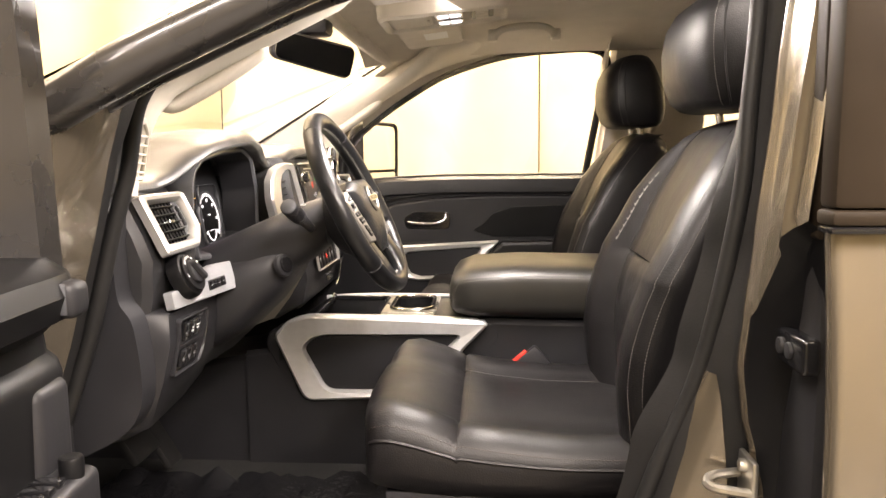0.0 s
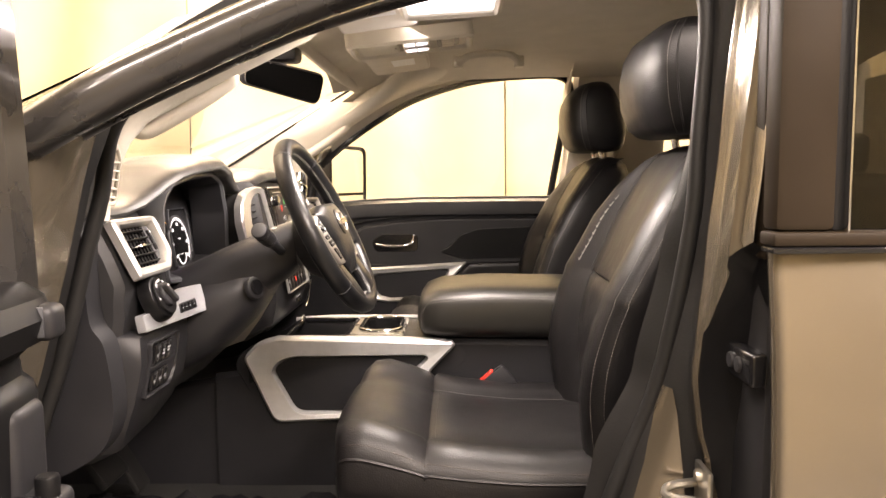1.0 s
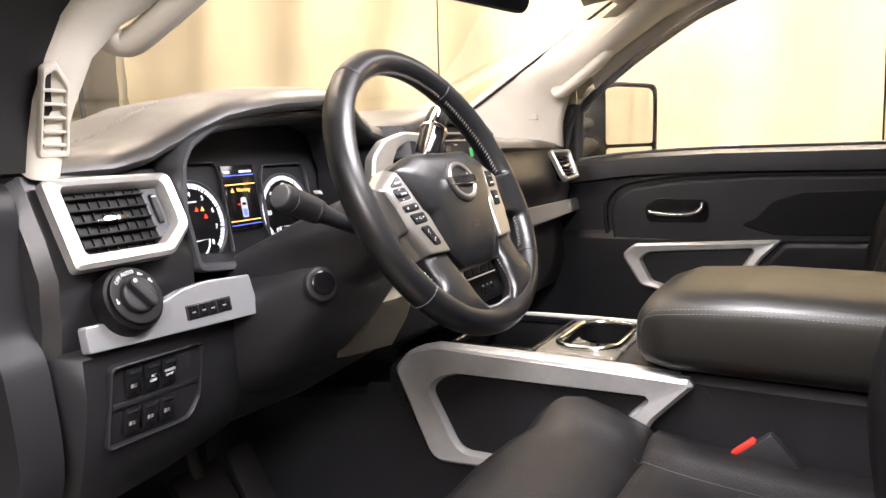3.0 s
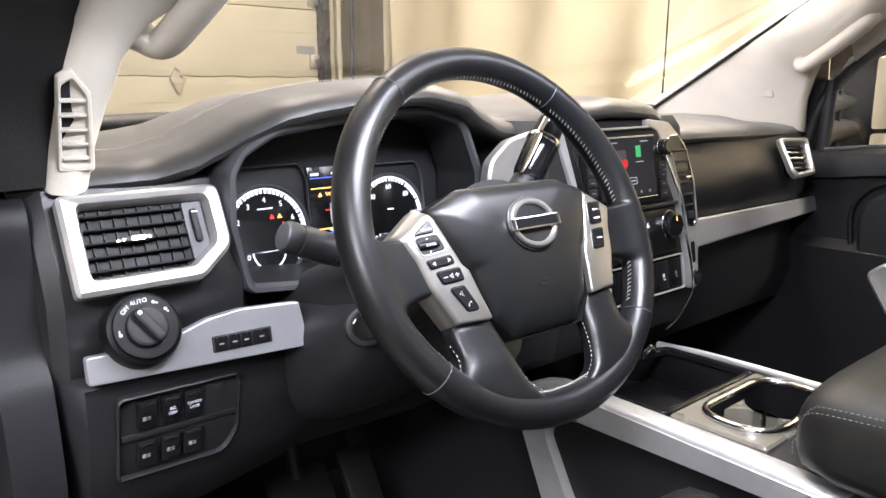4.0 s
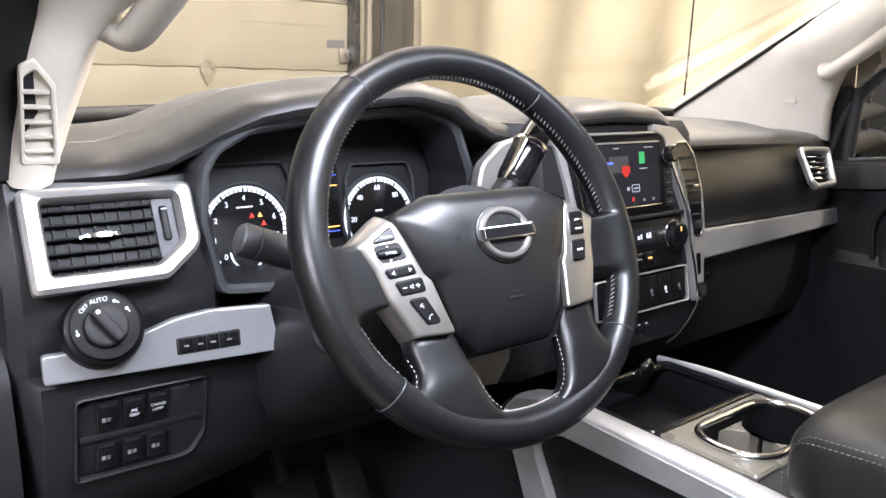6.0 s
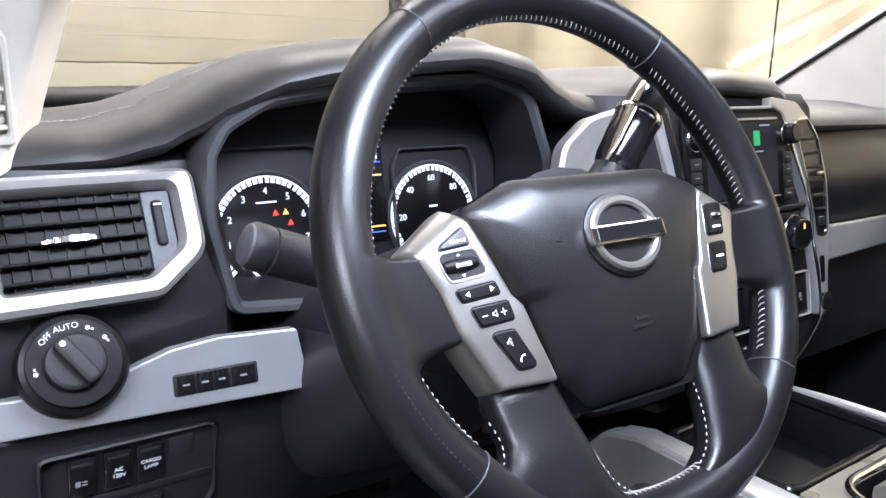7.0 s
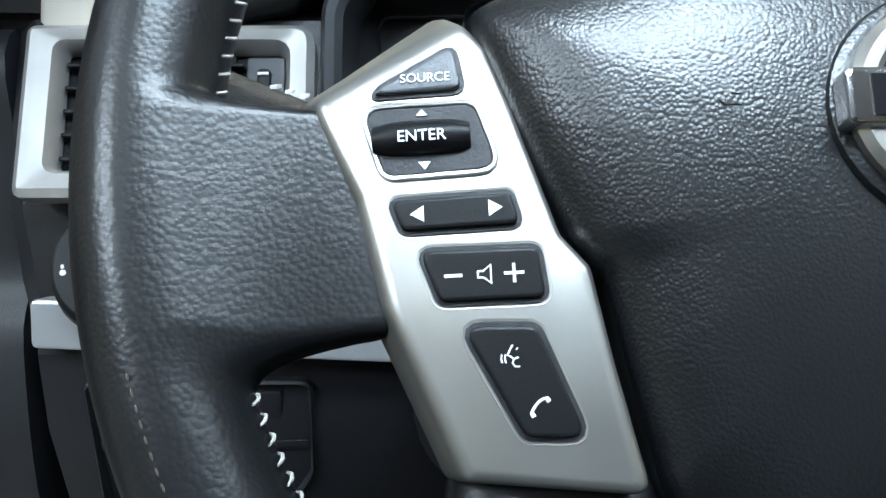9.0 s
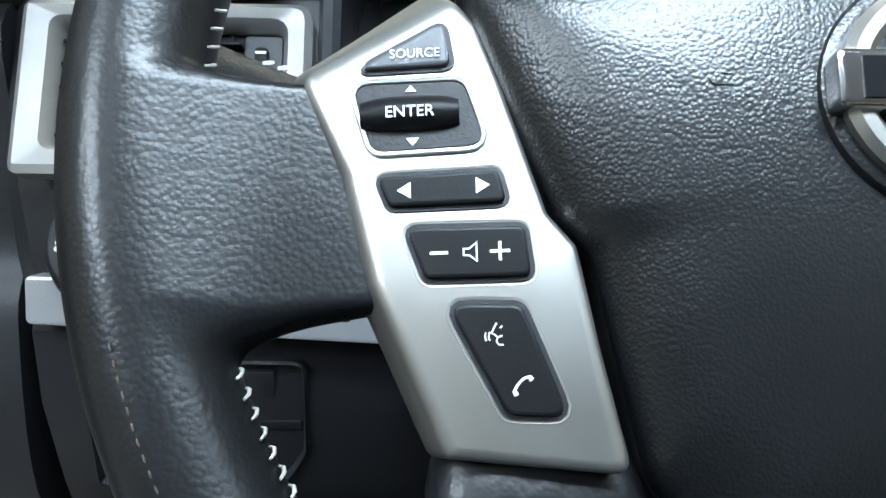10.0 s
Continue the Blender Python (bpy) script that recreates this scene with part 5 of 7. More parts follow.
# thread along the inner edge
for a0, a1 in ((124, 54), (50, 4), (-20, -37), (-58, -122), (-142, -160), (176, 127)):
    m_ = max(2, int(abs(a1 - a0) * 0.63))
    bm = bmesh.new()
    for k in range(m_):
        a = lerp(a0, a1, k / m_)
        p, q = WM @ rim_at(a, -RR * 0.98, 0.0045), WM @ rim_at(a - 0.9, -RR * 0.98, -0.0005)
        tube([p, lerp(p, q, 0.3) + (WM.to_3x3() @ rim_at(a, 0, -RC)).normalized() * -0.001, lerp(p, q, 0.7) + (WM.to_3x3() @ rim_at(a, 0, -RC)).normalized() * -0.001, q], [0.0003, 0.00045, 0.00045, 0.0003], 6, bm=bm)
    tagged(part("stitching", bm, THREAD, rim), kind="stuff")

PADO = [(-0.101, 0.029), (-0.062, 0.043), (0.062, 0.043), (0.101, 0.029), (0.090, 0.002), (0.078, -0.024), (0.071, -0.031), (0.067, -0.05), (0.061, -0.076), (0.043, -0.097), (-0.043, -0.097), (-0.061, -0.076), (-0.067, -0.05), (-0.071, -0.031), (-0.078, -0.024), (-0.090, 0.002)]
po = roundpoly(PADO, [0.006, 0.03, 0.03, 0.006, 0.02, 0.01, 0.01, 0.03, 0.012, 0.012, 0.012, 0.012, 0.03, 0.01, 0.01, 0.02], 4)
rings = [[Vector((*p, -0.045)) for p in po], [Vector((*p, -0.0165)) for p in po]]
dome = lambda u, v: -0.7 * u * u - (0.75 if v > 0.012 else 1.2) * (v - 0.012) ** 2
for t, w in ((0.008, -0.0128), (0.03, -0.0088), (0.07, -0.0058), (0.12, -0.0038), (0.19, -0.0018), (0.27, -0.0004), (0.36, 0.0004), (0.5, 0.0010), (0.65, 0.0012), (0.8, 0.0014), (0.93, 0.0014)):
    ring = []
    for p in po:
        q = Vector((0.25 * p[0], -0.018 + 0.12 * (p[1] + 0.018)))
        r = Vector(p).lerp(q, t)
        ring.append(Vector((r.x, r.y, w + dome(r.x, r.y))))
    rings.append(ring)
bm = loft(rings)
bmesh.ops.transform(bm, matrix=HUB, verts=bm.verts)
pad = part("airbag_cover", bm, PAD, wheel, "pebbled black airbag cover", 60)
em = HUB @ pose(0.001, -0.001, 0)
EL = [(math.cos(a), math.sin(a)) for a in [k * math.pi / 24 for k in range(48)]]
part("airbag_lettering", join(rbox((-0.006, -0.0525, 0), (0.004, -0.0505, 0.0005), 0, m=HUB @ pose(0.002, 0, -0.0036)), rbox((-0.010, -0.0570, 0), (0.008, -0.0548, 0.0005), 0, m=HUB @ pose(0.002, 0, -0.0045))), PAD, pad, "faint embossed marking as plain bars")
emb = part("emblem", prism([(0.0315 * x, 0.0262 * y) for x, y in EL], 0.003, em, 0.002, base=-0.001), PAD, wheel, "round chrome emblem with a plain bar")
part("ring", frame_ring([(0.0285 * x, 0.0235 * y) for x, y in EL], [(0.0230 * x, 0.0180 * y) for x, y in EL], 0.0035, em, 0.0015, base=0.0018), SPOKE, emb)
part("bar", prism(roundpoly([(-0.0305, -0.0058), (0.0305, -0.0058), (0.0305, 0.0058), (-0.0305, 0.0058)], 0.002), 0.0045, em, 0.001, base=0.0025), CHROME, emb)
part("bar_inlay", rbox((-0.026, -0.0040, 0.007), (0.026, 0.0040, 0.0074), 0, m=em), GLOSS, emb)
part("horn_symbol", join(*[prism(p, 0.0002, HUB @ pose(-0.047, 0.0012, -0.0006), 0) for p in ([(-0.004, 0.0), (-0.0037, -0.0002), (-0.0025, -0.0013), (0.0035, -0.0013), (0.0035, -0.0010), (-0.0023, -0.0010)], [(-0.001, 0.0012), (0.0035, 0.0012), (0.0035, 0.0009), (-0.001, 0.0009)], [(0.0032, 0.0018), (0.0036, 0.0018), (0.0036, -0.0018), (0.0032, -0.0018)])]), GLOSS, pad)

# the silver panels lean a little out of the wheel's plane


def panel_pose(s):
    return WM @ pose(s * 0.0919, -0.0296, -0.0067, 0, s * 3.86, s * 1.46) @ pose(-s * 0.09, 0.03, 0.015)


PM = panel_pose(-1)
# how far the panel's skirt runs out beyond each corner, down to the leather
SKIRT = [(-0.007, 0.004), (-0.006, 0.009), (0, 0.002), (0, 0), (0, 0), (0, 0), (0, 0), (0, 0), (-0.005, -0.001), (-0.006, 0), (-0.006, 0.001)]
PANEL = [(-0.1305, 0.005), (-0.099, 0.0234), (-0.0945, 0.018), (-0.0885, 0.004), (-0.0785, -0.023), (-0.0725, -0.0295), (-0.068, -0.049), (-0.0614, -0.074), (-0.0966, -0.0722), (-0.1129, -0.039), (-0.1195, -0.0164)]


def chamfer_button(name, outline, s, host, w, h=0.0022, r=0.0016, material=None, rim_=True):
    PM = panel_pose(-s)
    o = [(s * u, v) for u, v in outline]
    if s > 0:
        o = o[::-1]
    o = roundpoly(o, r, 4)
    if rim_:
        part("bezel", frame_ring(inset(o, -0.0015), inset(o, -0.0004), 0.0005, PM, 0.0002, 0.0003, base=w - 0.0004), SPOKE, host)
        part("well", prism(inset(o, -0.0007), 0.0005, PM, 0, base=w), BLACK, host)
    return part(name, prism(inset(o, 0.0003), h, PM, 0.0007, base=w - 0.0002), material or KEY, host)


def spoke_panel(s):
    """s: -1 for the driver's left, +1 for the right."""
    PM = panel_pose(s)
    rad = [0.004, 0.004, 0.003, 0.006, 0.004, 0.004, 0.004, 0.003, 0.003, 0.01, 0.006]
    o = roundpoly([(-s * u, v) for u, v in PANEL], rad, 4)
    sk = roundpoly([(-s * (u + du), v + dv) for (u, v), (du, dv) in zip(PANEL, SKIRT)], rad, 4)
    rings = [[PM @ Vector((*p, -0.040)) for p in sk], [PM @ Vector((*p, -0.029)) for p in sk]]
    for f_, dw in ((0.25, -0.0245), (0.6, -0.0200), (0.85, -0.0172)):
        rings.append([PM @ Vector((*p.lerp(q, f_), dw)) for p, q in zip(sk, o)])
    rings += [[PM @ Vector((*p, -0.0163)) for p in inset(o, 0.0010)], [PM @ Vector((*p, -0.016)) for p in inset(o, 0.0024)]]
    pl = part("spoke_panel", loft(rings), SPOKE, wheel, "satin silver spoke panel with buttons", 50)
    w = -0.016
    rot = 3.7
    if s < 0:
        b = chamfer_button("button", [(-0.1010, 0.0180), (-0.0988, 0.0078), (-0.1181, 0.0063), (-0.1165, 0.0085)], 1, pl, w, r=0.002, material=DARKGREY)
        words("lettering", "SOURCE", 0.0028, PM @ pose(-0.1068, 0.0100, w + 0.0023, 0, 0, rot), INK, b, 0.0001)
        part("button_well", prism(roundpoly([(-0.1198, 0.0032), (-0.0967, 0.0047), (-0.0915, -0.0089), (-0.1147, -0.0110)][::-1], 0.003), 0.0006, PM, 0, base=w), BLACK, pl)
        part("bezel", frame_ring(inset(roundpoly([(-0.1198, 0.0032), (-0.0967, 0.0047), (-0.0915, -0.0089), (-0.1147, -0.0110)][::-1], 0.003), -0.0014), roundpoly([(-0.1198, 0.0032), (-0.0967, 0.0047), (-0.0915, -0.0089), (-0.1147, -0.0110)][::-1], 0.003), 0.0013, PM, 0.0004, 0.0005, base=w - 0.0003), SILVER, pl)
        roll = part("roller", tube([PM @ Vector((-0.1176 + 0.0205 * k / 6, -0.0035 + 0.0014 * k / 6, w + 0.0005)) for k in range(7)], [0.0028, 0.0036, 0.0038, 0.0038, 0.0038, 0.0036, 0.0028], 14, up=PM.to_3x3() @ Vector((0, 0, 1))), KEY, pl, "thumb roller")
        words("lettering", "ENTER", 0.0034, PM @ pose(-0.1071, -0.0036, w + 0.0047, 0, 0, rot), INK, roll, 0.00015)
        part("arrow", prism([(-0.0012, 0), (0.0012, 0), (0, 0.0014)], 0.0004, PM @ pose(-0.1074, 0.0021, w + 0.0006, 0, 0, rot), 0), INK, pl)
        part("arrow", prism([(-0.0013, 0), (0, -0.0017), (0.0013, 0)], 0.0004, PM @ pose(-0.1066, -0.0080, w + 0.0006, 0, 0, rot), 0), INK, pl)
        b = chamfer_button("button", [(-0.1140, -0.0164), (-0.0886, -0.0143), (-0.0864, -0.0214), (-0.1108, -0.0232)], 1, pl, w, r=0.002)
        part("arrow", prism([(-0.0016, 0), (0.0012, -0.0017), (0.0012, 0.0017)], 0.0003, PM @ pose(-0.1076, -0.0195, w + 0.0019, 0, 0, rot), 0), INK, b)
        part("arrow", prism([(0.0016, 0), (-0.0012, 0.0017), (-0.0012, -0.0017)], 0.0003, PM @ pose(-0.0920, -0.0180, w + 0.0019, 0, 0, rot), 0), INK, b)
        b = chamfer_button("button", [(-0.1075, -0.0269), (-0.0830, -0.0257), (-0.0812, -0.0364), (-0.1029, -0.0377)], 1, pl, w, r=0.0022)
        bm_ = PM @ pose(-0.0940, -0.0318, w + 0.0019, 0, 0, rot)
        part("minus", rbox((-0.0080, -0.0003, 0), (-0.0044, 0.0003, 0.0003), 0, m=bm_), INK, b)
        part("plus", join(rbox((0.0040, -0.0003, 0), (0.0080, 0.0003, 0.0003), 0, m=bm_), rbox((0.0057, -0.0019, 0), (0.0063, 0.0019, 0.0003), 0, m=bm_)), INK, b)
        part("speaker", frame_ring([(-0.0014, -0.0008), (-0.0002, -0.0008), (0.0015, -0.0021), (0.0015, 0.0021), (-0.0002, 0.0008), (-0.0014, 0.0008)], [(-0.0011, -0.0005), (-0.0001, -0.0005), (0.0012, -0.0016), (0.0012, 0.0016), (-0.0001, 0.0005), (-0.0011, 0.0005)], 0.0003, bm_, 0), INK, b)
        b = chamfer_button("button", [(-0.0989, -0.0419), (-0.0833, -0.0417), (-0.0734, -0.0636), (-0.0858, -0.0637)], 1, pl, w, r=0.003)
        tm_ = PM @ pose(-0.0884, -0.0480, w + 0.0019, 0, 0, rot)
        part("voice_symbol", join(*[tube([tm_ @ Vector(p) for p in pts], 0.00022, 5) for pts in (
            [(0.0002, 0.0022, 0), (-0.0004, 0.0012, 0), (-0.0009, 0.0002, 0), (-0.0004, 0.0, 0), (0.0003, -0.0006, 0), (0.0012, -0.0003, 0)], [(0.0003, -0.0006, 0), (0.0, -0.0013, 0), (0.0004, -0.002, 0), (0.0014, -0.0021, 0)],
            [(-0.0013, 0.0004, 0), (-0.0015, -0.0004, 0), (-0.0013, -0.0012, 0)], [(-0.002, 0.0004, 0), (-0.0022, -0.0004, 0), (-0.002, -0.0012, 0)], [(0.0008, 0.0012, 0), (0.0012, 0.0016, 0)])]), INK, b)
        part("phone_symbol", tube([PM @ pose(-0.0829, -0.0578, w + 0.0021, 0, 0, rot) @ Vector(p) for p in smooth_path([(-0.0014, -0.0017, 0), (-0.0017, -0.0007, 0), (-0.0004, 0.001, 0), (0.0010, 0.0017, 0), (0.0017, 0.0011, 0)], 4)], [0.0005] * 4 + [0.0003] * 9 + [0.0005] * 4, 6), INK, b)
    else:
        b = chamfer_button("button", [(-0.1165, 0.0125), (-0.0985, 0.0125), (-0.0925, -0.0085), (-0.1105, -0.0085)], -1, pl, w, r=0.002)
        part("toggle", tube([PM @ Vector((0.1005 + 0.012 * k / 4, 0.004, w + 0.001)) for k in range(5)], [0.002, 0.0028, 0.003, 0.0028, 0.002], 12), CHROME, b, "chrome-edged cruise toggle")
        part("symbol", rbox((0.099, -0.0045, w + 0.0018), (0.108, -0.0030, w + 0.0022), 0, m=PM), INK, b)
        b = chamfer_button("button", [(-0.1090, -0.0145), (-0.0910, -0.0145), (-0.0850, -0.0335), (-0.1010, -0.0335)], -1, pl, w, r=0.002)
        part("symbol", rbox((0.093, -0.0245, w + 0.0018), (0.101, -0.0230, w + 0.0022), 0, m=PM), INK, b)
    # lower spoke, leather over its edges
    rings = []
    for v, uo, ui, top in ((-0.066, 0.100, 0.060, -0.024), (-0.0735, 0.1035, 0.058, -0.0195), (-0.080, 0.1045, 0.0565, -0.0178), (-0.090, 0.1035, 0.0545, -0.0150), (-0.100, 0.1025, 0.0525, -0.0115), (-0.108, 0.1060, 0.0505, -0.0085), (-0.116, 0.1120, 0.0485, -0.0062), (-0.124, 0.1120, 0.0465, -0.0046), (-0.132, 0.1040, 0.0435, -0.0040), (-0.140, 0.0920, 0.0390, -0.0042), (-0.147, 0.0780, 0.0310, -0.0055), (-0.154, 0.0640, 0.0200, -0.0075), (-0.161, 0.0480, 0.0100, -0.0105)):
        um, hu, hw = (uo + ui) / 2, (uo - ui) / 2, 0.013
        rings.append([WM @ Vector((s * (um + hu * math.copysign(abs(math.cos(b)) ** 0.55, math.cos(b))), v, top + 0.007 * max(0.0, min(1.0, (v + 0.125) / 0.05)) - hw + hw * math.copysign(abs(math.sin(b)) ** 0.7, math.sin(b)))) for b in [2 * math.pi * k / 36 for k in range(36)]])
    ls = part("lower_spoke", loft(rings), RIM, wheel, "leather-covered lower spoke", 70)
    stitches("stitching", [WM @ Vector((s * u, v, w)) for u, v, w in smooth_path([(0.1055, -0.086, -0.023), (0.1035, -0.098, -0.019), (0.1065, -0.107, -0.016), (0.113, -0.112, -0.013), (0.120, -0.110, -0.012)], 4)], ls, 0.0026, 0.0020, 0.00045)
    stitches("stitching", [WM @ Vector((s * u, v, w)) for u, v, w in smooth_path([(0.0535, -0.090, -0.021), (0.0495, -0.108, -0.016), (0.0455, -0.124, -0.013), (0.039, -0.137, -0.012), (0.028, -0.146, -0.012)], 4)], ls, 0.0026, 0.0020, 0.00045)
    return pl


spoke_panel(-1)
spoke_panel(1)
part("hub_back", loft([[WM @ Vector((r * math.cos(a), r * math.sin(a) - 0.02, w)) for a in [k * math.pi / 12 for k in range(24)]] for r, w in ((0.075, -0.03), (0.075, -0.06), (0.05, -0.085))]), BLACK, wheel)

# ---- centre console ----
con = thing("centre_console", (0.1, 0.4, 0.74), "black centre console with satin silver side frame", "centre console")
CS = lambda x, zt, y0, y1, zb: [Vector((x, y0, zb)), Vector((x, y0 - 0.006, lerp(zb, zt, 0.5))), Vector((x, y0 - 0.003, zt - 0.012)), Vector((x, y0 + 0.006, zt)), Vector((x, y1 - 0.008, zt)), Vector((x, y1, zt - 0.012)), Vector((x, y1, zb))]
part("body", loft([CS(x, zt, 0.285, 0.53, 0.74) for x, zt in ((-0.34, 1.05), (-0.26, 1.06), (-0.19, 1.072), (0.10, 1.072))]), BLACK, con)
part("tunnel_cover", loft([CS(x, zt, 0.295, 0.522, 0.74) for x, zt in ((-0.765, 0.98), (-0.52, 1.01), (-0.335, 1.04))]), BLACK, con, "dark cover ahead of the console")
part("side_wall", loft([CS(x, zt, 0.285, 0.300, 1.0) for x, zt in ((-0.26, 1.085), (-0.19, 1.132), (0.10, 1.132))]), KEY, con)
part("side_wall", loft([CS(x, zt, 0.517, 0.533, 1.0) for x, zt in ((-0.26, 1.085), (-0.19, 1.132), (0.10, 1.132))]), KEY, con)
part("rear_box", loft([CS(x, zt, 0.285, 0.53, 0.74) for x, zt in ((0.10, 1.132), (0.72, 1.12))]), BLACK, con)
cm = axes((0, 0.279, 0), (1, 0, 0), (0, 0, 1))          # seen from the driver; w points to the driver
fo = roundpoly([(-0.268, 1.092), (-0.235, 1.128), (-0.185, 1.140), (0.215, 1.128), (0.222, 1.118), (0.168, 1.062), (0.10, 0.95), (-0.04, 0.945), (-0.200, 0.938)], [0.02, 0.05, 0.05, 0.004, 0.004, 0.02, 0.05, 0.02, 0.035], 5)
fi = roundpoly([(-0.200, 1.062), (-0.180, 1.082), (-0.150, 1.090), (0.150, 1.092), (0.155, 1.090), (0.130, 1.066), (0.075, 0.97), (-0.04, 0.964), (-0.148, 0.964)], [0.02, 0.04, 0.04, 0.004, 0.004, 0.02, 0.04, 0.02, 0.035], 5)
part("silver_frame", frame_ring(fo, fi, 0.022, cm, 0.006, 0.012, base=-0.004), LITSILVER, con, "bold satin silver side frame")
part("side_flank", prism(inset([(u, v - 0.034 * max(0.0, (v - 1.03) / 0.11)) for u, v in fo], -0.026), 0.010, cm, 0.004, 3, base=-0.012), BLACK, con, "black plastic flank round the silver frame")
part("side_inset", prism(fi, 0.004, cm, 0.001, base=-0.001), BLACK, con)
part("silver_top", loft([[Vector((x, y, z + dz)) for y, dz in ((0.262, -0.016), (0.2625, -0.004), (0.266, -0.0005), (0.274, 0.0005), (0.292, 0.0), (0.2965, -0.002), (0.297, -0.016))] for x, z in ((-0.258, 1.098), (-0.243, 1.116), (-0.222, 1.131), (-0.19, 1.139), (0.0, 1.137), (0.12, 1.1345), (0.20, 1.130))]), LITSILVER, con, "satin silver top of the side frame", 60)
part("silver_edge", tube(smooth_path([(-0.20, 0.533, 1.131), (-0.10, 0.536, 1.136), (0.08, 0.536, 1.136), (0.14, 0.534, 1.135)], 4), 0.0055, 10), LITSILVER, con)
tray = part("tray", frame_ring(roundpoly([(-0.18, 0.296), (-0.03, 0.296), (-0.03, 0.522), (-0.18, 0.522)], 0.015), roundpoly([(-0.172, 0.304), (-0.038, 0.304), (-0.038, 0.514), (-0.172, 0.514)], 0.012), 0.010, Matrix.Translation((0, 0, 1.128)), 0.002), GLOSS, con, "open gloss black tray")
part("tray_floor", rbox((-0.20, 0.300, 1.072), (-0.034, 0.517, 1.078), 0), KEY, tray)
part("tray_wall", rbox((-0.036, 0.299, 1.074), (-0.0285, 0.518, 1.1315), 0.002), GLOSS, tray)
part("socket", disc(0.012, 0.006, axes((-0.168, 0.46, 1.142), (0, 1, 0), (0.2, 0, 1)), 0.002, 20), GLOSS, tray)
part("socket_ring", frame_ring([(0.015 * x, 0.015 * y) for x, y in EL], [(0.012 * x, 0.012 * y) for x, y in EL], 0.004, axes((-0.170, 0.46, 1.142), (0, 1, 0), (0.2, 0, 1)), 0.001), CHROME, tray)
CP = roundpoly([(-0.0275, 0.2995), (0.1005, 0.2995), (0.1005, 0.5175), (-0.0275, 0.5175)], 0.006, 9)
CI = roundpoly([(-0.004, 0.326), (0.088, 0.326), (0.088, 0.500), (-0.004, 0.500)], 0.042, 9)
cup = part("cup_holder", frame_ring(CP, CI, 0.014, Matrix.Translation((0, 0, 1.124)), 0.003), CUPPLATE, con, "double cup holder with a chrome ring")
part("chrome_ring", tube([(q[0], q[1], 1.1405) for q in inset(CI, -0.003)], 0.0056, 12, closed=True), CHROME, cup, "rounded chrome ring", 80)
part("well", loft([[Vector((*q, z)) for q in inset(CI, d)] for d, z in ((0.0, 1.138), (0.002, 1.10), (0.004, 1.076))], cap=False), KEY, cup, "dark cup well")
part("well_floor", prism(inset(CI, 0.001), 0.003, Matrix.Translation((0, 0, 1.073)), 0), KEY, cup)
for q in (-1, 1):
    arc = [radians(4 + 11 * k) for k in range(7)]
    o = [(0.042 + q * 0.045 * math.sin(t), 0.371 + 0.045 * math.cos(t)) for t in arc][::-1] + [(0.042 + q * 0.045 * math.sin(t), 0.455 - 0.045 * math.cos(t)) for t in arc]
    part("divider", prism(o if q > 0 else o[::-1], 0.054, Matrix.Translation((0, 0, 1.074)), 0.0015), CUPPLATE, cup)
# armrest
rings = []
for x, s, zt, zb in ((0.134, 0.55, 1.198, 1.165), (0.139, 0.8, 1.218, 1.148), (0.152, 0.93, 1.236, 1.137), (0.19, 1.0, 1.250, 1.13), (0.3, 1.0, 1.256, 1.128), (0.5, 1.0, 1.252, 1.125), (0.66, 1.0, 1.248, 1.122), (0.70, 0.95, 1.235, 1.125), (0.71, 0.8, 1.21, 1.14)):
    hw, zm, hz = 0.155 * s, (zt + zb) / 2, (zt - zb) / 2
    rings.append([Vector((x, 0.405 + hw * math.copysign(abs(math.cos(a)) ** 0.42, math.cos(a)), zm + hz * math.copysign(abs(math.sin(a)) ** 0.5, math.sin(a)))) for a in [k * math.pi / 18 for k in range(36)]])
arm = part("armrest", loft(rings), ARMREST, con, "padded black leather armrest lid", 60)
ap = [Vector((x, 0.2505, z)) for x, z in ((0.70, 1.222), (0.5, 1.226), (0.3, 1.228), (0.19, 1.222))] + [Vector((0.160, 0.254, 1.215)), Vector((0.149, 0.258, 1.203)), Vector((0.145, 0.258, 1.19)), Vector((0.147, 0.256, 1.165))]
stitches("stitching", smooth_path(ap, 6), arm, material=SEATTHREAD)
stitches("stitching", smooth_path([p + Vector((0.0035 if p.x < 0.165 else 0, 0.0028, 0.0062 if p.x > 0.155 else 0.002)) for p in ap[:-1]], 6), arm, material=SEATTHREAD)

# ---- seats ----


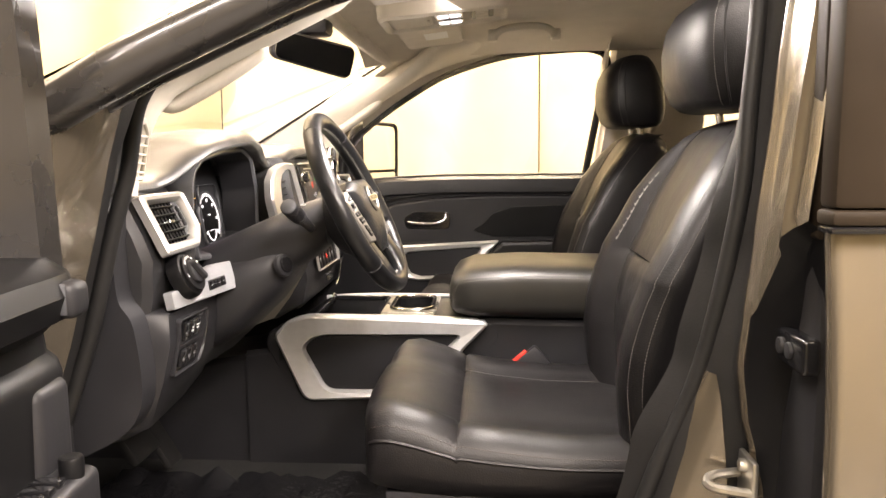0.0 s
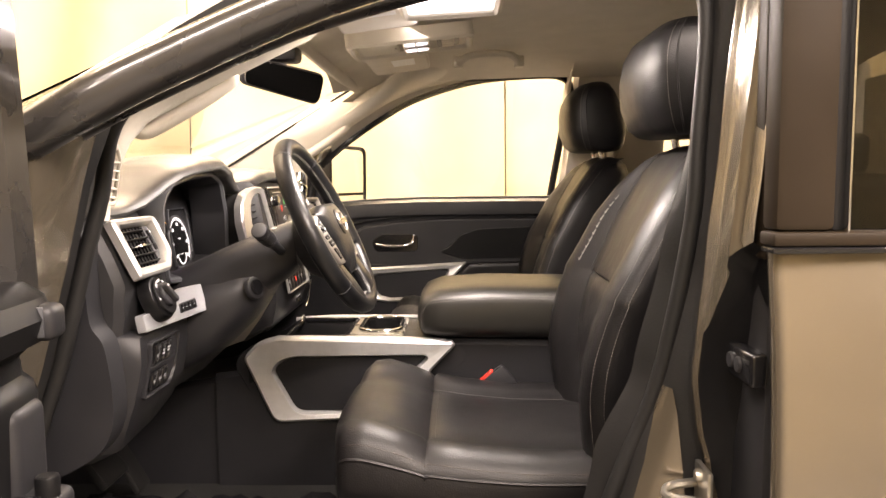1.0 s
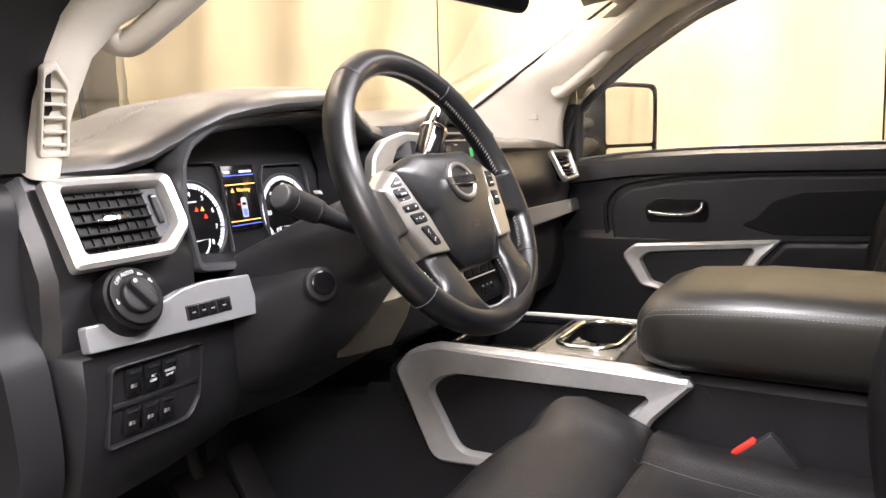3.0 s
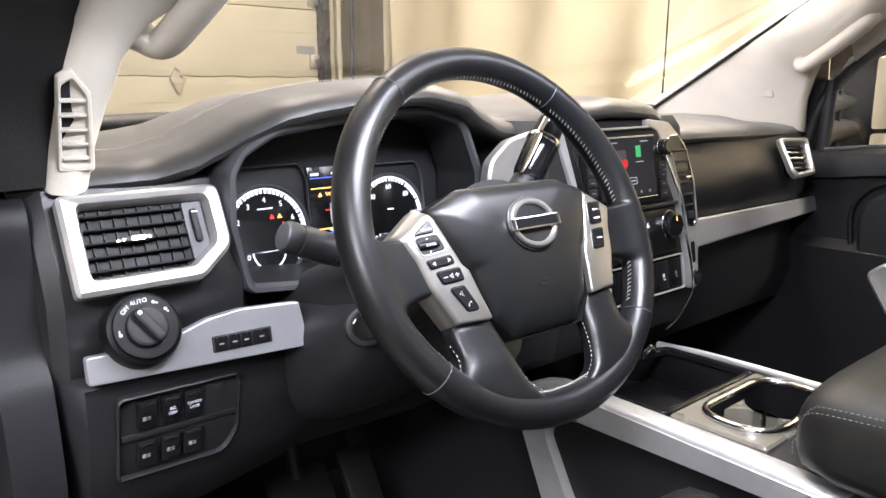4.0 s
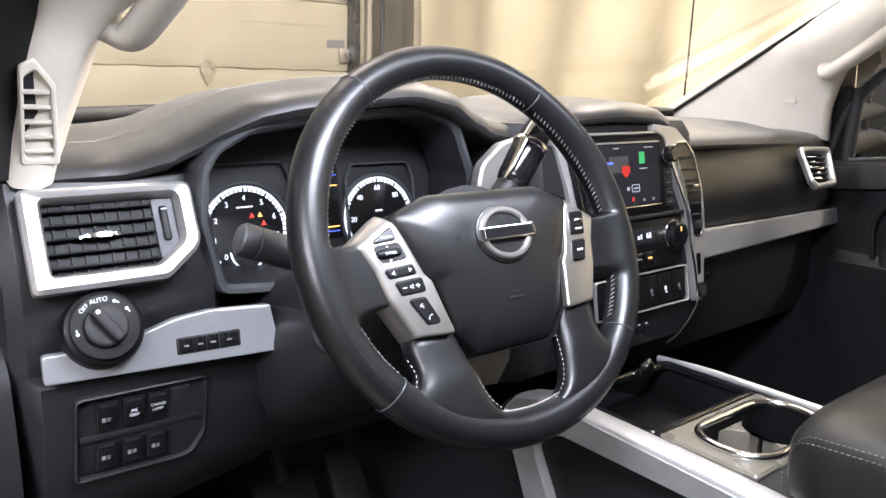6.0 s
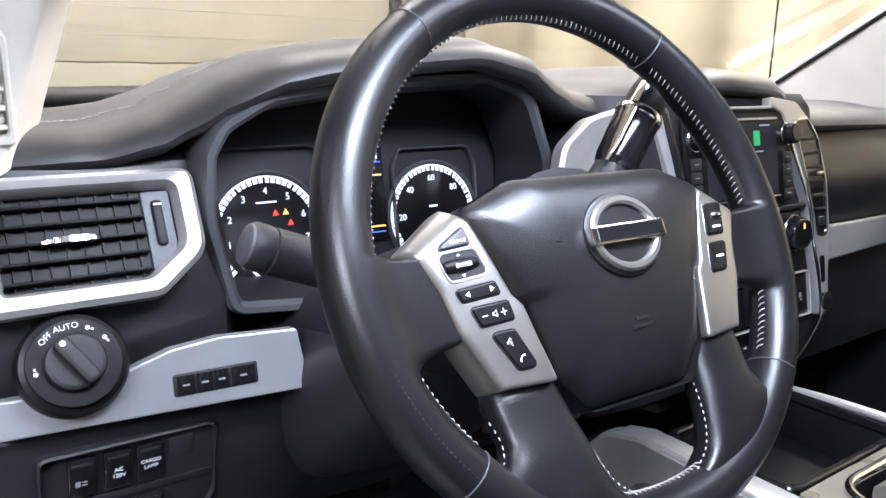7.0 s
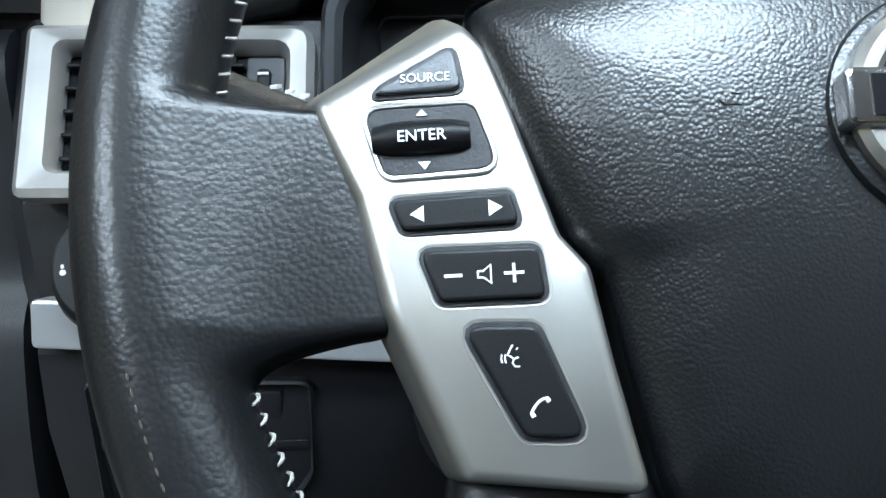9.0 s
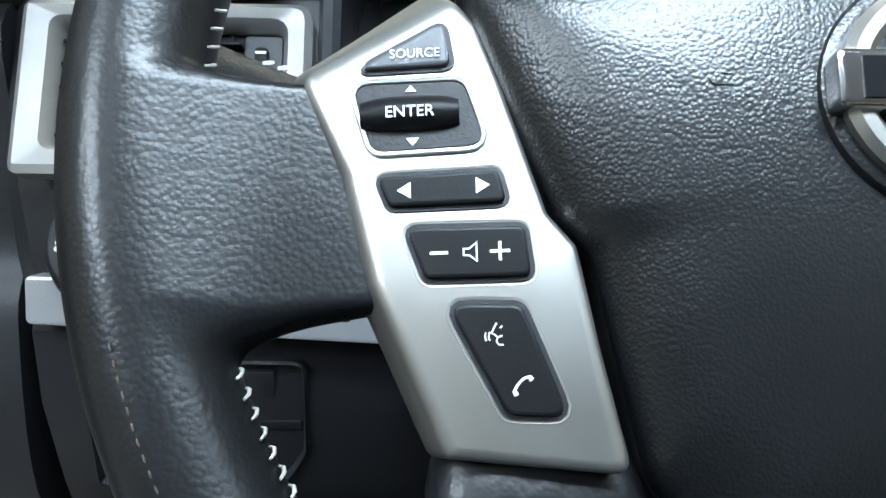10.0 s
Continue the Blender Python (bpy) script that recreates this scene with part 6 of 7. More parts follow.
def seat(name, cy, label, side):
    S = thing(name, (0.3, cy, 0.74), label, "car seat", "front seats")
    Y = lambda y: cy + y
    # cushion
    prof = ((-0.20, 0, 0), (-0.248, 0.15, 0), (-0.262, 0.45, 0), (-0.262, 0.72, 0), (-0.254, 0.9, 0.0), (-0.235, 1, 0.010), (-0.205, 1, 0.014), (-0.175, 1, 0.006), (-0.155, 1, -0.006), (-0.10, 1, -0.002), (0, 1, 0.0))
    prof = prof + tuple((-y, f, d) for y, f, d in prof[-2::-1])
    rings, zs = [], []
    for x, zt, zb, s, soft in ((0.012, 1.02, 0.98, 0.80, 0.1), (0.016, 1.05, 0.965, 0.88, 0.4), (0.028, 1.072, 0.955, 0.95, 0.7), (0.05, 1.084, 0.95, 0.985, 1), (0.09, 1.086, 0.945, 1, 1), (0.14, 1.072, 0.94, 1, 1), (0.183, 1.054, 0.94, 1, 1), (0.190, 1.046, 0.94, 1, 1), (0.197, 1.052, 0.94, 1, 1), (0.26, 1.042, 0.94, 1, 1), (0.36, 1.032, 0.94, 1, 1), (0.47, 1.03, 0.94, 0.99, 1), (0.54, 1.02, 0.94, 0.95, 0.6)):
        bow = 0.03 * (1 if x < 0.1 else 0)
        rings.append([Vector((x - 0.015 + bow * (y / 0.26) ** 2 * max(0, 1 - x / 0.1), Y(y * s), lerp(zb, zt, f) + d * soft)) for y, f, d in prof])
    cushion = part("cushion", loft(rings), SEAT, S, "black leather seat cushion", 60)
    for col in (4, 16):
        stitches("stitching", smooth_path([r[col] + Vector((0, (-0.001 if col < 10 else 0.001), 0.0015)) for r in rings[2:12]], 4), cushion, material=TAN)
        part("piping", tube(smooth_path([r[col - 1 if col < 10 else col + 1] + Vector((0, (-0.0005 if col < 10 else 0.0005), 0.004)) for r in rings[2:12]], 4), 0.003, 6), SEAT, cushion)
    for col in (8, 12):
        part("seam", tube(smooth_path([r[col] + Vector((0, 0, 0.0003)) for r in rings[6:12]], 4), 0.0015, 6), RUBBER, cushion)
    stitches("stitching", smooth_path([rings[8][k] + Vector((0.006, 0, 0.002)) for k in range(8, 13)], 4), cushion, material=TAN)
    part("base", loft([[Vector((x, Y(y), z)) for y, z in ((-0.24, 0.80), (-0.25, 0.93), (-0.245, 0.96), (0.245, 0.96), (0.25, 0.93), (0.24, 0.80))] for x in (0.06, 0.10, 0.5, 0.56)]), BLACK, S, "black plastic seat base")
    for x in (0.10, 0.45):
        for y in (-0.2, 0.2):
            part("rail_foot", rbox((x, Y(y) - 0.025, 0.775), (x + 0.12, Y(y) + 0.025, 0.81), 0.004), RUBBER, S)
    # backrest
    BF = ((0.98, 0.43, 0.475), (1.05, 0.415, 0.468), (1.15, 0.407, 0.46), (1.22, 0.415, 0.462), (1.30, 0.443, 0.487), (1.38, 0.482, 0.518), (1.44, 0.515, 0.545), (1.50, 0.557, 0.578), (1.535, 0.588, 0.60), (1.552, 0.615, 0.62), (1.558, 0.64, 0.64))
    rings = []
    zl = (0.98, 1.02, 1.08, 1.14, 1.20, 1.26, 1.295, 1.302, 1.309, 1.36, 1.42, 1.48, 1.515, 1.54, 1.553, 1.558)
    for z in zl:
        xb, xc = (v + 0.022 for v in table(z, BF))
        if z in (1.302,):
            xc += 0.008
        hw = table(z, ((0.98, 0.225), (1.1, 0.262), (1.3, 0.266), (1.42, 0.255), (1.50, 0.225), (1.535, 0.19), (1.552, 0.15), (1.558, 0.12)))[0]
        xr = max(xb + table(z, ((0.98, 0.145), (1.1, 0.165), (1.28, 0.195), (1.40, 0.175), (1.5, 0.143)))[0], xc + 0.05) if z < 1.5 else table(z, ((1.5, 0.722), (1.535, 0.727), (1.552, 0.712), (1.558, 0.692)))[0]
        k = hw / 0.262
        fr = ((-0.262, xb + 0.055), (-0.264, xb + 0.032), (-0.252, xb + 0.012), (-0.226, xb + 0.001), (-0.200, xb), (-0.172, xb + 0.012), (-0.150, xc + 0.002), (-0.08, xc - 0.002), (0, xc))
        fr = fr + tuple((-y, x) for y, x in fr[-2::-1])
        rr = ((0.255, xr - 0.04), (0.215, xr - 0.008), (0.1, xr), (0, xr), (-0.1, xr), (-0.215, xr - 0.008), (-0.255, xr - 0.04))
        rings.append([Vector((x, Y(y * k), z - 0.03 * (abs(y * k) / 0.26) ** 2 * max(0, (z - 1.45) / 0.1))) for y, x in fr + rr])
    back = part("backrest", loft(rings), SEAT, S, "black leather backrest", 60)
    for col, dy in ((1, -0.0015), (2, -0.0015), (15, 0.0015), (14, 0.0015)):
        stitches("stitching", smooth_path([r[col] + Vector((-0.0015, dy, 0)) for r in rings[1:14]], 4), back, material=SEATTHREAD)
    for col in (6, 10):
        part("seam", tube(smooth_path([r[col] + Vector((-0.0003, 0, 0)) for r in rings[2:14]], 4), 0.0018, 6), RUBBER, back)
    # embroidered mark as plain bars on the inner bolster
    rows_ = bmesh.new()
    inner = 11 if side == 0 else 5
    emb_ = [r[inner] for r in rings[8:12]]
    path = smooth_path(emb_, 12)[4:]
    for k in range(0, min(len(path) - 3, 28), 3):
        d = (path[k + 1] - path[k]).normalized()
        o = Vector((-0.0015, 0, 0))
        for off in (-0.008, 0.008):
            tube([path[k] + o + Vector((0, off, 0)), path[k] + o + Vector((0, off, 0)) + d * 0.012], 0.0012, 5, bm=rows_)
        tube([path[k] + o + Vector((0, -0.008, 0)), path[k] + o + Vector((0, 0.008, 0)) + d * 0.004], 0.0012, 5, bm=rows_)
    part("embroidery", rows_, SEATTHREAD, back, "pale embroidered mark as plain bars")
    # headrest
    rings = []
    for z, s, xf, xr in ((1.572, 0.72, 0.575, 0.665), (1.576, 0.85, 0.56, 0.69), (1.59, 0.95, 0.543, 0.705), (1.63, 1.0, 0.527, 0.712), (1.68, 1.0, 0.524, 0.705), (1.72, 0.985, 0.531, 0.69), (1.75, 0.95, 0.548, 0.675), (1.768, 0.86, 0.572, 0.66), (1.776, 0.66, 0.60, 0.645)):
        xm, hx, hy = (xf + xr) / 2 + 0.022, (xr - xf) / 2, 0.140 * s
        rings.append([Vector((xm - hx * math.copysign(abs(math.cos(a)) ** 0.55, math.cos(a)), Y(hy * math.copysign(abs(math.sin(a)) ** 0.6, math.sin(a))), z)) for a in [k * math.pi / 18 for k in range(36)]])
    head = part("headrest", loft(rings), SEAT, S, "black leather headrest", 60)
    for col in (7, 29):
        stitches("stitching", smooth_path([r[col] + Vector((-0.0012, 0.0012 if col < 18 else -0.0012, 0)) for r in rings[1:8]], 5), head, material=SEATTHREAD)
        part("seam", tube(smooth_path([r[col + (1 if col < 18 else -1)] for r in rings[1:8]], 5), 0.0018, 6), RUBBER, head)
    for y in (-0.07, 0.07):
        part("post", tube([(0.672, Y(y), 1.50), (0.652, Y(y), 1.60)], 0.0075, 10), CHROME, S, "chrome headrest post")
    return S


seat("driver_seat", 0.0, "black leather driver seat with pale stitching", 0)
seat("passenger_seat", 2 * CAB, "black leather passenger seat with pale stitching", 1)
bk = thing("belt_buckle", (0.31, 0.22, 1.0), "black seat belt buckle with a red release", "belt buckle")
bmat = axes((0.315, 0.225, 1.055), (0.75, 0.0, 0.66), (0.66, 0, -0.75))
part("shell", rbox((-0.035, -0.016, -0.009), (0.028, 0.05, 0.009), 0.005, m=bmat), BLACK, bk)
part("release", rbox((-0.034, -0.022, -0.006), (0.004, -0.013, 0.0075), 0.003, m=bmat), RED, bk, "red release button")
part("stalk", tube([(0.35, 0.225, 1.01), (0.40, 0.235, 0.95), (0.44, 0.24, 0.88)], 0.012, 8), BLACK, bk)

# ---- passenger door ----
pd = thing("passenger_door", (0.1, 1.2, 0.7), "black trimmed passenger door, shut, with clear window", "car door")
YD = 1.175
rows = []
SILLZ = ((-0.42, 1.385), (-0.25, 1.402), (-0.1, 1.418), (0.1, 1.424), (0.6, 1.424))
for x in [-0.45 + 0.05 * k for k in range(22)]:
    zs = table(x, SILLZ)[0]
    rows.append([Vector((x, y, z)) for y, z in ((YD + 0.09, zs - 0.01), (YD + 0.06, zs + 0.004), (YD + 0.02, zs + 0.002), (YD + 0.005, zs - 0.008), (YD, zs - 0.03), (YD, zs - 0.052), (YD + 0.016, zs - 0.058), (YD + 0.02, zs - 0.08), (YD + 0.018, 1.22), (YD - 0.005, 1.20), (YD - 0.005, 0.80), (YD + 0.09, 0.75))])
part("inner_panel", loft(rows), BLACK, pd)
dm_ = axes((0, YD + 0.018, 0), (1, 0, 0), (0, 0, 1))
part("upper_pad", prism(roundpoly([(-0.150, 1.172), (0.56, 1.19), (0.56, 1.362), (0.2, 1.362), (0.02, 1.352), (-0.10, 1.334), (-0.140, 1.312), (-0.160, 1.27)], [0.03, 0.01, 0.01, 0.2, 0.1, 0.05, 0.04, 0.05]), 0.020, dm_, 0.010, 3), BLACK, pd, "soft black door pad")
part("groove", tube(smooth_path([(-0.168, YD + 0.014, 1.195), (-0.176, YD + 0.014, 1.28), (-0.153, YD + 0.014, 1.325), (-0.110, YD + 0.016, 1.347), (0.016, YD + 0.016, 1.364), (0.212, YD + 0.016, 1.374), (0.56, YD + 0.016, 1.374)], 5), 0.006, 8), RUBBER, pd)
part("arm_recess", prism(roundpoly([(0.16, 1.243), (0.20, 1.26), (0.235, 1.30), (0.30, 1.322), (0.56, 1.33), (0.56, 1.222), (0.24, 1.218)][::-1], [0.01, 0.03, 0.04, 0.05, 0.005, 0.005, 0.03][::-1]), 0.0222, dm_, 0.0021, 2), KEY, pd, "black padded elbow rest")
part("handle_cup", prism(roundpoly([(-0.06, 1.245), (0.09, 1.245), (0.09, 1.305), (-0.03, 1.308), (-0.07, 1.285)], 0.02), 0.0225, dm_, 0.002), GLOSS, pd, "recessed handle cup")
part("door_handle", tube(smooth_path([(-0.052, YD - 0.008, 1.272), (-0.02, YD - 0.018, 1.268), (0.04, YD - 0.018, 1.268), (0.07, YD - 0.012, 1.278), (0.075, YD - 0.008, 1.296)], 5), [0.007] * 21, 8, flat=0.7), CHROME, pd, "chrome pull handle")
part("arm_pad", prism(roundpoly([(0.24, 1.05), (0.56, 1.05), (0.56, 1.212), (0.265, 1.205), (0.20, 1.13)], 0.015), 0.05, dm_, 0.012), SEAT, pd, "padded door armrest")
so = roundpoly([(-0.125, 1.162), (-0.09, 1.19), (0.26, 1.208), (0.215, 1.16), (0.16, 1.075), (-0.02, 1.07), (-0.075, 1.08)], [0.02, 0.03, 0.004, 0.02, 0.02, 0.03, 0.03])
si = roundpoly([(-0.075, 1.150), (-0.055, 1.165), (0.195, 1.182), (0.175, 1.15), (0.14, 1.09), (-0.01, 1.085), (-0.045, 1.095)], [0.015, 0.02, 0.004, 0.015, 0.015, 0.02, 0.02])
part("silver_frame", frame_ring(so, si, 0.040, dm_, 0.006, 0.014), LITSILVER, pd, "satin silver pull frame")
part("pocket", prism(si, 0.012, dm_, 0.001), BLACK, pd)
wp = part("pane", loft([[Vector((x, y, z)) for x, y, z in ((-0.26, YD + 0.056, 1.38), (0.62, YD + 0.056, 1.38), (0.62, YD + 0.012, 1.86), (-0.26, YD + 0.012, 1.86))], [Vector((x, y, z)) for x, y, z in ((-0.26, YD + 0.060, 1.38), (0.62, YD + 0.060, 1.38), (0.62, YD + 0.016, 1.86), (-0.26, YD + 0.016, 1.86))]]), GLASS, pd, "clear side window pane")
wp.visible_shadow = False
wf = smooth_path([(-0.30, YD + 0.05, 1.40), (-0.265, YD + 0.05, 1.52), (-0.17, YD + 0.05, 1.615), (-0.02, YD + 0.045, 1.715), (0.1, YD + 0.04, 1.775), (0.29, YD + 0.035, 1.828), (0.50, YD + 0.03, 1.845), (0.585, YD + 0.03, 1.838), (0.618, YD + 0.03, 1.80), (0.60, YD + 0.035, 1.70), (0.55, YD + 0.045, 1.42)], 6)
part("window_frame", tube(wf, 0.012, 8), RUBBER, pd, "black rubber window channel")
# paler strip put in for the light that the sill reflects
part("sill_glint", tube([(x, YD + 0.030, table(x, SILLZ)[0] + 0.006) for x in [-0.25 + 0.1 * k for k in range(9)]], 0.0045, 8), BEZEL, pd, "grey strip standing in for the bright reflection along the window sill")
part("divider_bar", tube([(-0.262, YD + 0.05, 1.38), (-0.255, YD + 0.05, 1.555)], 0.014, 8), BLACK, pd)
part("outer_skin", rbox((-0.5, YD + 0.2, 0.6), (0.58, YD + 0.23, 1.36), 0.02), PAINT, pd)
# inner lining between headliner, window and pillars
rows = []
for p in wf[10:-6]:
    rows.append([p + Vector((0, 0.02, -0.002)), p + Vector((0, -0.02, 0.012)), p + Vector((0, -0.06, 0.065)), p + Vector((0, -0.10, 0.10)), p + Vector((0, -0.15, 0.12)), p + Vector((0, 0.05, 0.09))])
part("roof_edge_lining", loft(rows), LINER, truck)
part("pillar_lining", loft([[Vector((x, YD + 0.05, z)), Vector((x + 0.01, YD - 0.02, z)), Vector((x + 0.20, YD - 0.03, z)), Vector((x + 0.33, YD + 0.0, z)), Vector((x + 0.33, YD + 0.06, z))] for x, z in ((0.57, 1.40), (0.585, 1.5), (0.615, 1.7), (0.635, 1.86))]), LINER, truck)
part("lower_pillar_lining", loft([[Vector((x, YD + 0.05, z)), Vector((x + 0.01, YD - 0.01, z)), Vector((x + 0.2, YD - 0.01, z)), Vector((x + 0.2, YD + 0.06, z))] for x, z in ((0.56, 0.74), (0.58, 1.42))]), BLACK, truck)
# rear passenger side
rp = thing("rear_passenger_door", (1.0, 1.2, 0.7), "dark rear passenger door with beige frame", "car door")
part("inner_panel", rbox((0.78, YD, 0.74), (1.45, YD + 0.1, 1.42), 0.02), BLACK, rp)
part("window_frame", frame_ring(roundpoly([(0.72, 1.40), (1.46, 1.40), (1.46, 1.86), (0.72, 1.86)], 0.03), roundpoly([(0.93, 1.44), (1.40, 1.44), (1.40, 1.82), (0.96, 1.82)], 0.03), 0.05, axes((0, YD + 0.08, 0), (1, 0, 0), (0, 0, 1)), 0.008), LINER, rp)
rpg = part("pane", rbox((0.80, YD + 0.06, 1.42), (1.42, YD + 0.064, 1.84), 0), GLASS, rp)
rpg.visible_shadow = False
bench = thing("rear_bench", (1.25, CAB, 0.74), "black leather rear bench seat", "car seat")
part("cushion", rbox((0.92, -0.30, 0.85), (1.40, 1.21, 1.06), 0.04, 3), SEAT, bench)
part("backrest", rbox((1.34, -0.30, 1.0), (1.50, 1.21, 1.50), 0.04, 3), SEAT, bench)
for y in (-0.05, CAB, 0.96):
    part("headrest", rbox((1.36, y - 0.12, 1.50), (1.46, y + 0.12, 1.62), 0.03, 3), SEAT, bench)


def grab(x0, x1, y, z, label):
    g = thing("grab_handle", ((x0 + x1) / 2, y, z), label, "grab handle", "grab handles")
    part("bar", tube(smooth_path([(x0, y + 0.03, z), (x0 + 0.005, y, z - 0.005), (x0 + 0.03, y - 0.012, z + 0.012), ((x0 + x1) / 2, y - 0.015, z + 0.02), (x1 - 0.03, y - 0.012, z + 0.016), (x1 - 0.005, y, z), (x1, y + 0.03, z)], 5), 0.011, 8), TRIM, g)
    for x in (x0, x1):
        part("mount", rbox((x - 0.014, y - 0.005, z - 0.018), (x + 0.014, y + 0.035, z + 0.016), 0.006), TRIM, g)


grab(0.235, 0.42, 0.885, 1.848, "pale ceiling grab handle over the passenger window")
gp = thing("pillar_grab_handle", (0.78, 1.12, 1.6), "pale upright grab handle on the middle pillar", "grab handle")
part("bar", tube(smooth_path([(0.745, 1.16, 1.77), (0.748, 1.12, 1.765), (0.768, 1.105, 1.72), (0.772, 1.105, 1.62), (0.75, 1.12, 1.575), (0.745, 1.16, 1.57)], 5), 0.013, 8), TRIM, gp)

part("tweeter_panel", prism(roundpoly([(-0.045, -0.015), (0.04, -0.02), (0.02, 0.038)], 0.008), 0.004, axes((-0.385, 1.150, 1.54), (0.98, 0.19, -0.1), (0, -0.25, 0.97)), 0.003), TRIM, pas, "raised triangular tweeter panel")
# passenger mirror, outside
mi = thing("door_mirror", (-0.2, 1.45, 1.4), "large black towing mirror outside the passenger window", "door mirror")
mm = axes((-0.200, 1.54, 1.495), (0.474, 0.88, 0), (0, 0, 1))
MO = roundpoly([(-0.205, -0.10), (-0.13, -0.133), (0.100, -0.135), (0.106, 0.125), (-0.07, 0.13), (-0.16, 0.112), (-0.205, 0.06)], [0.03, 0.03, 0.025, 0.03, 0.03, 0.04, 0.04])
part("shell", loft([[mm @ Vector((p[0] * s, p[1] * s, w)) for p in MO] for s, w in ((1.0, 0.0), (1.03, -0.02), (1.03, -0.10), (1.0, -0.16), (0.86, -0.20), (0.5, -0.225))]), KEY, mi, "black mirror shell")
part("rim", frame_ring(inset(MO, -0.003), inset(MO, 0.008), 0.012, mm, 0.003), BLACK, mi)
part("upper_mirror", prism(roundpoly([(-0.111, -0.052), (0.092, -0.052), (0.094, 0.115), (-0.065, 0.119), (-0.111, 0.112)], [0.01, 0.012, 0.03, 0.02, 0.01]), 0.004, mm, 0.001, base=0.002), MIRROR, mi, "flat mirror glass")
part("lower_mirror", prism(roundpoly([(-0.111, -0.119), (0.088, -0.124), (0.091, -0.062), (-0.111, -0.062)], 0.012), 0.004, mm, 0.001, base=0.002), MIRROR, mi, "small convex mirror glass")
part("arm", tube(smooth_path([(-0.30, 1.26, 1.43), (-0.30, 1.36, 1.44), (-0.28, 1.49, 1.45)], 4), 0.028, 10), BLACK, mi)
part("arm", tube(smooth_path([(-0.30, 1.26, 1.50), (-0.30, 1.36, 1.505), (-0.28, 1.49, 1.51)], 4), 0.022, 10), BLACK, mi)
part("foot", rbox((-0.34, 1.235, 1.39), (-0.27, 1.28, 1.56), 0.015), BLACK, mi)

# ---- overhead: mirror, lamp console, visors ----
rv = thing("rear_view_mirror", (-0.18, 0.44, 1.74), "dark rear-view mirror on a black stalk", "mirror")
rm = axes((-0.195, 0.455, 1.746), (0.56, 0.82, -0.10), (0.30, 0, 1))
RO = roundpoly([(-0.128, -0.034), (0.128, -0.042), (0.128, 0.040), (-0.128, 0.035)], 0.024)
part("shell", loft([[rm @ Vector((p[0] * s, p[1] * s, w)) for p in RO] for s, w in ((0.97, 0.004), (1.0, 0.0), (1.0, -0.012), (0.92, -0.028), (0.7, -0.036))]), BLACK, rv)
part("mirror", prism(inset(RO, 0.004), 0.002, rm, 0.0006, base=0.0035), MIRROR, rv, "mirror glass")
part("stalk", tube(smooth_path([(-0.21, 0.46, 1.75), (-0.225, 0.465, 1.79), (-0.26, 0.47, 1.82)], 4), [0.016] * 9, 8), BLACK, rv)
part("shroud", rbox((-0.30, 0.43, 1.79), (-0.16, 0.51, 1.835), 0.012), BLACK, rv)
oc = thing("overhead_console", (0.08, CAB, 1.85), "pale overhead console with map lamps", "overhead console")
om = axes((0.10, CAB, 1.850), (0, 1, 0), (1, 0, 0.10))       # w points down
OB = roundpoly([(-0.105, -0.135), (0.105, -0.135), (0.088, 0.17), (-0.088, 0.17)], 0.03, 5)
part("body", prism(inset(OB, 0.004), 0.026, om, 0.006, 3), LINER, oc)
part("rim", frame_ring(OB, inset(OB, 0.018), 0.036, om, 0.006, 0.004), TRIM, oc, "pale raised rim")
part("lid", prism(roundpoly([(-0.072, -0.108), (0.072, -0.108), (0.067, -0.015), (-0.067, -0.015)], 0.01), 0.006, om, 0.003, base=0.024), TRIM, oc)
part("lid_catch", rbox((-0.015, -0.024, 0.029), (0.015, -0.018, 0.033), 0.001, m=om), LINER, oc)
for s in (-1, 1):
    ml = part("map_lamp", prism(roundpoly([(s * 0.040 - 0.030, 0.0), (s * 0.040 + 0.030, 0.0), (s * 0.040 + 0.028, 0.058), (s * 0.040 - 0.028, 0.058)], 0.012), 0.008, om, 0.003, base=0.024), WHITEGLOW, oc, "lit ribbed map lamp")
    part("bezel", frame_ring(roundpoly([(s * 0.040 - 0.033, -0.003), (s * 0.040 + 0.033, -0.003), (s * 0.040 + 0.031, 0.061), (s * 0.040 - 0.031, 0.061)], 0.013), roundpoly([(s * 0.040 - 0.029, 0.001), (s * 0.040 + 0.029, 0.001), (s * 0.040 + 0.027, 0.057), (s * 0.040 - 0.027, 0.057)], 0.012), 0.010, om, 0.002, base=0.024), CHROME, ml)
    part("rib", rbox((s * 0.040 - 0.026, 0.027, 0.031), (s * 0.040 + 0.026, 0.031, 0.0335), 0.001, m=om), CHROME, ml)
sw_ = part("switch_recess", prism(roundpoly([(-0.062, 0.080), (0.062, 0.080), (0.056, 0.135), (-0.056, 0.135)], 0.008), 0.003, om, 0.001, base=0.0245), DARKGREY, oc)
for k in range(3):
    part("button", rbox((-0.048 + 0.034 * k, 0.092, 0.027), (-0.020 + 0.034 * k, 0.122, 0.031), 0.002, m=om), TRIM, sw_)
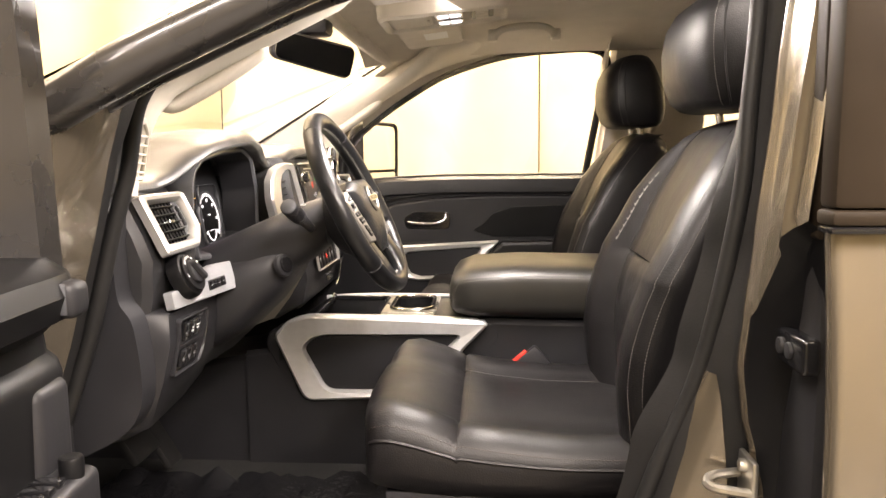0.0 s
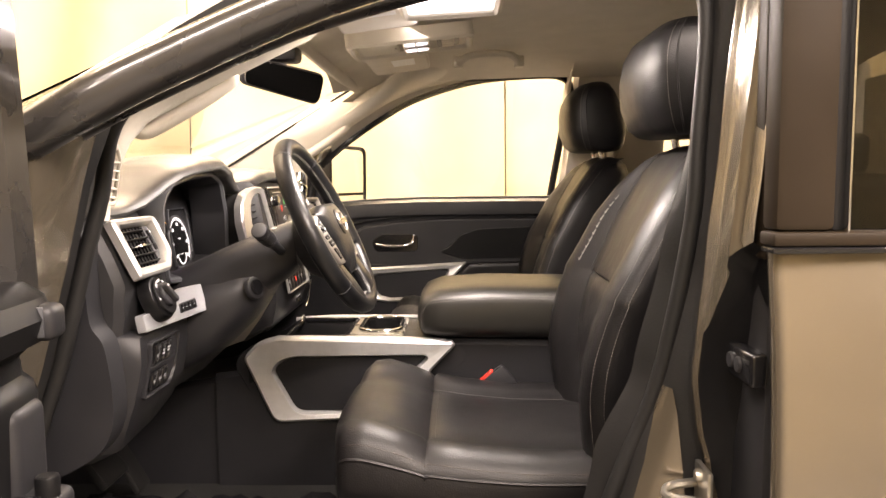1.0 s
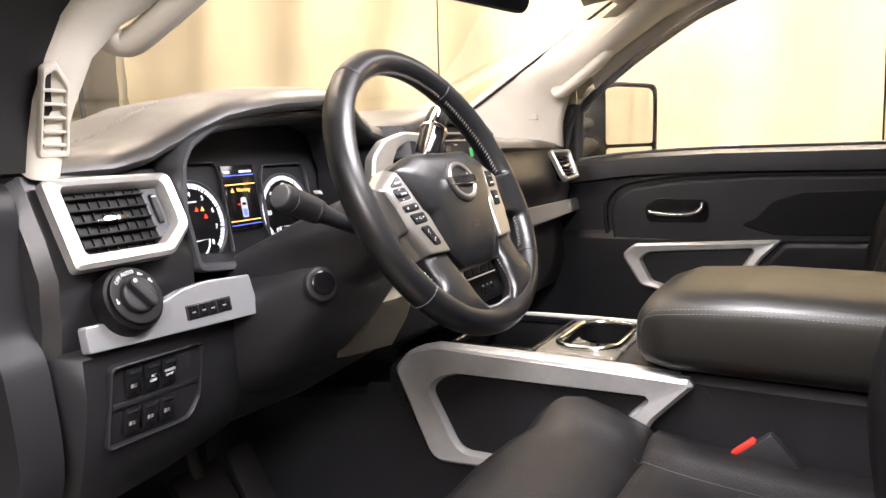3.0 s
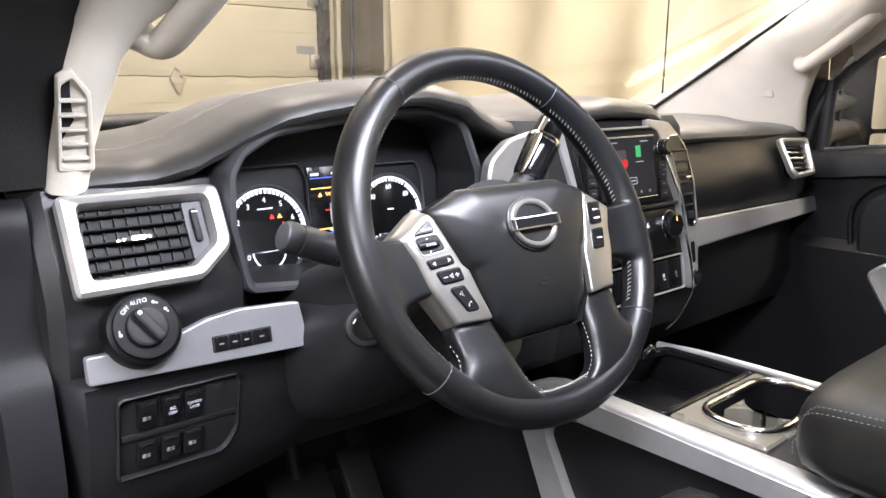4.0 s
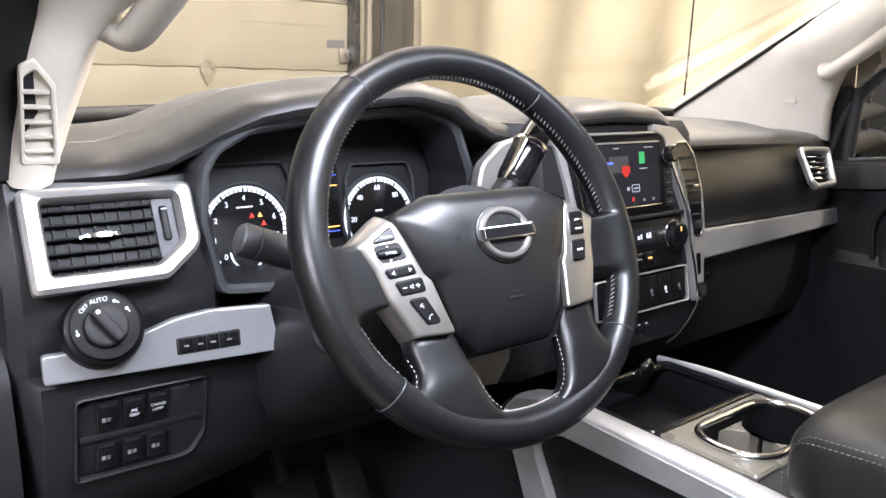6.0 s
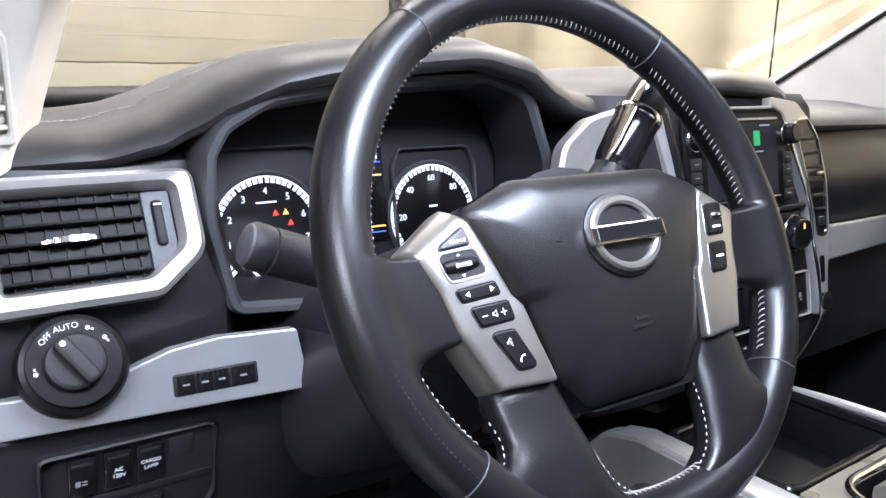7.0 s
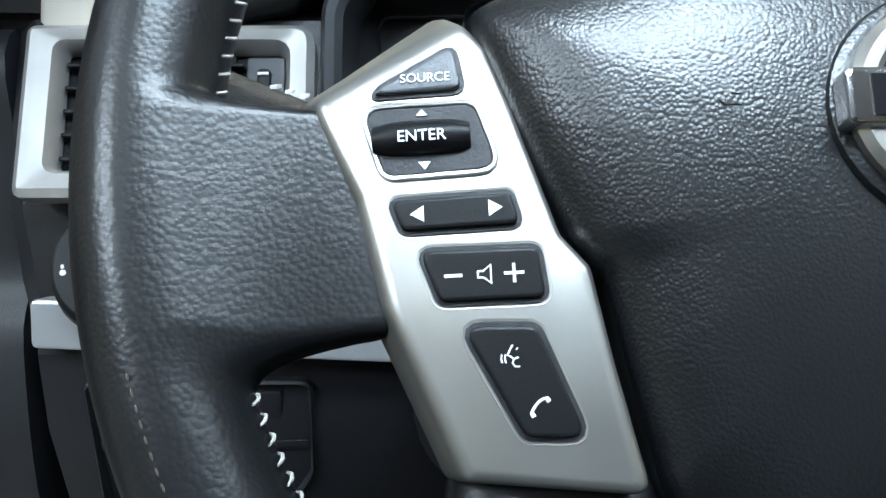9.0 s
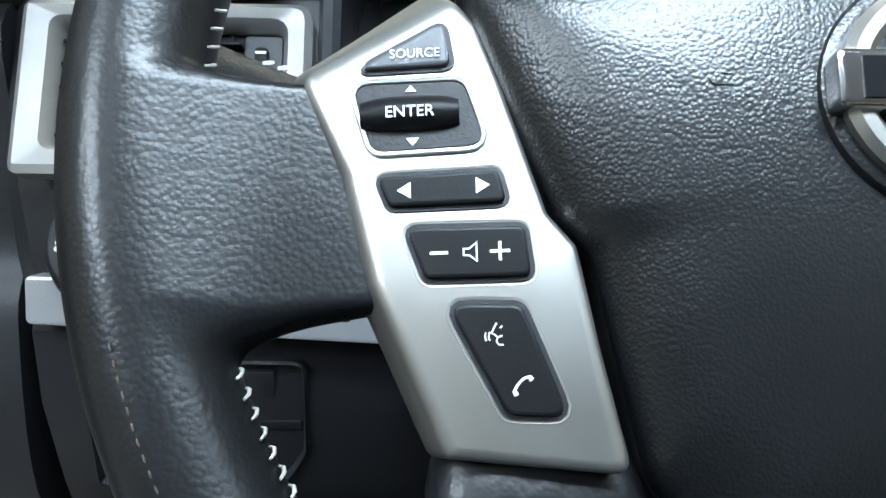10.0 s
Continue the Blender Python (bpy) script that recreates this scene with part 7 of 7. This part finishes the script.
for k, y in enumerate((0.10, 0.80)):
    vz = thing("sun_visor", (0.05, y, 1.85), "beige sun visor folded against the headliner", "sun visor", "sun visors")
    vm = axes((0.06, y, 1.862 - 0.006), (0, 1, 0), (1, 0, 0.12))
    part("flap", prism(roundpoly([(-0.20, -0.09), (0.20, -0.09), (0.20, 0.085), (-0.20, 0.085)], 0.02), 0.022, vm, 0.008), LINER, vz)
    part("label", rbox((-0.05, -0.02, 0.022), (0.06, 0.045, 0.0226), 0, m=vm), INK, vz, "pale warning label, unreadable")

# made-up housing and glowing diffuser for the added fill light over the driver
cl_ = thing("headliner_fill_lamp", (0.22, -0.04, 1.85), "added slim pale fill lamp on the headliner over the driver", "lamp")
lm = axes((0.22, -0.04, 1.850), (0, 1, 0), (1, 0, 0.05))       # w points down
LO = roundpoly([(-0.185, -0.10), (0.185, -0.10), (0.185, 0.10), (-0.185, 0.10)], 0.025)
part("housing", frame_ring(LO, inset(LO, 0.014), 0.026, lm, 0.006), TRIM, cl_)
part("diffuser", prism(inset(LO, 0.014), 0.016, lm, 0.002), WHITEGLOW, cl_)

# ---- driver's open door ----
fd = thing("front_door", (-0.3, -0.7, 0.7), "open driver door with black inner panel and armrest", "car door")
fm = axes((-0.185, -0.665, 0), (0.08, -0.997, 0), (0, 0, 1)) @ Matrix.Diagonal((1, 1, -1, 1))     # u runs out along the door, w to the cab
part("skin", rbox((-0.03, 0.62, -0.16), (1.10, 1.40, -0.13), 0.015, m=fm @ Matrix.Diagonal((1, 1, 1, 1))), PAINT, fd, "brown-grey outer skin")
part("inner_panel", loft([[fm @ Vector((u, v, w + d)) for v, w in ((0.64, -0.13), (0.64, -0.02), (1.0, -0.01), (1.295, 0.0), (1.308, -0.004), (1.316, -0.014), (1.334, -0.016), (1.345, -0.004), (1.352, 0.012), (1.375, 0.02), (1.394, 0.012), (1.406, -0.008), (1.41, -0.13))] for u, d in ((0.018, -0.05), (0.024, -0.026), (0.036, -0.010), (0.055, -0.002), (0.09, 0.0), (0.5, 0.0), (1.05, -0.02))]), KEY, fd, "black door panel with armrest")
part("window_frame", loft([[fm @ Vector((u0 + du, v, w)) for du, w in ((0, -0.08), (0, -0.03), (0.012, -0.018), (0.05, -0.02), (0.055, -0.08))] for u0, v in ((-0.01, 1.36), (0.0, 1.55), (0.02, 1.80), (0.05, 2.0))]), PAINTDARK, fd, "dark upright window frame")
pull = part("lock_switch", rbox((0.046, 1.353, 0.004), (0.080, 1.388, 0.028), 0.009, 3, m=fm), BLACK, fd, "black lock switch with a bright edge")
part("bright_edge", rbox((0.0795, 1.358, 0.012), (0.0810, 1.387, 0.020), 0.0005, m=fm), BEZEL, pull)
part("lower_trim", rbox((0.052, 0.95, -0.02), (0.115, 1.296, 0.006), 0.012, 3, m=fm), BLACK, fd, "grey lower door trim")
plate = part("switch_plate", rbox((0.075, 1.165, -0.01), (0.20, 1.216, 0.040), 0.010, 3, m=fm), BLACK, fd, "window switch plate")
part("knob", disc(0.011, 0.020, fm @ pose(0.105, 1.214, 0.026, -90, 0, 0), 0.003, 16), KEY, plate)
for k in range(3):
    part("window_switch", rbox((0.122 + 0.018 * k, 1.214, 0.004), (0.136 + 0.018 * k, 1.222, 0.030), 0.002, m=fm), GLOSS, plate)
# ---- floor things ----
pl_ = thing("plastic_film", (0.0, -0.2, 0.785), "glossy crumpled black plastic film over the floor mat", "plastic film")
rnd = random.Random(4)
part("sheet", loft([[Vector((-0.60 + 0.02 * i, -0.34 + 0.04 * j, 0.80 + 0.02 * noise.noise(Vector((i * 0.5, j * 0.6, 1))) + 0.012 * noise.noise(Vector((i * 1.3, j * 1.5, 4))))) for j in range(14)] for i in range(32)], closed=False, cap=False), PLASTICWRAP, pl_)
pe = thing("pedals", (-0.5, 0.05, 0.9), "black rubber brake and accelerator pedals", "pedals")
part("brake", rbox((-0.05, -0.04, -0.01), (0.05, 0.04, 0.01), 0.006, m=axes((-0.49, 0.03, 0.93), (0, 1, 0), (-0.6, 0, 0.8))), RUBBER, pe)
part("brake_arm", tube([(-0.50, 0.03, 0.95), (-0.55, 0.03, 1.1)], 0.012, 8), BLACK, pe)
part("accelerator", rbox((-0.03, -0.07, -0.008), (0.03, 0.07, 0.008), 0.005, m=axes((-0.50, 0.15, 0.89), (0, 1, 0), (-0.5, 0, 0.85))), RUBBER, pe)
part("foot_rest", rbox((-0.62, -0.27, 0.76), (-0.55, -0.16, 1.0), 0.02), CARPET, pe)
an = thing("antenna", (-0.752, 1.335, 1.36), "thin black mast antenna on the bonnet's edge", "antenna")
part("mast", tube([(-0.752, 1.335, 1.37), (-0.748, 1.338, 1.80), (-0.742, 1.342, 2.15)], [0.0028, 0.0022, 0.0016], 8), RUBBER, an)
part("foot", disc(0.016, 0.03, Matrix.Translation((-0.752, 1.335, 1.345)), 0.008, 16), RUBBER, an)
